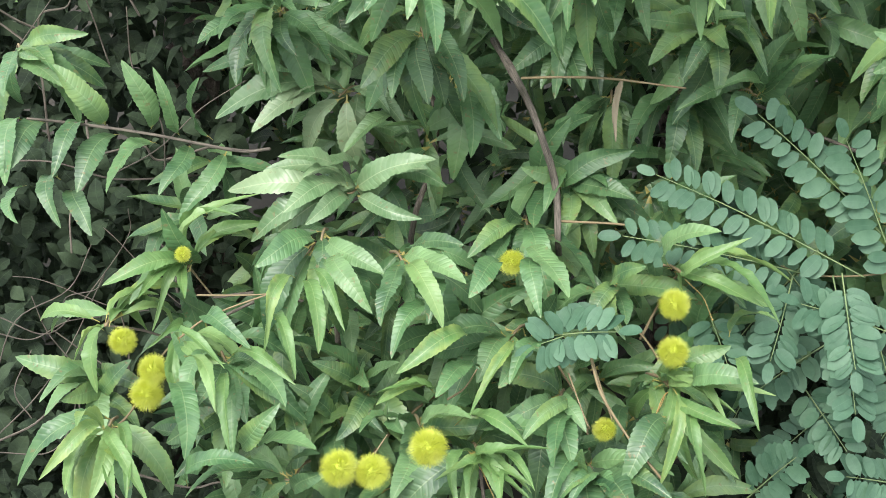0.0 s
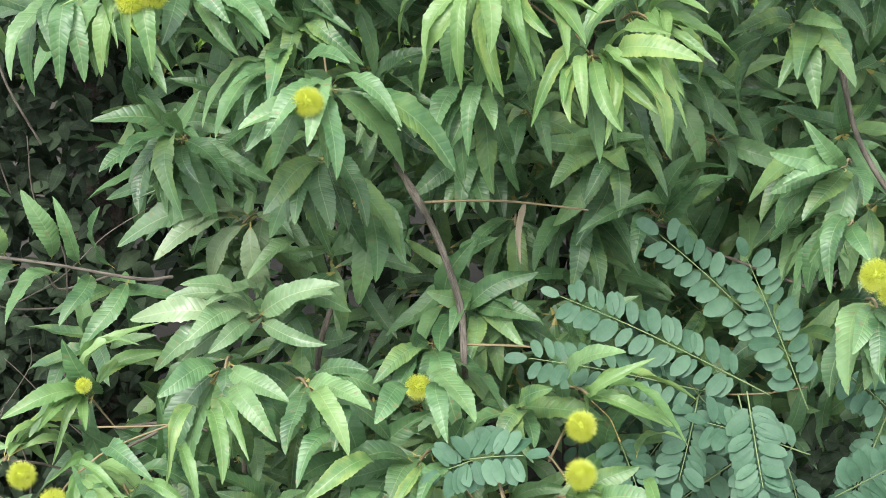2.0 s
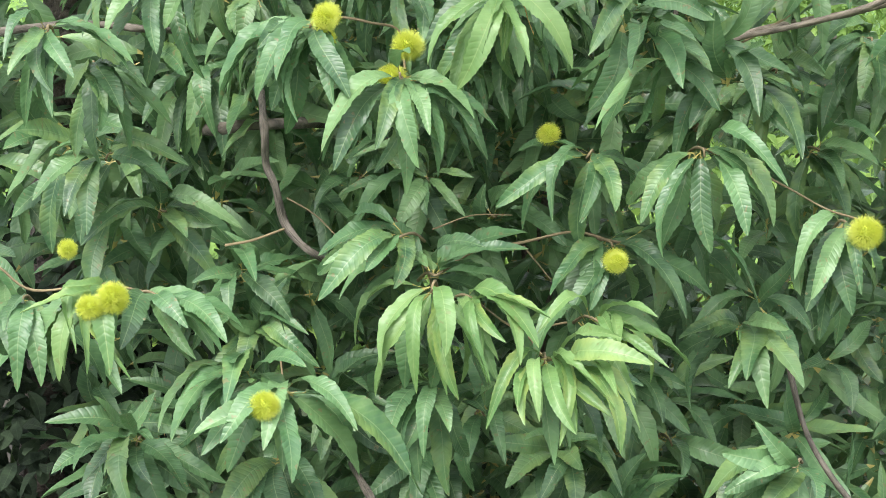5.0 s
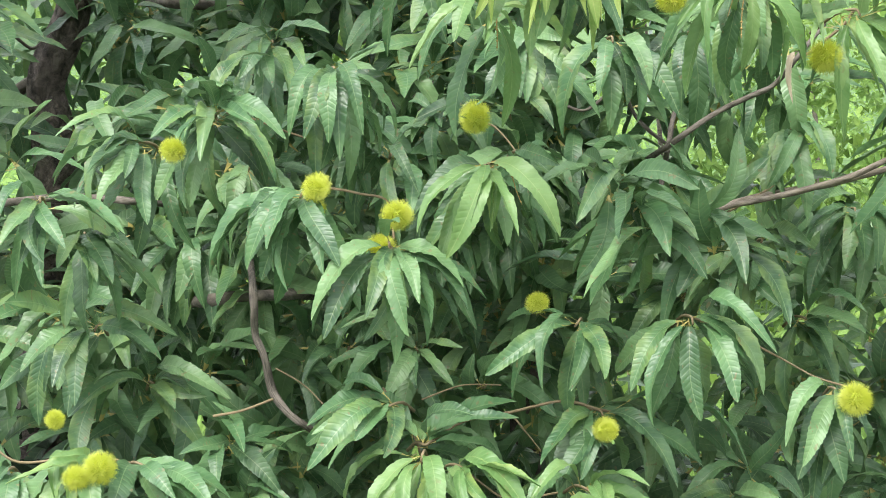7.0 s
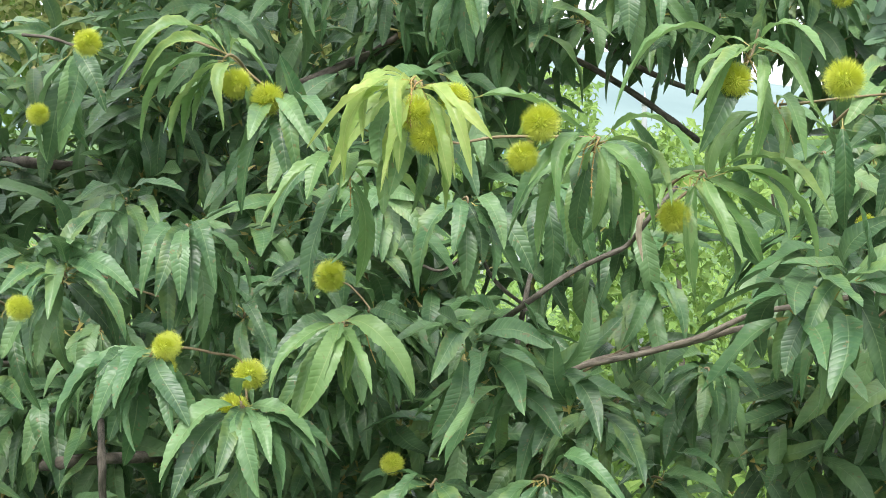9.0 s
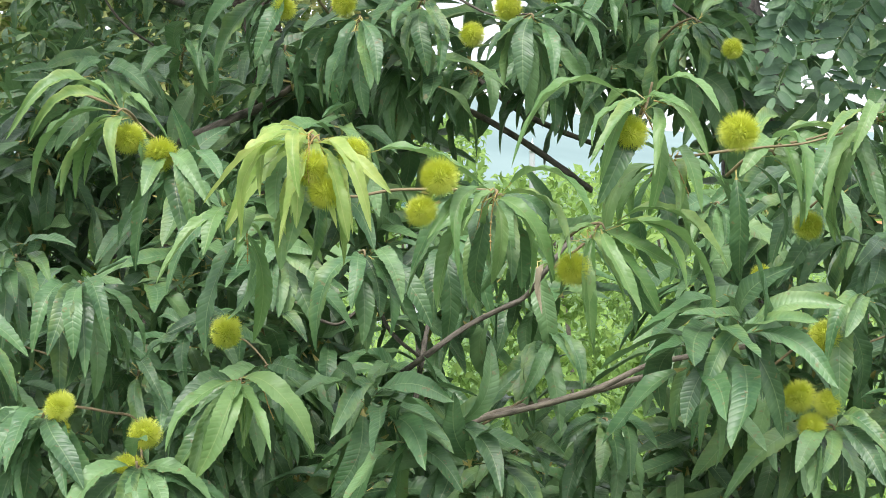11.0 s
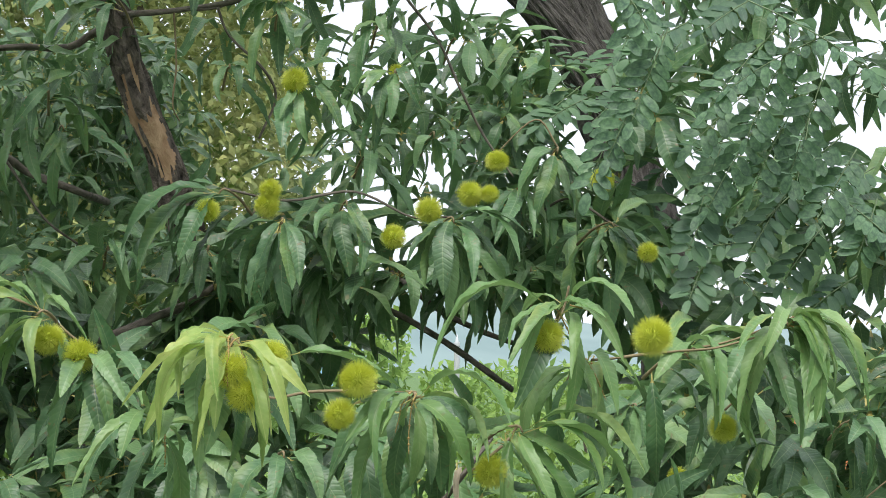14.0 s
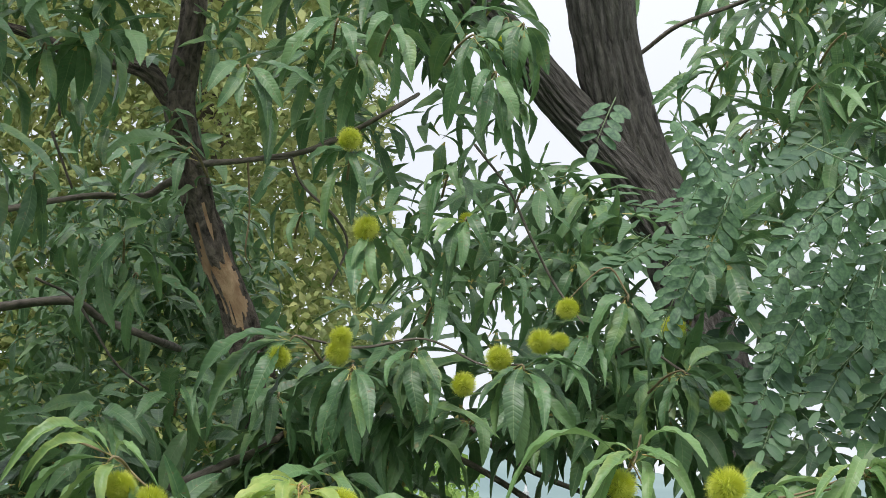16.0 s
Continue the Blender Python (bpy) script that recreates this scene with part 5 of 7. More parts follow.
lone_leaf(low_tree, (-0.633, 2.361, 1.253), (-3.8, -12.3, -1.7), MATURE)
lone_leaf(low_tree, (-0.574, 2.37, 1.241), (-3.3, -11.9, -1.5), MATURE)
lone_leaf(low_tree, (-0.518, 2.374, 1.222), (-5.5, -11.8, -3.2), MATURE)
lone_leaf(low_tree, (-0.462, 2.376, 1.204), (-6.5, -11.6, -2.1), MATURE)
lone_leaf(low_tree, (-0.409, 2.382, 1.195), (-3.5, -11.8, -1.6), MATURE)
lone_leaf(low_tree, (-0.351, 2.384, 1.182), (-7, -10.8, -5.8), MATURE)
lone_leaf(low_tree, (-0.47, 2.385, 1.225), (-2.4, -2.8, 13), MATURE)
lone_leaf(low_tree, (-0.426, 2.387, 1.212), (-2.9, -3.1, 12.8), MATURE)
lone_leaf(low_tree, (-0.374, 2.391, 1.203), (-1.8, -4.2, 12.4), MATURE)
lone_leaf(low_tree, (-0.539, 2.377, 1.239), (-6.4, -3.1, 11.6), MATURE)
lone_leaf(low_tree, (-0.667, 2.355, 1.26), (-1.4, -12.4, -3.9), MATURE)
lone_leaf(low_tree, (-0.594, 2.319, 1.151), (4.7, -10.4, -1.9), MATURE)
lone_leaf(low_tree, (-0.662, 2.309, 1.168), (0.4, -10.6, -0.2), MATURE)
lone_leaf(low_tree, (-0.611, 2.324, 1.169), (1, -10.8, -1.1), MATURE)
lone_leaf(low_tree, (0.3, 2.482, 1.254), (-2.7, -11.8, -5.6), DEAD)
lone_leaf(low_tree, (0.432, 2.055, 2.425), (13.6, -4.8, -3.7), YOUNG)
lone_leaf(low_tree, (0.702, 2.166, 2.276), (-3.6, -8.7, -5.8), DEAD)
lone_leaf(low_tree, (-0.224, 2.054, 1.141), (-3.7, -12.5, -3.5), YOUNG)
lone_leaf(low_tree, (-0.202, 2.062, 1.149), (5.4, -11.8, -3), YOUNG)
lone_leaf(low_tree, (-0.213, 2.052, 1.135), (2.8, -12.4, -3), YOUNG)
lone_leaf(low_tree, (-0.062, 2.069, 1.147), (4.8, -11.8, -2), YOUNG)
lone_leaf(low_tree, (0.024, 2.016, 1.061), (-9.6, -9.4, 1.3), YOUNG)
lone_leaf(low_tree, (0.093, 2.009, 1.054), (-6.7, -11.4, -4.2), YOUNG)
lone_leaf(low_tree, (-0.027, 1.97, 0.995), (-7.7, -7.4, 5.5), YOUNG)
lone_leaf(low_tree, (-0.022, 1.967, 0.991), (-8.2, -8.2, 4.4), YOUNG)
lone_leaf(low_tree, (0.005, 1.94, 0.953), (10.1, -8.5, 2.7), YOUNG)
lone_leaf(low_tree, (0.032, 1.915, 0.921), (7.7, -10, 2.2), YOUNG)
lone_leaf(low_tree, (-0.388, 1.988, 1.076), (7.1, -8.3, 2.1), YOUNG)
lone_leaf(low_tree, (-0.318, 1.984, 1.051), (10, -8.6, 1.1), YOUNG)
lone_leaf(low_tree, (-0.383, 1.977, 1.058), (5.5, -11.2, -1.5), YOUNG)
lone_leaf(low_tree, (-0.324, 1.971, 1.033), (1, -12.8, -4), YOUNG)
lone_leaf(low_tree, (-0.252, 2.02, 1.091), (3.7, -11.5, -1.5), YOUNG)
lone_leaf(low_tree, (0.048, 1.909, 0.913), (1.3, -10.3, 1.6), YOUNG)
lone_leaf(low_tree, (0.328, 1.945, 0.998), (7.1, -10.9, 1.9), YOUNG)
lone_leaf(low_tree, (0.32, 1.951, 1.004), (-2.6, -11.1, -8.6), YOUNG)
lone_leaf(low_tree, (0.339, 1.929, 0.979), (1.3, -12.8, -4.2), YOUNG)
lone_leaf(low_tree, (0.409, 1.962, 1.044), (1.2, -12.9, -2.5), YOUNG)
lone_leaf(low_tree, (-0.165, 2.101, 1.151), (5.1, -11.3, -1.7), MATURE)
lone_leaf(low_tree, (-0.069, 2.097, 1.135), (-3.2, -12, -1.9), MATURE)
lone_leaf(low_tree, (-0.063, 2.104, 1.147), (8.5, -9.6, 1.4), MATURE)
lone_leaf(low_tree, (-0.013, 2.083, 1.111), (-1.1, -10.2, 0.7), MATURE)
lone_leaf(low_tree, (-0.02, 2.055, 1.066), (-6.2, -9.8, 1.7), MATURE)
lone_leaf(low_tree, (0.046, 2.012, 1.003), (-6.7, -9.2, 2.5), MATURE)
lone_leaf(low_tree, (0.108, 2.019, 1.016), (-3.7, -9.4, 2), MATURE)
lone_leaf(low_tree, (0.142, 2.017, 1.017), (-5.5, -8.4, 3.3), MATURE)
lone_leaf(low_tree, (-0.046, 1.964, 0.936), (7.3, -6.5, 6.3), MATURE)
lone_leaf(low_tree, (0.173, 1.98, 0.967), (-6.9, -10.4, 0.4), MATURE)
lone_leaf(low_tree, (0.179, 1.966, 0.949), (-3.6, -11.3, -0.3), MATURE)
lone_leaf(low_tree, (-0.068, 1.943, 0.91), (-1.5, -11.3, 0.3), MATURE)
lone_leaf(low_tree, (-0.231, 1.9, 0.871), (5.1, -5.1, 7.4), MATURE)
lone_leaf(low_tree, (-0.306, 1.994, 1.01), (6.7, -8.7, 2), MATURE)
lone_leaf(low_tree, (-0.355, 2.03, 1.075), (6.6, -7.8, 3), MATURE)
lone_leaf(low_tree, (-0.307, 1.939, 0.934), (5.4, -3.9, 8.8), MATURE)
lone_leaf(low_tree, (-0.285, 1.934, 0.923), (9, -6.2, 5.3), MATURE)
lone_leaf(low_tree, (-0.41, 1.977, 1.012), (3.5, -12.4, -3.1), MATURE)
lone_leaf(low_tree, (-0.383, 1.891, 0.89), (9.3, -3.9, 7.6), MATURE)
lone_leaf(low_tree, (0.128, 2.097, 1.139), (0.3, -11.5, -1.4), MATURE)
lone_leaf(low_tree, (0.12, 2.106, 1.154), (5.1, -11.5, -0.9), MATURE)
lone_leaf(low_tree, (0.078, 2.096, 1.134), (-4.7, -9.9, 1), MATURE)
lone_leaf(low_tree, (0.314, 1.952, 0.953), (-6.8, -11.2, -3.4), MATURE)
lone_leaf(low_tree, (0.356, 1.971, 0.989), (6.4, -7.9, 6.4), MATURE)
lone_leaf(low_tree, (0.407, 2.006, 1.054), (4.7, -6.6, 8.1), MATURE)
burr(low_tree, (-0.398, 2.142, 1.134), 0.026)
burr(low_tree, (-0.235, 2.147, 1.101), 0.040)
burr(low_tree, (0.098, 2.156, 1.099), 0.043)
burr(low_tree, (-0.487, 2.061, 1.034), 0.045)
burr(low_tree, (-0.444, 2.043, 0.993), 0.049)
burr(low_tree, (-0.453, 2.021, 0.964), 0.055)
burr(low_tree, (0.327, 2.018, 1.105), 0.048)
burr(low_tree, (0.323, 1.98, 1.047), 0.051)
burr(low_tree, (-0.151, 1.743, 1.034), 0.055)
burr(low_tree, (-0.107, 1.742, 1.028), 0.050)
burr(low_tree, (-0.032, 1.762, 1.05), 0.056)
burr(low_tree, (0.226, 1.966, 0.922), 0.039)
burr(low_tree, (-0.317, 2.262, 1.768), 0.031)
burr(low_tree, (0.458, 2.229, 1.738), 0.040)
burr(low_tree, (0.368, 2.29, 1.912), 0.035)
burr(low_tree, (-0.241, 2.107, 1.743), 0.049)
burr(low_tree, (-0.271, 2.1, 1.733), 0.038)
burr(low_tree, (-0.045, 2.069, 1.598), 0.044)
burr(low_tree, (0.761, 2.058, 1.819), 0.050)
burr(low_tree, (0.711, 1.952, 1.367), 0.050)
burr(low_tree, (0.729, 1.935, 1.348), 0.038)
burr(low_tree, (0.451, 2.181, 1.751), 0.032)
burr(low_tree, (-0.424, 2.19, 1.762), 0.048)
burr(low_tree, (-0.145, 2.301, 2.139), 0.039)
burr(low_tree, (0.055, 2.298, 2.086), 0.043)
burr(low_tree, (0.052, 2.294, 2.055), 0.033)
burr(low_tree, (0.166, 2.286, 2.044), 0.048)
burr(low_tree, (0.143, 2.28, 1.998), 0.046)
burr(low_tree, (0.296, 2.441, 2.168), 0.051)
burr(low_tree, (-0.052, 2.317, 2.5), 0.042)
burr(low_tree, (0.149, 2.315, 2.447), 0.048)
burr(low_tree, (0.19, 2.312, 2.425), 0.052)
burr(low_tree, (0.278, 2.293, 2.178), 0.046)
burr(low_tree, (-0.128, 2.467, 2.403), 0.035)
burr(low_tree, (0.356, 2.039, 2.406), 0.051)
burr(low_tree, (0.372, 2.036, 2.378), 0.051)
burr(low_tree, (0.405, 2.03, 2.426), 0.042)
burr(low_tree, (0.51, 2.006, 2.396), 0.053)
burr(low_tree, (0.488, 2.011, 2.353), 0.044)
burr(low_tree, (0.77, 2.028, 2.452), 0.050)
burr(low_tree, (0.7, 2.05, 2.276), 0.049)
burr(low_tree, (0.856, 1.884, 2.451), 0.053)
burr(low_tree, (0.05, 2.248, 2.088), 0.040)

# the higher tree
twig(high_tree, 0.0020, 0.0015, [(0.889, 2.121, 2.423), (0.961, 2.094, 2.435), (1.011, 2.056, 2.442), (1.061, 2.054, 2.454), (1.113, 1.993, 2.482)])
twig(high_tree, 0.0016, 0.0010, [(1.082, 2.142, 2.353), (1.108, 2.134, 2.378)])
twig(high_tree, 0.0022, 0.0016, [(1.071, 2.241, 2.115), (1.112, 2.23, 2.149), (1.188, 2.183, 2.219), (1.227, 2.19, 2.301)])
twig(high_tree, 0.0017, 0.0011, [(1.238, 2.272, 2.142), (1.314, 2.237, 2.179), (1.357, 2.201, 2.229), (1.419, 2.19, 2.276)])
twig(high_tree, 0.0026, 0.0019, [(0.481, 2.892, 2.725), (0.591, 2.878, 2.706), (0.705, 2.838, 2.722), (0.809, 2.836, 2.68), (0.87, 2.788, 2.678)])
twig(high_tree, 0.0027, 0.0020, [(0.813, 2.909, 3.099), (0.881, 2.912, 3.018), (0.924, 2.904, 2.924), (0.975, 2.922, 2.844), (1.02, 2.887, 2.767)])
twig(high_tree, 0.0020, 0.0014, [(1.102, 2.867, 2.821), (1.061, 2.879, 2.874), (0.981, 2.905, 2.799)])
twig(high_tree, 0.0026, 0.0020, [(1.033, 2.802, 2.686), (1.091, 2.781, 2.717), (1.156, 2.746, 2.673), (1.228, 2.74, 2.637)])
twig(high_tree, 0.0063, 0.0054, [(0.936, 3.446, 2.617), (0.906, 3.169, 2.566), (0.962, 3.159, 2.522), (1.023, 3.127, 2.489), (1.084, 3.129, 2.467), (1.232, 3.396, 2.453)])
twig(high_tree, 0.0063, 0.0045, [(0.67, 3.497, 2.779), (0.585, 3.233, 2.706), (0.47, 3.267, 2.559), (0.363, 3.271, 2.458), (0.351, 3.551, 2.421)])
twig(high_tree, 0.0030, 0.0022, [(0.364, 3.304, 3.115), (0.436, 3.297, 3.125), (0.524, 3.27, 3.132), (0.603, 3.269, 3.173), (0.664, 3.225, 3.179)])
twig(high_tree, 0.0022, 0.0015, [(0.438, 3.293, 3.123), (0.448, 3.317, 3.019), (0.442, 3.319, 2.938), (0.46, 3.343, 2.908)])
twig(high_tree, 0.0029, 0.0022, [(0.509, 3.182, 3.112), (0.535, 3.193, 3.059), (0.602, 3.181, 2.994), (0.631, 3.206, 2.943), (0.597, 3.196, 2.86)])
twig(high_tree, 0.0065, 0.0046, [(0.334, 3.582, 3.165), (0.363, 3.304, 3.115), (0.451, 3.295, 3.127), (0.55, 3.263, 3.144), (0.642, 3.258, 3.187), (0.723, 3.199, 3.233), (0.827, 3.432, 3.327)])
twig(high_tree, 0.0089, 0.0059, [(0.407, 3.767, 3.213), (0.33, 3.51, 3.129), (0.29, 3.522, 3.108), (0.243, 3.518, 3.079), (0.126, 3.546, 3.077), (-0.046, 3.527, 3.032), (-0.137, 3.563, 3.02), (-0.204, 3.861, 3.061)])
twig(high_tree, 0.0101, 0.0091, [(-0.173, 3.947, 2.862), (-0.106, 3.672, 2.838), (-0.036, 3.677, 2.848), (0.106, 3.661, 2.865), (0.181, 3.683, 2.828), (0.291, 3.652, 2.786), (0.368, 3.914, 2.794)])
twig(high_tree, 0.0031, 0.0024, [(0.031, 3.565, 2.898), (0.115, 3.574, 2.855), (0.204, 3.571, 2.725), (0.279, 3.591, 2.67)])
twig(high_tree, 0.0031, 0.0024, [(0.048, 3.509, 3.204), (0.096, 3.536, 3.091)])
twig(high_tree, 0.0031, 0.0024, [(0.036, 3.458, 3.399), (0.063, 3.504, 3.241)])
twig(high_tree, 0.0072, 0.0048, [(1.529, 4.257, 3.598), (1.477, 3.979, 3.559), (1.555, 3.935, 3.623), (1.626, 3.873, 3.681), (1.749, 3.827, 3.728), (1.824, 3.75, 3.753), (1.981, 3.947, 3.854)])
whorl(high_tree, (1.111, 2.013, 2.475), [(-0.4, -8.7, -12.8), (0.5, -10.5, -7.2), (-6.5, -6.6, -4.4), (4.2, 5, -6.5), (1.7, -11.2, -5)], YOUNG)
whorl(high_tree, (0.987, 2.077, 2.432), [(9.4, -4, -12.6), (0.2, -10.1, -6), (-7.2, -6.6, -2.4), (14.4, -2.1, -0.6)], YOUNG)
whorl(high_tree, (1.114, 2.011, 2.48), [(-10, -4.7, -4.2), (3.1, -12.1, -1.2), (11.7, 0.6, -4.6), (-0.5, -9.9, -4.8)], YOUNG)
whorl(high_tree, (1.12, 2.059, 2.233), [(-8.6, -6.4, -7.4), (-6.2, -7.3, -4.3), (7.7, 1.9, -10.4), (3.4, -12.6, -3.2), (5.7, 3.7, -4)])
whorl(high_tree, (1.077, 2.06, 2.057), [(3.8, -12.8, -2.7), (6.3, 2.1, -9.3), (-5.5, -8.3, -4.8), (-8.6, -6.6, -4.4), (1.6, -12.3, -5.7)])
whorl(high_tree, (1.197, 2.136, 2.303), [(-6.6, -7.1, -7.4), (-7.7, -6.2, -2.7), (6.9, -1.7, -13.7), (-0.5, -10.6, -7.2)])
whorl(high_tree, (1.05, 2.196, 2.121), [(-12.7, -2.7, -9.1), (-3.2, 7.8, -5.1), (-4.4, -3.2, -14.3), (1.3, 3.8, -14.8), (6.3, 2.9, -7.2), (-10.9, -4.5, 4)])
whorl(high_tree, (1.148, 2.221, 2.381), [(-14.6, 0, -1.4), (-9.5, -5.3, 1.6), (-7.6, -6.4, -6.9), (0.1, -10.4, -5.9)])
whorl(high_tree, (1.046, 2.38, 2.356), [(-10.6, -5.3, -2.5), (2.5, -11.1, -3.1), (-4.4, -8.2, -8.4), (-7.5, -6.8, -5.9), (4.8, -12.1, -0.6)])
whorl(high_tree, (0.996, 2.39, 2.161), [(-8.2, -6.6, -1.8), (9, 3, 0.5), (5.6, 3.8, -6.8), (11.4, 1.6, -3)])
whorl(high_tree, (1.342, 2.226, 2.335), [(-1.2, 7.7, -7.3), (5.2, 3.6, -10.6), (-0.6, -10.4, -3.8), (-7.4, -6, 1.8)])
whorl(high_tree, (1.334, 2.318, 2.028), [(-9.5, -4.5, 3.6), (1.9, -11.7, -0.1), (-1.2, -10.8, -5.3), (0.4, 5.8, -7.3)])
whorl(high_tree, (0.564, 2.781, 2.666), [(-7.3, -5.8, -14.2), (-4.2, 1.9, -17), (-1.3, 1.4, -18.4), (1.6, -8.7, -11.3), (9.7, 4.1, -12.4), (-6.3, 8.4, -10.4), (0.3, -8.1, -12.5)])
whorl(high_tree, (0.846, 2.708, 2.67), [(-3.7, 6.6, -11.7), (-3.7, -6.9, -13.3), (5.1, 5.9, -11.5), (1.7, -8.7, -11.1), (11.1, 2.1, -12.5), (9.1, -10.8, -6.8), (10.6, -9.4, -2.3), (-9.8, -5.6, -7.7)])
whorl(high_tree, (0.473, 2.843, 2.719), [(-18.3, 3.3, -9.3), (-15.3, 3.3, -13.9), (-8.5, -3.5, -12.7), (-9.5, 8.3, -4.8)])
whorl(high_tree, (0.364, 2.769, 3.18), [(-6.9, -5.6, -11.1), (-2.4, -6.2, -10.9), (4.4, -6.3, -14.3), (7.1, -7.6, -10.5), (15.7, -1.6, -3.1), (-9.2, -6.3, -7.4)])
whorl(high_tree, (0.693, 2.851, 2.707), [(-6.9, -7, -6.9), (1.2, -8.5, -13.2), (1.4, 7.1, -11.3), (2.1, -9.1, -7.9)])
whorl(high_tree, (1.14, 2.708, 2.67), [(-3.9, -3.8, -13.3), (-2.4, -7.8, -12.4), (4.7, -9.4, -12.3), (12.1, -4.5, -11.9), (13.2, 1.4, -3.5), (8.6, 2.6, 4.8)])
whorl(high_tree, (0.8, 2.727, 3.192), [(8.8, 0.8, -13.2), (1.6, -3.8, -14), (-3.6, -2.3, -14.1), (-7.5, -5, -9.5), (3.5, -5.9, -11.9)])
whorl(high_tree, (1.066, 2.774, 2.808), [(-5.9, -4.3, -13.1), (0.7, 6, -13.3), (-9, -4.2, -9.2), (0.8, -6.9, -13.1), (2.6, -9.7, -8.1)])
whorl(high_tree, (0.571, 2.87, 3.063), [(-7.5, 8.8, -5.4), (-3.3, 8.9, -8.2), (2.3, -7.3, -11.9), (5.2, -9.4, -5), (-9.2, 8.5, -1.4)])
whorl(high_tree, (0.615, 2.89, 2.918), [(1.1, -5.8, -13.7), (-5.8, -6.7, -8.2), (6.6, 6.5, -8.8), (8.2, 4.8, -0.5), (8.4, -6.8, -10.3)])
whorl(high_tree, (0.781, 2.844, 2.947), [(-11.9, -0.1, -10.2), (-5.6, -4.8, -11.5), (3.3, -8.9, -8.9), (-2.9, -6.2, -12.6), (-9.2, -5.8, -6.6)])
whorl(high_tree, (0.839, 2.779, 3.155), [(8, 6.2, -7.6), (-2, -6.9, -8.4), (-4.6, -5.3, -11.8), (2, -8, -9), (-4.7, 9.3, -6.6)])
whorl(high_tree, (1.003, 2.807, 2.737), [(-6.4, -6.3, -9.9), (0.1, -8.6, -9.9), (-4.6, -7.2, -7), (2.6, -7.7, -12.7)])
whorl(high_tree, (0.151, 2.991, 2.579), [(-4.8, -8.4, -8.3), (4.5, -9, -6.2), (-6, -8.7, -0.7), (6.2, -9.2, -3.3)])
whorl(high_tree, (0.768, 2.767, 3.268), [(13.4, 1.4, -19.7), (9.3, -4.6, -13.1), (3.8, 4.2, -18.8), (-3.1, -5, -13.2), (13.9, -0.8, -11.8)])
whorl(high_tree, (0.629, 2.797, 3.284), [(3.1, -6.3, -13.9), (0.9, 8.1, -5.1), (10, 5.8, -4.9), (-7.4, -6.3, -5.6), (0.5, -7.2, -8.2)])
whorl(high_tree, (0.854, 2.735, 3.288), [(7.9, 5.8, -9.4), (-3.2, -0.7, -14.2), (3.3, 3.3, -14.6), (-3.4, 9.7, -8.2), (-2.5, 5.3, -15.6)])
whorl(high_tree, (0.83, 2.98, 2.598), [(-10.8, -4.8, -10.9), (-1.1, 7.2, -13.6), (-0.2, -8.8, -8.7), (6, 5.2, -6), (-8.2, -6.8, -6.8)])
whorl(high_tree, (0.686, 3.017, 2.596), [(-6.7, -7.3, -8.8), (-2, -7.7, -14.9), (4.7, 0.4, -14.7), (4.2, -9.9, -6.6), (-5.9, -7.7, -4.7)])
whorl(high_tree, (1.061, 2.906, 2.6), [(-7.7, -6.3, -8.8), (5.4, 5.2, -8.2), (4.7, -11.1, -4.6), (-5.9, -7.2, -4.7)])
whorl(high_tree, (0.961, 2.94, 2.6), [(-7.5, -6.6, -8.8), (-0.7, -8.9, -6.7), (-4.5, -7.5, -10.8), (7.2, 4.5, -4.9)])
whorl(high_tree, (0.88, 2.938, 2.851), [(-6.1, -6.4, -9.5), (2.7, -9.3, -7.4), (4.4, 6.6, -9.8), (-1.1, 7.5, -3.4)])
whorl(high_tree, (0.76, 2.978, 2.808), [(-8, -6.7, -5.4), (6, 5.7, -5.5), (-0.7, 6.3, 2.9), (3.8, -10, -3.1)])
whorl(high_tree, (0.182, 3.052, 2.913), [(-7.9, -7.4, -8.8), (-3.9, -7, -12.5), (9, 6.9, -7.9), (4.1, -9.9, 2.7), (-9.2, -8.6, -1)])
whorl(high_tree, (0.296, 3.077, 2.629), [(-8.5, -8, -4.9), (3.3, -9, -6.6), (-1.1, 6.9, -8), (5, -9.7, 1.5)])
whorl(high_tree, (0.479, 3.054, 2.634), [(-6.1, -7.8, -6.9), (5.3, 5.8, -3.7), (-3.1, -8, -9.8)])
whorl(high_tree, (0.295, 3.01, 3.08), [(-4.2, -5.8, -11.8), (-10.9, -2.9, -11.8), (-6.7, 6.4, 3), (-19.9, 1.6, -1.2)])
whorl(high_tree, (0.022, 2.981, 3.25), [(-2.4, 8.9, -8.7), (2.6, -5.2, -13.9), (7.8, 7.1, -5.9), (14.8, 2.5, -11), (-6.6, 8.1, -5.8)])
whorl(high_tree, (0.593, 2.918, 3.262), [(-3.4, 5.3, 6.7), (4.8, -8, -9.2), (-9.5, -6.1, -5.7), (1, -6.6, -11.3)])
whorl(high_tree, (0.851, 2.833, 3.327), [(4.2, -7.6, -11.4), (-5.7, -5.1, -9.5), (0.2, -6.6, -10.4), (12.3, 3.7, -2.2)])
whorl(high_tree, (0.773, 2.93, 3.052), [(-7.9, -6.2, -6), (3.8, -10, -2.8), (-5.6, -5.8, -11), (2.3, -8.1, -9.9), (0, -8.3, -5.9)])
whorl(high_tree, (0.547, 2.909, 3.321), [(-6.1, -5.8, -8.7), (3, -7, -10.3), (-0.2, 9.2, -8.4), (-9.2, -5.8, -6.8), (2.8, 7.4, -10.8)])
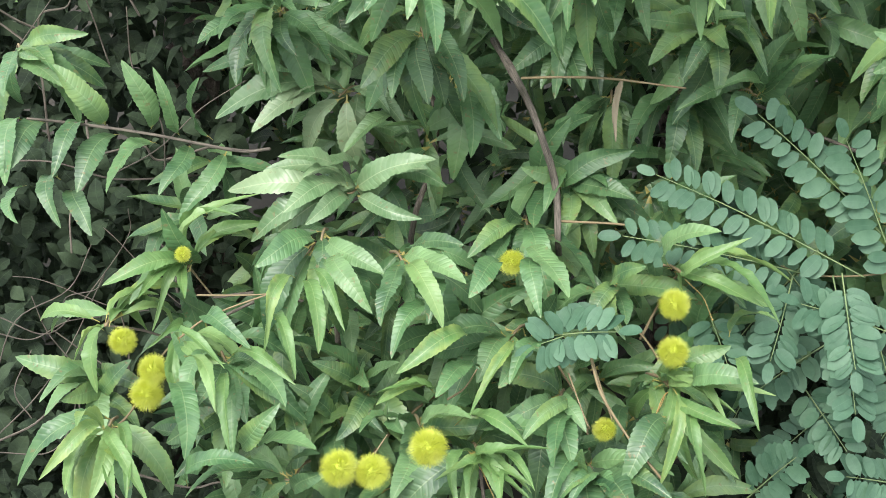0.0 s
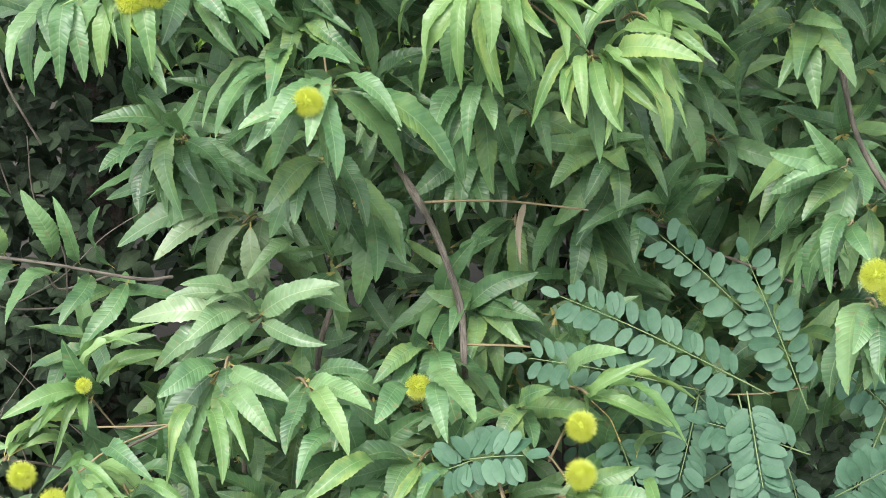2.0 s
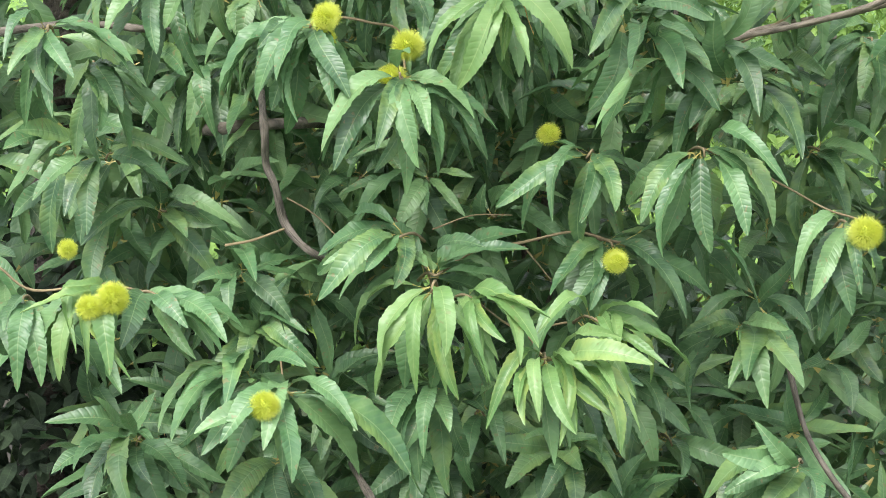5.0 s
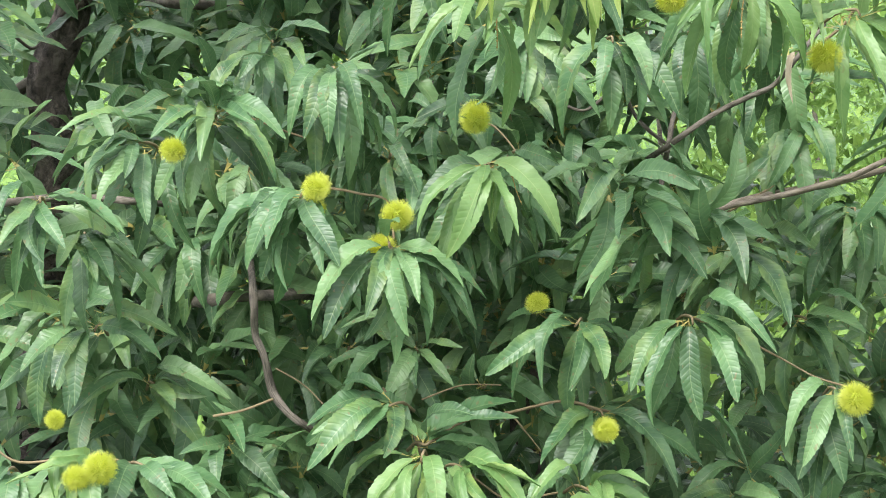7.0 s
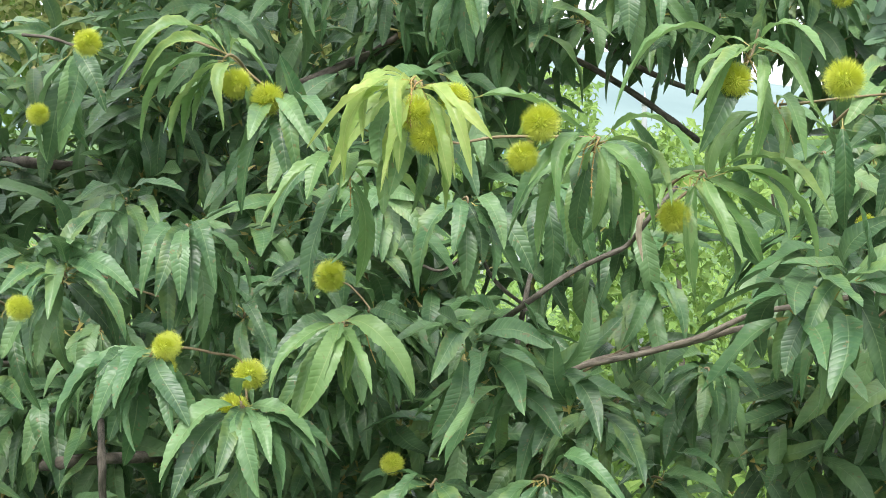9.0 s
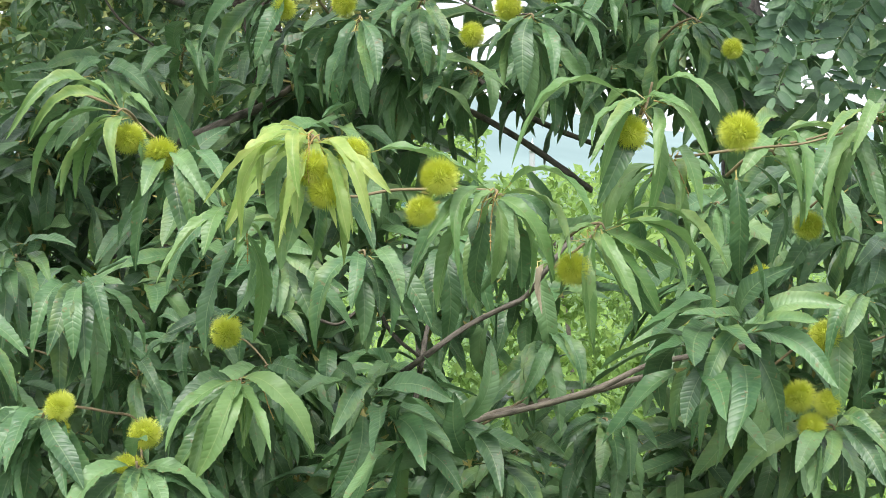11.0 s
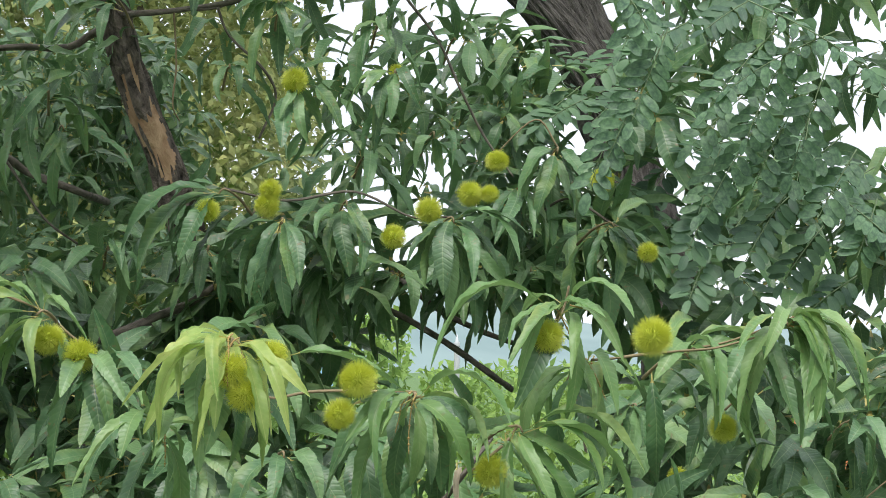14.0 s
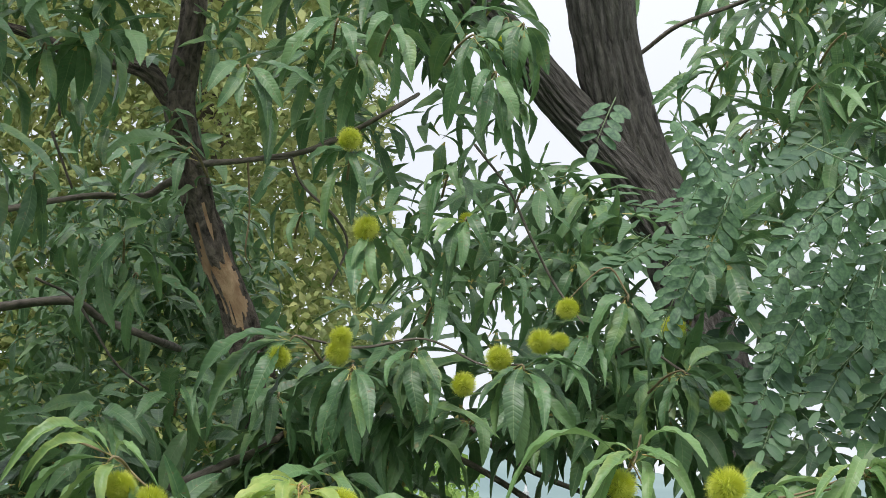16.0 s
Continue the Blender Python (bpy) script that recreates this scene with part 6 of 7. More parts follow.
whorl(high_tree, (0.521, 3.102, 2.986), [(-4.4, 7, 1), (0.9, -8, -7.8), (-3.1, -7, -10), (4.9, -9.2, -5.6)])
whorl(high_tree, (0.148, 3.155, 2.912), [(-6.7, -9.1, 1.3), (7, 6.6, -4.1), (-3.1, -7.7, -8.8), (2.1, -7.7, -10.6)])
whorl(high_tree, (0.016, 3.135, 3.041), [(-4.8, 7.5, -5.4), (6.2, -8.2, -5.5), (2.7, 7.9, -8.2), (-5.2, -9.6, 1.9)])
whorl(high_tree, (0.214, 3.159, 2.862), [(-5.2, -7.5, -9.8), (7.2, 6.5, -5.3), (2, -7.7, -11.6), (7.5, -9.9, 1.1)])
whorl(high_tree, (1.279, 2.802, 3.269), [(-1.8, 9.3, -4.5), (7.4, 6.1, -7.9), (-12.1, -4.2, -2.2), (4.8, -11.5, -3.7)])
whorl(high_tree, (1.434, 2.74, 3.222), [(-8.7, -3.1, -10.1), (3, -9.1, -10.6), (2.3, -1.6, -14.3), (5.5, -13.2, -0.8)])
whorl(high_tree, (1.469, 2.693, 3.311), [(-8.8, -3.3, -8.2), (9.8, 3.6, -4.7), (3.8, 7.5, -8.7)])
whorl(high_tree, (1.329, 2.814, 3.144), [(-8.1, -4.9, -6), (9.9, 3.7, -5.1), (-2.1, -6.6, -10.2)])
whorl(high_tree, (0.937, 2.992, 3.043), [(-7.8, -7.1, -0.8), (3.3, -10.6, -0.7), (-5.2, -6.2, -9.1), (4.8, -9.8, -7)])
burr(high_tree, (1.044, 2.071, 2.33), 0.045)
burr(high_tree, (1.061, 2.052, 2.18), 0.048)
burr(high_tree, (1.027, 2.058, 2.098), 0.049)
burr(high_tree, (1.061, 2.04, 2.09), 0.043)
burr(high_tree, (1.04, 2.045, 2.059), 0.044)
burr(high_tree, (0.986, 2.095, 2.263), 0.029)
burr(high_tree, (0.441, 2.822, 2.679), 0.046)
burr(high_tree, (0.546, 2.8, 2.716), 0.043)
burr(high_tree, (0.541, 2.804, 2.69), 0.050)
burr(high_tree, (0.756, 2.759, 2.637), 0.048)
burr(high_tree, (0.813, 2.738, 2.683), 0.052)
burr(high_tree, (0.881, 2.714, 2.712), 0.050)
burr(high_tree, (0.913, 2.703, 2.712), 0.035)
burr(high_tree, (1.095, 2.632, 2.736), 0.045)
burr(high_tree, (1.171, 2.612, 2.611), 0.039)
burr(high_tree, (0.561, 2.837, 3.077), 0.047)
burr(high_tree, (0.599, 2.862, 2.92), 0.052)
burr(high_tree, (0.955, 2.786, 2.781), 0.045)
burr(high_tree, (0.863, 2.915, 3.299), 0.041)
burr(high_tree, (0.826, 3.007, 2.972), 0.035)

# locust fronds
frond(sapling, (0.679, 2.186, 1.104), (0.479, 2.266, 1.286), 9)
frond(sapling, (0.641, 2.166, 1.054), (0.326, 2.247, 1.196), 11)
frond(sapling, (0.567, 2.183, 1.047), (0.273, 2.207, 1.112), 9)
frond(sapling, (0.596, 2.177, 1.05), (0.607, 2.005, 0.912), 9)
frond(sapling, (0.537, 2.189, 1.045), (0.488, 2.075, 0.964), 7)
frond(sapling, (0.408, 2.18, 0.986), (0.425, 2.08, 0.952), 5)
frond(sapling, (0.697, 2.14, 1.04), (0.605, 2.223, 1.262), 8)
frond(sapling, (0.695, 2.103, 0.982), (0.536, 2.114, 1.04), 8)
frond(sapling, (0.631, 2.246, 0.888), (0.498, 2.173, 0.842), 7)
frond(sapling, (0.576, 2.215, 0.821), (0.627, 2.09, 0.777), 7)
frond(sapling, (0.479, 2.116, 0.662), (0.55, 2.099, 0.76), 6)
frond(sapling, (0.7, 2.221, 0.881), (0.704, 2.095, 0.815), 6)
frond(sapling, (0.724, 2.085, 0.71), (0.625, 2.066, 0.745), 6)
frond(sapling, (0.123, 2.018, 1.052), (0.237, 1.964, 1.095), 5)
frond(sapling, (0.598, 2.135, 1.08), (0.598, 2.004, 0.994), 8)
frond(sapling, (0.736, 2.116, 1.12), (0.776, 2.023, 1.113), 5)
frond(sapling, (0.245, 2.041, 1.067), (0.124, 1.978, 1.065), 6)
frond(sapling, (0.7, 1.98, 0.989), (0.766, 1.936, 1.07), 5)
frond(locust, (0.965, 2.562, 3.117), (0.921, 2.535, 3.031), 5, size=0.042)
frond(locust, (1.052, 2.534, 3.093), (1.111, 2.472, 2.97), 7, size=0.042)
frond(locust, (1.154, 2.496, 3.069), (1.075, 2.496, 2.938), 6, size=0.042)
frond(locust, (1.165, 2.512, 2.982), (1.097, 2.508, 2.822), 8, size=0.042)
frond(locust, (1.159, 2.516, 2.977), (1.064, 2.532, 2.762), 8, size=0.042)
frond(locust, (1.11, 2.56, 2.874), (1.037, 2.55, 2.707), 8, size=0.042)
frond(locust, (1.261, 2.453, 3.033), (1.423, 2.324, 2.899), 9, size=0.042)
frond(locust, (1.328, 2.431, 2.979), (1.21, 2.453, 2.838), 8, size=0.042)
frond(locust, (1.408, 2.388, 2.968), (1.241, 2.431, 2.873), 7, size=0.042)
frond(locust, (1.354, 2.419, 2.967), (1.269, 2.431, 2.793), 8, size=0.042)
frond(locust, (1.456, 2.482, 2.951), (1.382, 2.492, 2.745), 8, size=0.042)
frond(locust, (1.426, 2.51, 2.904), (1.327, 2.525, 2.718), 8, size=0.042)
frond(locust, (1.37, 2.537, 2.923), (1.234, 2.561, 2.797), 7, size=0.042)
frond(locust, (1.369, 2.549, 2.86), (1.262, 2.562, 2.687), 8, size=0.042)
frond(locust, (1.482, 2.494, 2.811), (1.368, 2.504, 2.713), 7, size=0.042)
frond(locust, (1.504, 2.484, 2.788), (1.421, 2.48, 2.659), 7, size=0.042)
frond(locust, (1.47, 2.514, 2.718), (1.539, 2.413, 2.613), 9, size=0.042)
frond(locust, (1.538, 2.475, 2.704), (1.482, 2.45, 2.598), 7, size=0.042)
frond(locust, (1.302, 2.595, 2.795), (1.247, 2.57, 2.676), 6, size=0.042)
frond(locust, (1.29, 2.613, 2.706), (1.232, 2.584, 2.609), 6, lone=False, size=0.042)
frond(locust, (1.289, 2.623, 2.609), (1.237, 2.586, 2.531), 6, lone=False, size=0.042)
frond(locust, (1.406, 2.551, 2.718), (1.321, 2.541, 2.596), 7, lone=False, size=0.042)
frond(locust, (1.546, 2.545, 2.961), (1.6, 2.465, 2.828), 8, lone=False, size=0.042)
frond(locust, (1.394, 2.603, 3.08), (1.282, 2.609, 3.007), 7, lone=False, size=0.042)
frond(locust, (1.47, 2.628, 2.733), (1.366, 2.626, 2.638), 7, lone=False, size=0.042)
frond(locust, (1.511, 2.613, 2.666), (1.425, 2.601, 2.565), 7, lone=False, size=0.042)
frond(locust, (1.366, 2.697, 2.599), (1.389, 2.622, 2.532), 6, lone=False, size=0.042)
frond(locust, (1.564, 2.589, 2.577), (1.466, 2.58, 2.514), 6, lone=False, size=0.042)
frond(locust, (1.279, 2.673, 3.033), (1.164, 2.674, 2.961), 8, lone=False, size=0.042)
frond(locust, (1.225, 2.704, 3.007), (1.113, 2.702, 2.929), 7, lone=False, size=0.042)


# ---- inner foliage ----
def thicket(tree, count, corners, depth, mat=MATURE, lean=(0, -0.6, -0.5), sizes=(0.13, 0.185)):
    """Whorls of leaves strewn in a slab between four corners, that face the open side."""
    a, b, c, d = [Vector(q) for q in corners]
    heap = HEAPS.setdefault((tree.name, mat.name), Heap())
    for _ in range(count):
        s, t = scatter_rnd.random(), scatter_rnd.random()
        hub = a * (1 - s) * (1 - t) + b * s * (1 - t) + c * (1 - s) * t + d * s * t
        hub = hub + (hub - Vector(EYE)).normalized() * scatter_rnd.uniform(0, depth)
        if hub.z < 0.12:
            continue
        axis = (Vector(lean) + Vector([scatter_rnd.uniform(-1, 1) for _ in range(3)]) * 0.7).normalized()
        s1 = axis.orthogonal().normalized()
        s2 = axis.cross(s1)
        turn = scatter_rnd.uniform(0, 6.28)
        for k in range(scatter_rnd.randint(5, 8)):
            an = turn + k * 2.4
            out = s1 * math.cos(an) + s2 * math.sin(an)
            chord = (axis * scatter_rnd.uniform(0.2, 0.9) + out + Vector((0, 0, scatter_rnd.uniform(-0.35, 0.2)))).normalized() * scatter_rnd.uniform(*sizes)
            heap.add(scatter_rnd.choice(PLAIN_BLADES), leaf_frame(hub - axis * 0.012 * k, chord, scatter_rnd))


FLAT = {"lean": (0, -0.9, 0.15), "sizes": (0.11, 0.165)}
thicket(low_tree, 130, [(-0.44, 2.74, 1.41), (0.87, 2.64, 1.41), (-0.46, 2.22, 0.52), (0.85, 2.14, 0.56)], 0.9, **FLAT)
thicket(low_tree, 44, [(-0.35, 2.35, 1.21), (0.42, 2.34, 1.2), (-0.36, 2.04, 0.73), (0.41, 2.02, 0.72)], 0.25, **FLAT)
thicket(low_tree, 22, [(-0.37, 2.17, 1.01), (0.39, 2.15, 1), (-0.37, 1.96, 0.73), (0.38, 1.95, 0.72)], 0.2, lean=(0, -0.7, 0.3), sizes=(0.09, 0.13))
thicket(low_tree, 125, [(-0.3, 2.75, 1.95), (0.49, 2.72, 1.94), (-0.33, 2.53, 1.24), (0.47, 2.5, 1.22)], 1.0, **FLAT)
thicket(low_tree, 62, [(0.49, 2.68, 1.77), (1.05, 2.52, 1.79), (0.47, 2.5, 1.22), (1.04, 2.34, 1.27)], 1.0, **FLAT)
thicket(low_tree, 9, [(0.49, 2.72, 1.96), (1.05, 2.56, 1.97), (0.49, 2.68, 1.77), (1.05, 2.52, 1.79)], 0.6, **FLAT)
thicket(low_tree, 125, [(-0.6, 2.72, 2.12), (0.51, 2.74, 2.1), (-0.61, 2.59, 1.54), (0.49, 2.6, 1.5)], 1.2)
thicket(low_tree, 20, [(0.18, 2.79, 2.38), (0.6, 2.74, 2.38), (0.18, 2.77, 2.05), (0.6, 2.71, 2.05)], 1.0)
thicket(low_tree, 50, [(-0.74, 3.52, 2.49), (0.24, 3.59, 2.49), (-0.77, 3.5, 2.04), (0.23, 3.57, 2.01)], 0.9)
thicket(low_tree, 48, [(-0.29, 2.73, 2.23), (0.47, 2.7, 2.23), (-0.29, 2.68, 1.86), (0.47, 2.65, 1.85)], 1.0)
thicket(low_tree, 26, [(0.18, 2.74, 2.45), (0.61, 2.68, 2.45), (0.18, 2.74, 2.23), (0.61, 2.68, 2.24)], 0.8)
thicket(low_tree, 60, [(-0.36, 3.38, 2.56), (0.22, 3.39, 2.57), (-0.36, 3.37, 2.19), (0.22, 3.39, 2.19)], 0.8)
thicket(low_tree, 6, [(0.55, 2.69, 2.31), (0.7, 2.66, 2.31), (0.55, 2.68, 2.12), (0.7, 2.64, 2.13)], 0.4)
thicket(low_tree, 9, [(0.56, 2.72, 2.06), (0.9, 2.63, 2.07), (0.55, 2.69, 1.84), (0.89, 2.6, 1.85)], 0.8)
thicket(low_tree, 6, [(0.9, 2.63, 2.09), (1.2, 2.51, 2.1), (0.89, 2.6, 1.85), (1.19, 2.48, 1.86)], 0.6)
thicket(high_tree, 50, [(1.05, 2.54, 2.42), (1.54, 2.28, 2.42), (1.04, 2.53, 2.12), (1.53, 2.27, 2.14)], 0.8)
thicket(high_tree, 36, [(1.02, 2.54, 2.12), (1.53, 2.27, 2.14), (1.01, 2.5, 1.84), (1.52, 2.23, 1.87)], 0.8)
thicket(high_tree, 26, [(-0.14, 3.26, 3.35), (0.43, 3.22, 3.4), (-0.12, 3.35, 2.95), (0.45, 3.32, 2.99)], 0.8, sizes=(0.06, 0.11))
thicket(high_tree, 150, [(-0.14, 3.75, 3.02), (0.55, 3.7, 3.06), (-0.11, 3.8, 2.42), (0.57, 3.76, 2.43)], 1.2, sizes=(0.06, 0.11))
thicket(high_tree, 50, [(0.42, 3.01, 2.68), (1.26, 2.76, 2.69), (0.42, 3.02, 2.53), (1.26, 2.77, 2.54)], 0.6, lean=(0, -0.4, -0.9))
thicket(high_tree, 40, [(0, 3.19, 2.59), (0.77, 3.1, 2.6), (0.01, 3.2, 2.38), (0.78, 3.1, 2.39)], 0.8)
thicket(high_tree, 14, [(0.7, 3.15, 3.08), (1.12, 3.03, 3.08), (0.72, 3.2, 2.8), (1.14, 3.07, 2.81)], 0.8, sizes=(0.10, 0.15))
thicket(high_tree, 30, [(0.43, 2.98, 3.48), (0.84, 2.89, 3.49), (0.45, 3.06, 3.21), (0.87, 2.97, 3.22)], 0.8, lean=(0, -0.4, -0.9))
thicket(high_tree, 3, [(0.41, 3.46, 3.32), (0.67, 3.41, 3.33), (0.44, 3.55, 2.83), (0.7, 3.5, 2.84)], 0.6)
thicket(high_tree, 40, [(1.56, 3.2, 3.74), (2.02, 2.95, 3.7), (1.62, 3.34, 3.22), (2.08, 3.08, 3.2)], 0.8)
thicket(high_tree, 50, [(1.63, 3.88, 3.67), (2.32, 3.53, 3.63), (1.68, 4.01, 3.06), (2.37, 3.65, 3.05)], 0.8)
thicket(high_tree, 18, [(1.12, 2.9, 2.93), (1.35, 2.8, 2.93), (1.13, 2.94, 2.52), (1.36, 2.84, 2.52)], 0.5)
thicket(low_tree, 9, [(0.64, 2.67, 2.31), (0.91, 2.59, 2.32), (0.64, 2.66, 2.09), (0.91, 2.58, 2.09)], 0.4)
thicket(high_tree, 34, [(1.35, 3.08, 2.88), (1.9, 2.78, 2.87), (1.36, 3.11, 2.23), (1.9, 2.81, 2.25)], 0.9)
thicket(low_tree, 60, [(-1.03, 4.07, 2.57), (-0.44, 4.17, 2.58), (-1.07, 3.86, 1.13), (-0.48, 3.96, 1.07)], 0.8)
thicket(low_tree, 36, [(0.77, 3.01, 1.62), (1.3, 2.83, 1.65), (0.73, 2.71, 0.87), (1.26, 2.55, 0.93)], 0.6)
thicket(high_tree, 45, [(1.55, 4.16, 3.94), (2.45, 3.72, 3.89), (1.63, 4.4, 2.57), (2.54, 3.95, 2.58)], 1.0)
thicket(high_tree, 8, [(0.75, 4.26, 3.23), (1.56, 4.03, 3.24), (0.77, 4.31, 2.84), (1.58, 4.08, 2.86)], 0.8)
thicket(high_tree, 6, [(0.66, 3.48, 3.46), (1, 3.4, 3.47), (0.68, 3.56, 3.14), (1.02, 3.48, 3.14)], 0.6, sizes=(0.10, 0.15))
thicket(high_tree, 10, [(1.73, 3.55, 3.02), (1.92, 3.46, 3.02), (1.75, 3.58, 2.7), (1.94, 3.49, 2.7)], 0.5)
thicket(high_tree, 12, [(1.74, 3.13, 2.74), (1.96, 3, 2.74), (1.75, 3.14, 2.53), (1.97, 3.01, 2.53)], 0.5)
thicket(high_tree, 6, [(0.7, 3.42, 3.3), (1, 3.34, 3.3), (0.72, 3.48, 3.01), (1.03, 3.4, 3.01)], 0.5, sizes=(0.10, 0.15))
thicket(high_tree, 75, [(-0.19, 4.13, 3.33), (0.55, 4.08, 3.37), (-0.16, 4.19, 2.66), (0.57, 4.16, 2.67)], 1.0, lean=(0, -0.5, -0.2), sizes=(0.08, 0.13))
thicket(high_tree, 90, [(0.06, 4.1, 3.2), (0.56, 4.05, 3.22), (0.08, 4.17, 2.79), (0.6, 4.12, 2.8)], 0.8, lean=(0, -0.5, -0.2), sizes=(0.07, 0.12))
thicket(high_tree, 26, [(0.93, 3.09, 3.08), (1.12, 3.03, 3.08), (0.95, 3.13, 2.8), (1.14, 3.07, 2.81)], 0.8, sizes=(0.09, 0.13))
thicket(high_tree, 16, [(1.15, 4.15, 3.23), (1.56, 4.03, 3.24), (1.17, 4.2, 2.84), (1.58, 4.08, 2.86)], 0.8, sizes=(0.09, 0.13))
thicket(high_tree, 10, [(0.7, 3.15, 3.08), (0.93, 3.09, 3.08), (0.72, 3.2, 2.8), (0.95, 3.13, 2.81)], 0.8, sizes=(0.08, 0.12))
thicket(low_tree, 4, [(0.86, 1.984, 2.2), (0.958, 1.943, 2.21), (0.82, 1.99, 2.12), (0.956, 1.935, 2.14)], 0.06, sizes=(0.12, 0.16))
thicket(low_tree, 6, [(0.458, 2.241, 2.068), (0.61, 2.207, 2.084), (0.456, 2.224, 1.962), (0.606, 2.188, 1.962)], 0.1, sizes=(0.12, 0.16))
thicket(low_tree, 26, [(1.132, 2.752, 1.979), (1.36, 2.65, 1.99), (1.116, 2.693, 1.668), (1.342, 2.595, 1.685)], 0.5)
thicket(high_tree, 9, [(-0.089, 2.895, 3.325), (0.164, 2.886, 3.346), (-0.081, 2.944, 3.155), (0.172, 2.926, 3.212)], 0.15, lean=(0, -0.3, -1.0), sizes=(0.12, 0.16))
# the crown goes on above; unseen whorls at left are added to cast shade
thicket(low_tree, 80, [(-1.05, 2.57, 2.73), (-0.46, 2.74, 2.78), (-1.08, 2.57, 2.14), (-0.48, 2.74, 2.12)], 0.8)
thicket(low_tree, 50, [(-0.78, 2.38, 3.11), (-0.06, 2.47, 3.2), (-0.81, 2.45, 2.73), (-0.06, 2.57, 2.79)], 0.8, lean=(0, -0.4, -0.8))
thicket(high_tree, 3, [(1.42, 2.53, 2.24), (1.51, 2.47, 2.24), (1.41, 2.52, 2.15), (1.51, 2.46, 2.16)], 0.2)
thicket(high_tree, 50, [(-0.55, 2.02, 3.76), (0.13, 2.01, 3.89), (-0.56, 2.27, 3.28), (0.17, 2.29, 3.38)], 0.8, lean=(0, -0.4, -0.8))
thicket(high_tree, 90, [(-0.49, 2.86, 4.17), (0.9, 2.67, 4.3), (-0.48, 3.18, 3.5), (1.02, 3.01, 3.61)], 1.4, lean=(0, -0.4, -0.8))
thicket(high_tree, 25, [(0.9, 3.02, 4.53), (2.01, 2.52, 4.41), (1.01, 3.36, 3.87), (2.18, 2.79, 3.78)], 1.2, lean=(0, -0.4, -0.8))
# the shaded far side of the crown
thicket(low_tree, 95, [(0.521, 2.751, 1.304), (1.088, 2.613, 1.38), (0.496, 2.516, 0.834), (1.058, 2.375, 0.891)], 0.7)
thicket(low_tree, 130, [(-0.64, 3.71, 1.06), (1.3, 3.54, 1.07), (-0.67, 3.21, 0.11), (1.29, 3.06, 0.17)], 0.8)
thicket(low_tree, 115, [(-0.46, 3.85, 2.03), (0.62, 3.83, 2.01), (-0.52, 3.52, 0.8), (0.59, 3.49, 0.76)], 1.0)
thicket(low_tree, 62, [(0.61, 3.74, 1.49), (1.58, 3.46, 1.53), (0.59, 3.49, 0.76), (1.56, 3.22, 0.83)], 1.0)
thicket(low_tree, 95, [(-0.97, 3.77, 2.24), (0.61, 3.85, 2.23), (-0.99, 3.65, 1.46), (0.59, 3.72, 1.39)], 1.0)
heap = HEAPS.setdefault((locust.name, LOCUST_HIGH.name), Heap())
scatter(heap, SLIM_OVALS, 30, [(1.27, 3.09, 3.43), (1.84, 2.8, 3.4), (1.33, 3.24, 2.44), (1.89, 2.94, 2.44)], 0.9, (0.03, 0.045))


def frond_mass(tree, count, corners, depth):
    """Fronds strewn in a slab between four corners, spread sideways and drooping a little."""
    a, b, c, d = [Vector(q) for q in corners]
    for _ in range(count):
        s, t = scatter_rnd.random(), scatter_rnd.random()
        p = a * (1 - s) * (1 - t) + b * s * (1 - t) + c * (1 - s) * t + d * s * t
        p = p + (p - Vector(EYE)).normalized() * scatter_rnd.uniform(0, depth)
        way = Vector((scatter_rnd.choice((-1, -1, -1, 1)) * scatter_rnd.uniform(0.3, 1), scatter_rnd.uniform(-0.8, 0.1), scatter_rnd.uniform(-0.75, 0.15) if tree is locust else scatter_rnd.uniform(-1.4, -0.3))).normalized()
        length = scatter_rnd.uniform(0.17, 0.28)
        frond(tree, p, p + way * length, round(length * 44), lone=False, size=0.044)


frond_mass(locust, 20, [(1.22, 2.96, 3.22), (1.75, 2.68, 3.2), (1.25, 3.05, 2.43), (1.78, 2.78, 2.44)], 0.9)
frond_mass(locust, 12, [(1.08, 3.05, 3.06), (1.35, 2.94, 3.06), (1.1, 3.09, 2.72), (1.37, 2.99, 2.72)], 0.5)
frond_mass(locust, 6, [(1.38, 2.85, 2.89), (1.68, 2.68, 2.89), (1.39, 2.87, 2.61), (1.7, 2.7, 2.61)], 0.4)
frond_mass(sapling, 14, [(0.43, 2.42, 1.17), (0.86, 2.32, 1.2), (0.41, 2.09, 0.66), (0.84, 2.01, 0.72)], 0.4)

for (tree_name, mat_name), h in list(HEAPS.items()):
    holder = bpy.data.objects[tree_name]
    h.finish("leaflet_mass" if mat_name in (LOCUST.name, LOCUST_HIGH.name) else "foliage", bpy.data.materials[mat_name], holder)

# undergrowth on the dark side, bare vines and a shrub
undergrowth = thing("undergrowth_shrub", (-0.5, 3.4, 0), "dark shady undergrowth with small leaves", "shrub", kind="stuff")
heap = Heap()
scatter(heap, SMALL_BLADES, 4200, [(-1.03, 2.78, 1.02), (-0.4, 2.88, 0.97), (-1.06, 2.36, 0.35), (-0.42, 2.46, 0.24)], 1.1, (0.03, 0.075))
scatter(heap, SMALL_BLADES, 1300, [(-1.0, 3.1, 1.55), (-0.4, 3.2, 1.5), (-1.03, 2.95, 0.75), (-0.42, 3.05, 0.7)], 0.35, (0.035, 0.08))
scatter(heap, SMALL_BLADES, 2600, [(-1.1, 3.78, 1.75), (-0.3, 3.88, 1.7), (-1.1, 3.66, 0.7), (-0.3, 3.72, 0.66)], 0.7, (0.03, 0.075))
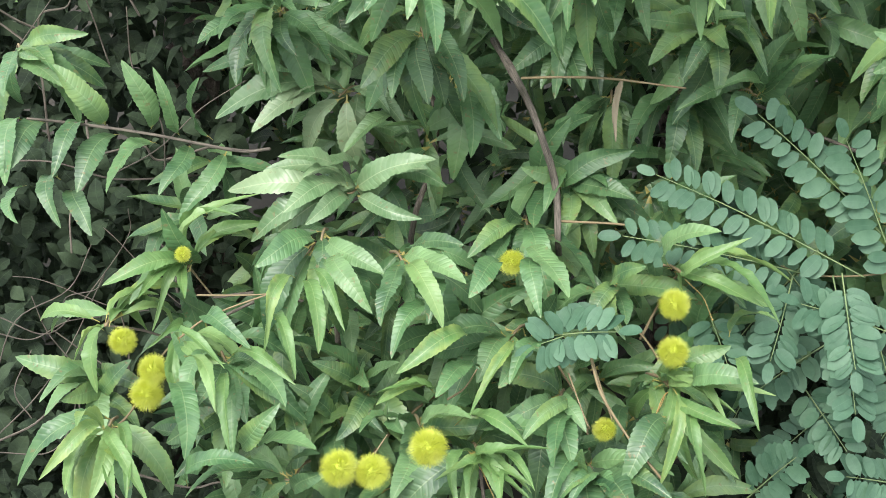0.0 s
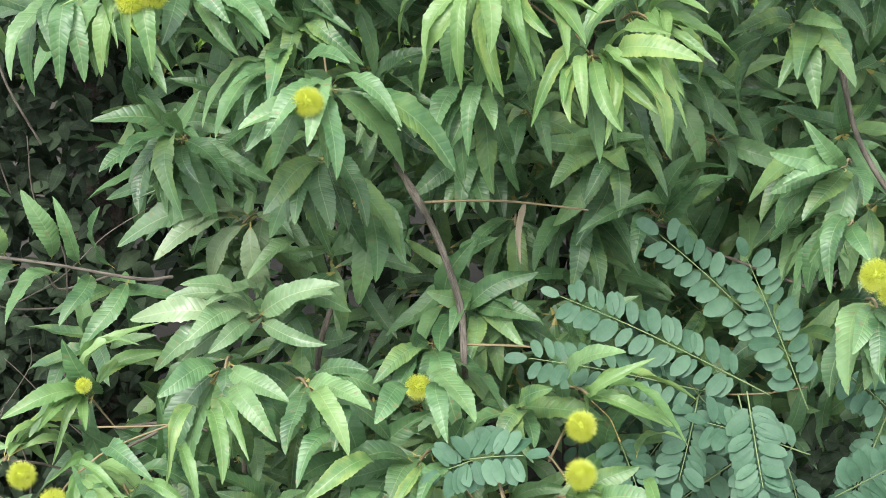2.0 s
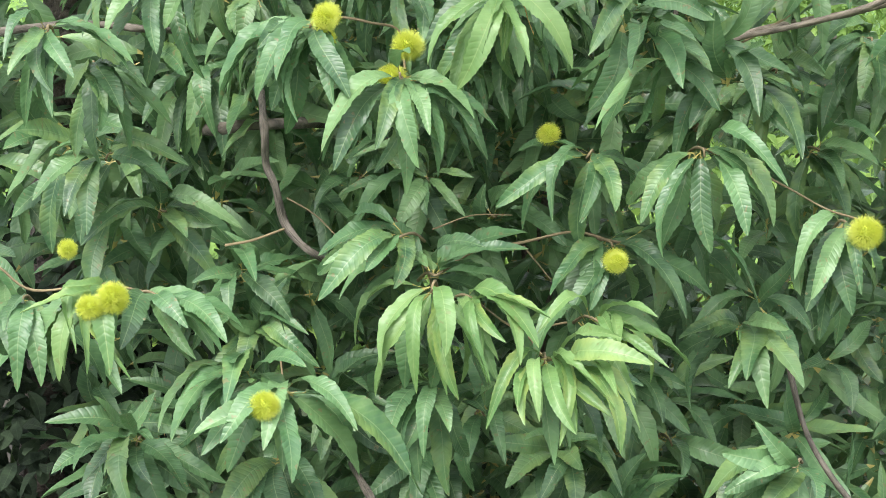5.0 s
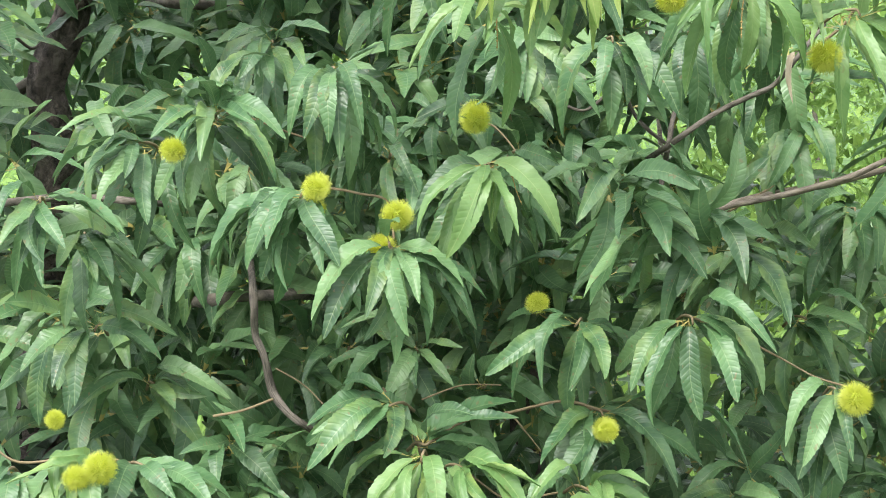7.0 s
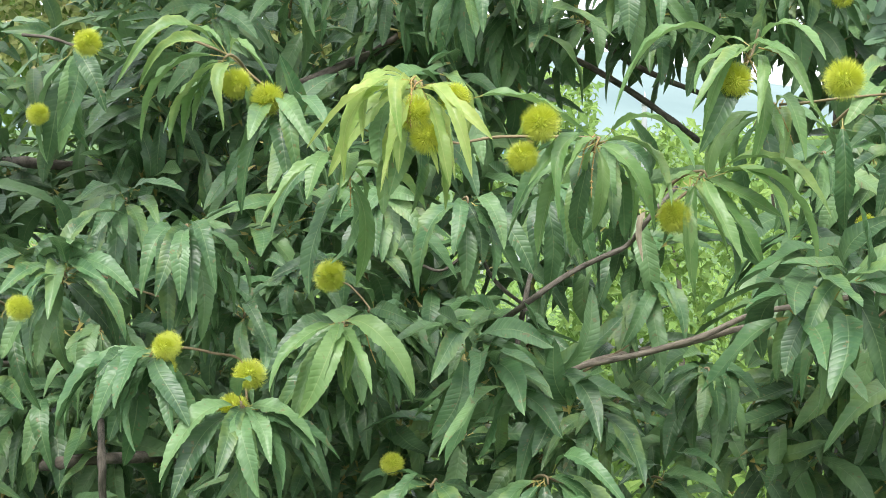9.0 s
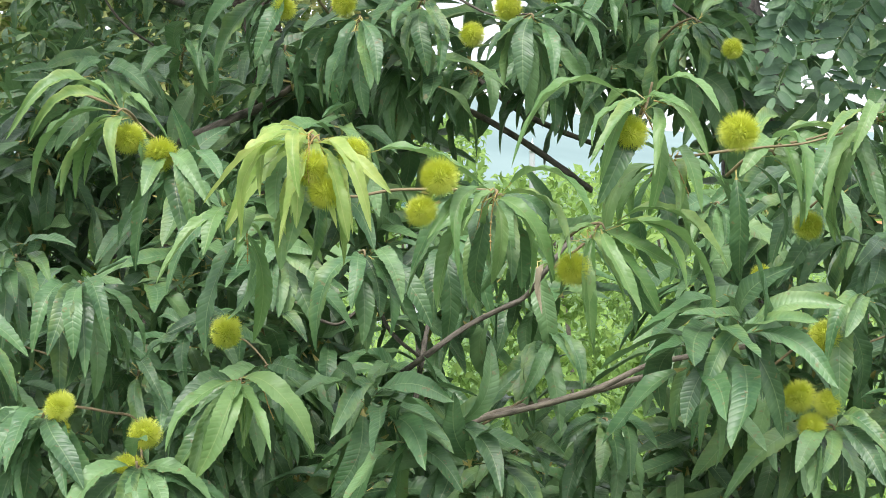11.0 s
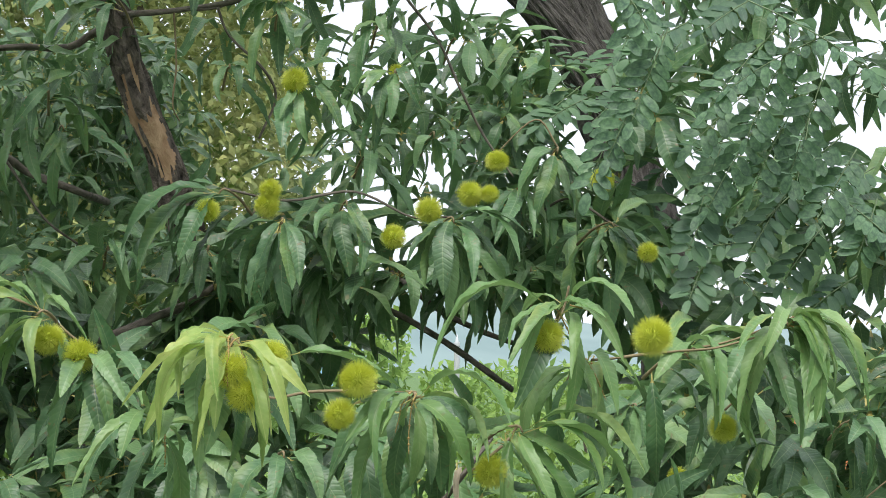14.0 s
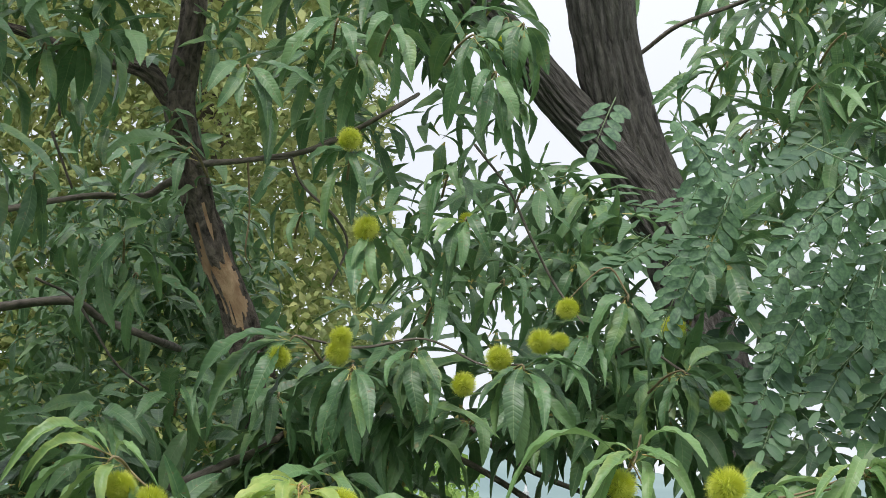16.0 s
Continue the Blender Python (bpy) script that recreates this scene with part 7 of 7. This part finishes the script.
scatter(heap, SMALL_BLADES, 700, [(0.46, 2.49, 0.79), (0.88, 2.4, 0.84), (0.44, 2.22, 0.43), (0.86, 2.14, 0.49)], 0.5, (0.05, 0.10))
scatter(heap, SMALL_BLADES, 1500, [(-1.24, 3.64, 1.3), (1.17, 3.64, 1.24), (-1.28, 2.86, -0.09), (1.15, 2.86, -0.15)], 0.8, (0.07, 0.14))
heap.finish("shrub_leaves", SHADED_SHRUB, undergrowth)


def vine(r, points):
    v, f, u = tube(points, r, r * 0.7, sides=6, steps=6, rough=0.1)
    part("stem", mesh_of("stem", v, f, TWIG_BARK, u), vines)


vines = thing("bare_vine", (0, 0, 0), "thin bare grey vine stems in the shade", "vine")
vine(0.0013, [(-0.787, 2.44, 0.842), (-0.704, 2.444, 0.801), (-0.634, 2.484, 0.857), (-0.569, 2.564, 0.925), (-0.562, 2.565, 0.982)])
vine(0.0013, [(-0.787, 2.322, 0.672), (-0.724, 2.379, 0.714), (-0.664, 2.43, 0.786), (-0.609, 2.527, 0.877)])
vine(0.0013, [(-0.787, 2.305, 0.648), (-0.704, 2.324, 0.631), (-0.664, 2.35, 0.672), (-0.659, 2.409, 0.716)])
vine(0.0013, [(-0.787, 2.424, 0.817), (-0.732, 2.433, 0.797), (-0.673, 2.45, 0.821), (-0.62, 2.482, 0.81)])
vine(0.0013, [(-0.732, 2.351, 0.686), (-0.761, 2.377, 0.728), (-0.73, 2.412, 0.788)])
stem_rnd = random.Random(31)
for _ in range(26):
    a, b, c, d = [Vector(q) for q in ([(-0.86, 2.84, 1.34), (-0.42, 2.92, 1.3), (-0.88, 2.37, 0.52), (-0.45, 2.44, 0.46)])]
    s, q = stem_rnd.random(), stem_rnd.random()
    p = a * (1 - s) * (1 - q) + b * s * (1 - q) + c * (1 - s) * q + d * s * q
    way = Vector((stem_rnd.uniform(-1, 1), stem_rnd.uniform(-0.3, 0.3), stem_rnd.uniform(-0.4, 1))).normalized() * stem_rnd.uniform(0.15, 0.4)
    sag = Vector((stem_rnd.uniform(-1, 1), 0, stem_rnd.uniform(-1, 1))) * 0.03
    vine(stem_rnd.uniform(0.0012, 0.003), [tuple(p), tuple(p + way * 0.35 + sag), tuple(p + way * 0.7 - sag * 0.5), tuple(p + way)])

# yellowing trees behind, and a hedge at the meadow's edge
far_tree = thing("background_tree", (0.6, 8.5, 0), "yellowing broad-leaved tree behind the chestnut", "tree")
limb("trunk", far_tree, [(0.6, 8.5, -0.1), (0.7, 8.4, 2), (0.9, 8.6, 4), (1.1, 8.5, 7)], 0.16, 0.07, BARK_CHESTNUT, sides=12, rough=0.2)
heap = Heap()
scatter(heap, TINY_BLADES, 26000, [(-0.82, 6.63, 5.07), (1.41, 6.45, 5.28), (-0.7, 7.16, 2.64), (1.59, 7.02, 2.7)], 1.8, (0.035, 0.08), hang=0.4)
scatter(heap, TINY_BLADES, 9000, [(-1.03, 8.29, 5.74), (1.61, 8.09, 5.99), (-0.87, 8.95, 2.7), (1.84, 8.8, 2.77)], 1.2, (0.10, 0.18), hang=0.4)
heap.finish("crown", BACK, far_tree)
hedge = thing("hedge", (1.5, 14, 0), "light green hedge at the edge of the meadow", "hedge")
heap = Heap()
scatter(heap, TINY_BLADES, 3000, [(3.58, 12.5, 2.39), (6.6, 11.2, 2.43), (3.59, 12.48, 1.87), (6.59, 11.19, 1.92)], 2.0, (0.06, 0.14), hang=-0.2)
scatter(heap, TINY_BLADES, 2200, [(2.07, 11.81, 2.78), (3.22, 11.55, 2.8), (2.09, 11.81, 1.9), (3.23, 11.55, 1.91)], 2.0, (0.06, 0.14), hang=-0.2)
scatter(heap, TINY_BLADES, 5000, [(-1.2, 7.83, 3.5), (1.35, 7.79, 3.61), (-1.22, 7.89, 1.86), (1.38, 7.86, 1.86)], 2.0, (0.07, 0.15), hang=-0.1)
scatter(heap, TINY_BLADES, 2600, [(2.64, 10.16, 2.09), (4.06, 9.68, 2.11), (2.61, 9.97, 0.4), (4.02, 9.5, 0.42)], 1.0, (0.07, 0.15), hang=-0.2)
heap.finish("hedge_leaves", MEADOW, hedge)
for k in range(9):
    x, y = -1.2 + k * 1.1, 13.4 + 0.5 * math.sin(k * 2.1)
    limb("stem", hedge, [(x, y, -0.3), (x + 0.1, y, 0.7), (x - 0.05, y + 0.1, 1.9)], 0.035, 0.012, TWIG_BARK, sides=7, rough=0.15)


# ---- small things behind the trees ----
def rod(top, r, drop):
    """A straight post from the soil up to top."""
    top = Vector(top)
    return tube([(top.x, top.y, drop), (top.x, top.y, (top.z + drop) / 2), tuple(top)], r, r, sides=12, steps=2)


post_top = Vector((3.57, 11.46, 2.55))
post = thing("garden_post", (post_top.x, post_top.y, 0), "weathered white painted garden post in the meadow", "post")
v, f, u = rod((0, 0, post_top.z), 0.02, -0.3)
part("pole", mesh_of("pole", v, f, WHITE_PAINT, u), post)
v, f, u = tube([(0, 0, post_top.z), (0, 0, post_top.z + 0.02), (0, 0, post_top.z + 0.035)], 0.026, 0.02, sides=12, steps=2)
part("cap", mesh_of("cap", v, f, WHITE_PAINT, u), post)

tank_top = Vector((5.62, 25.38, 2.63))
tank = thing("water_tank", (tank_top.x, tank_top.y, 0), "blue plastic water tank on a stand", "tank")
v, f, u = tube([(0, 0, tank_top.z - 0.75), (0, 0, tank_top.z - 0.4), (0, 0, tank_top.z - 0.08), (0, 0, tank_top.z)], 0.42, 0.36, sides=24, steps=4)
part("drum", mesh_of("drum", v, f, BLUE_PLASTIC, u), tank)
for x, y in ((-0.3, -0.3), (0.3, -0.3), (-0.3, 0.3), (0.3, 0.3)):
    v, f, u = rod((x, y, tank_top.z - 0.75), 0.03, -0.3)
    part("leg", mesh_of("leg", v, f, WHITE_PAINT, u), tank)


def hung_cloth(name, top_left, top_right, drop, mat, label, waves):
    a, b = Vector(top_left), Vector(top_right)
    verts, faces = [], []
    cols, rows_n = 24, 8
    for j in range(rows_n + 1):
        for i in range(cols + 1):
            p = a.lerp(b, i / cols) - UP * drop * j / rows_n
            p.y += 0.03 * math.sin(i / cols * waves) * (0.3 + j / rows_n) + 0.01 * math.sin(i + 2 * j)
            verts.append(p - a)
    for j in range(rows_n):
        for i in range(cols):
            k = j * (cols + 1) + i
            faces.append((k, k + 1, k + cols + 2, k + cols + 1))
    ob = new(name, mesh_of(name, verts, faces, mat))
    ob.location = a
    ob.modifiers.new("thickness", "SOLIDIFY").thickness = 0.003
    return tagged(ob, label, "cloth")


line_a, line_b = Vector((4.3, 7.9, 2.17)), Vector((5.16, 7.37, 2.19))
line_ob = thing("washing_line", (line_a.x, line_a.y, 0), "thin washing line between two poles", "line")
v, f, u = tube([line_a, (line_a + line_b) / 2 - UP * 0.03, line_b], 0.003, 0.003, sides=6, steps=4)
part("cord", mesh_of("cord", [q - line_ob.location for q in v], f, TWIG_BARK, u), line_ob)
for q in (line_a, line_b):
    v, f, u = rod(q + UP * 0.02, 0.025, -0.2)
    part("pole", mesh_of("pole", [w - line_ob.location for w in v], f, TWIG_BARK, u), line_ob)
hung_cloth("towel", (4.33, 7.87, 2.15), (4.67, 7.68, 2.14), 0.36, ORANGE_CLOTH, "orange towel hung on the washing line", 14)
hung_cloth("sheet", (4.7, 7.66, 2.16), (5.1, 7.4, 2.18), 0.5, PALE_CLOTH, "pale blue sheet hung on the washing line", 18)
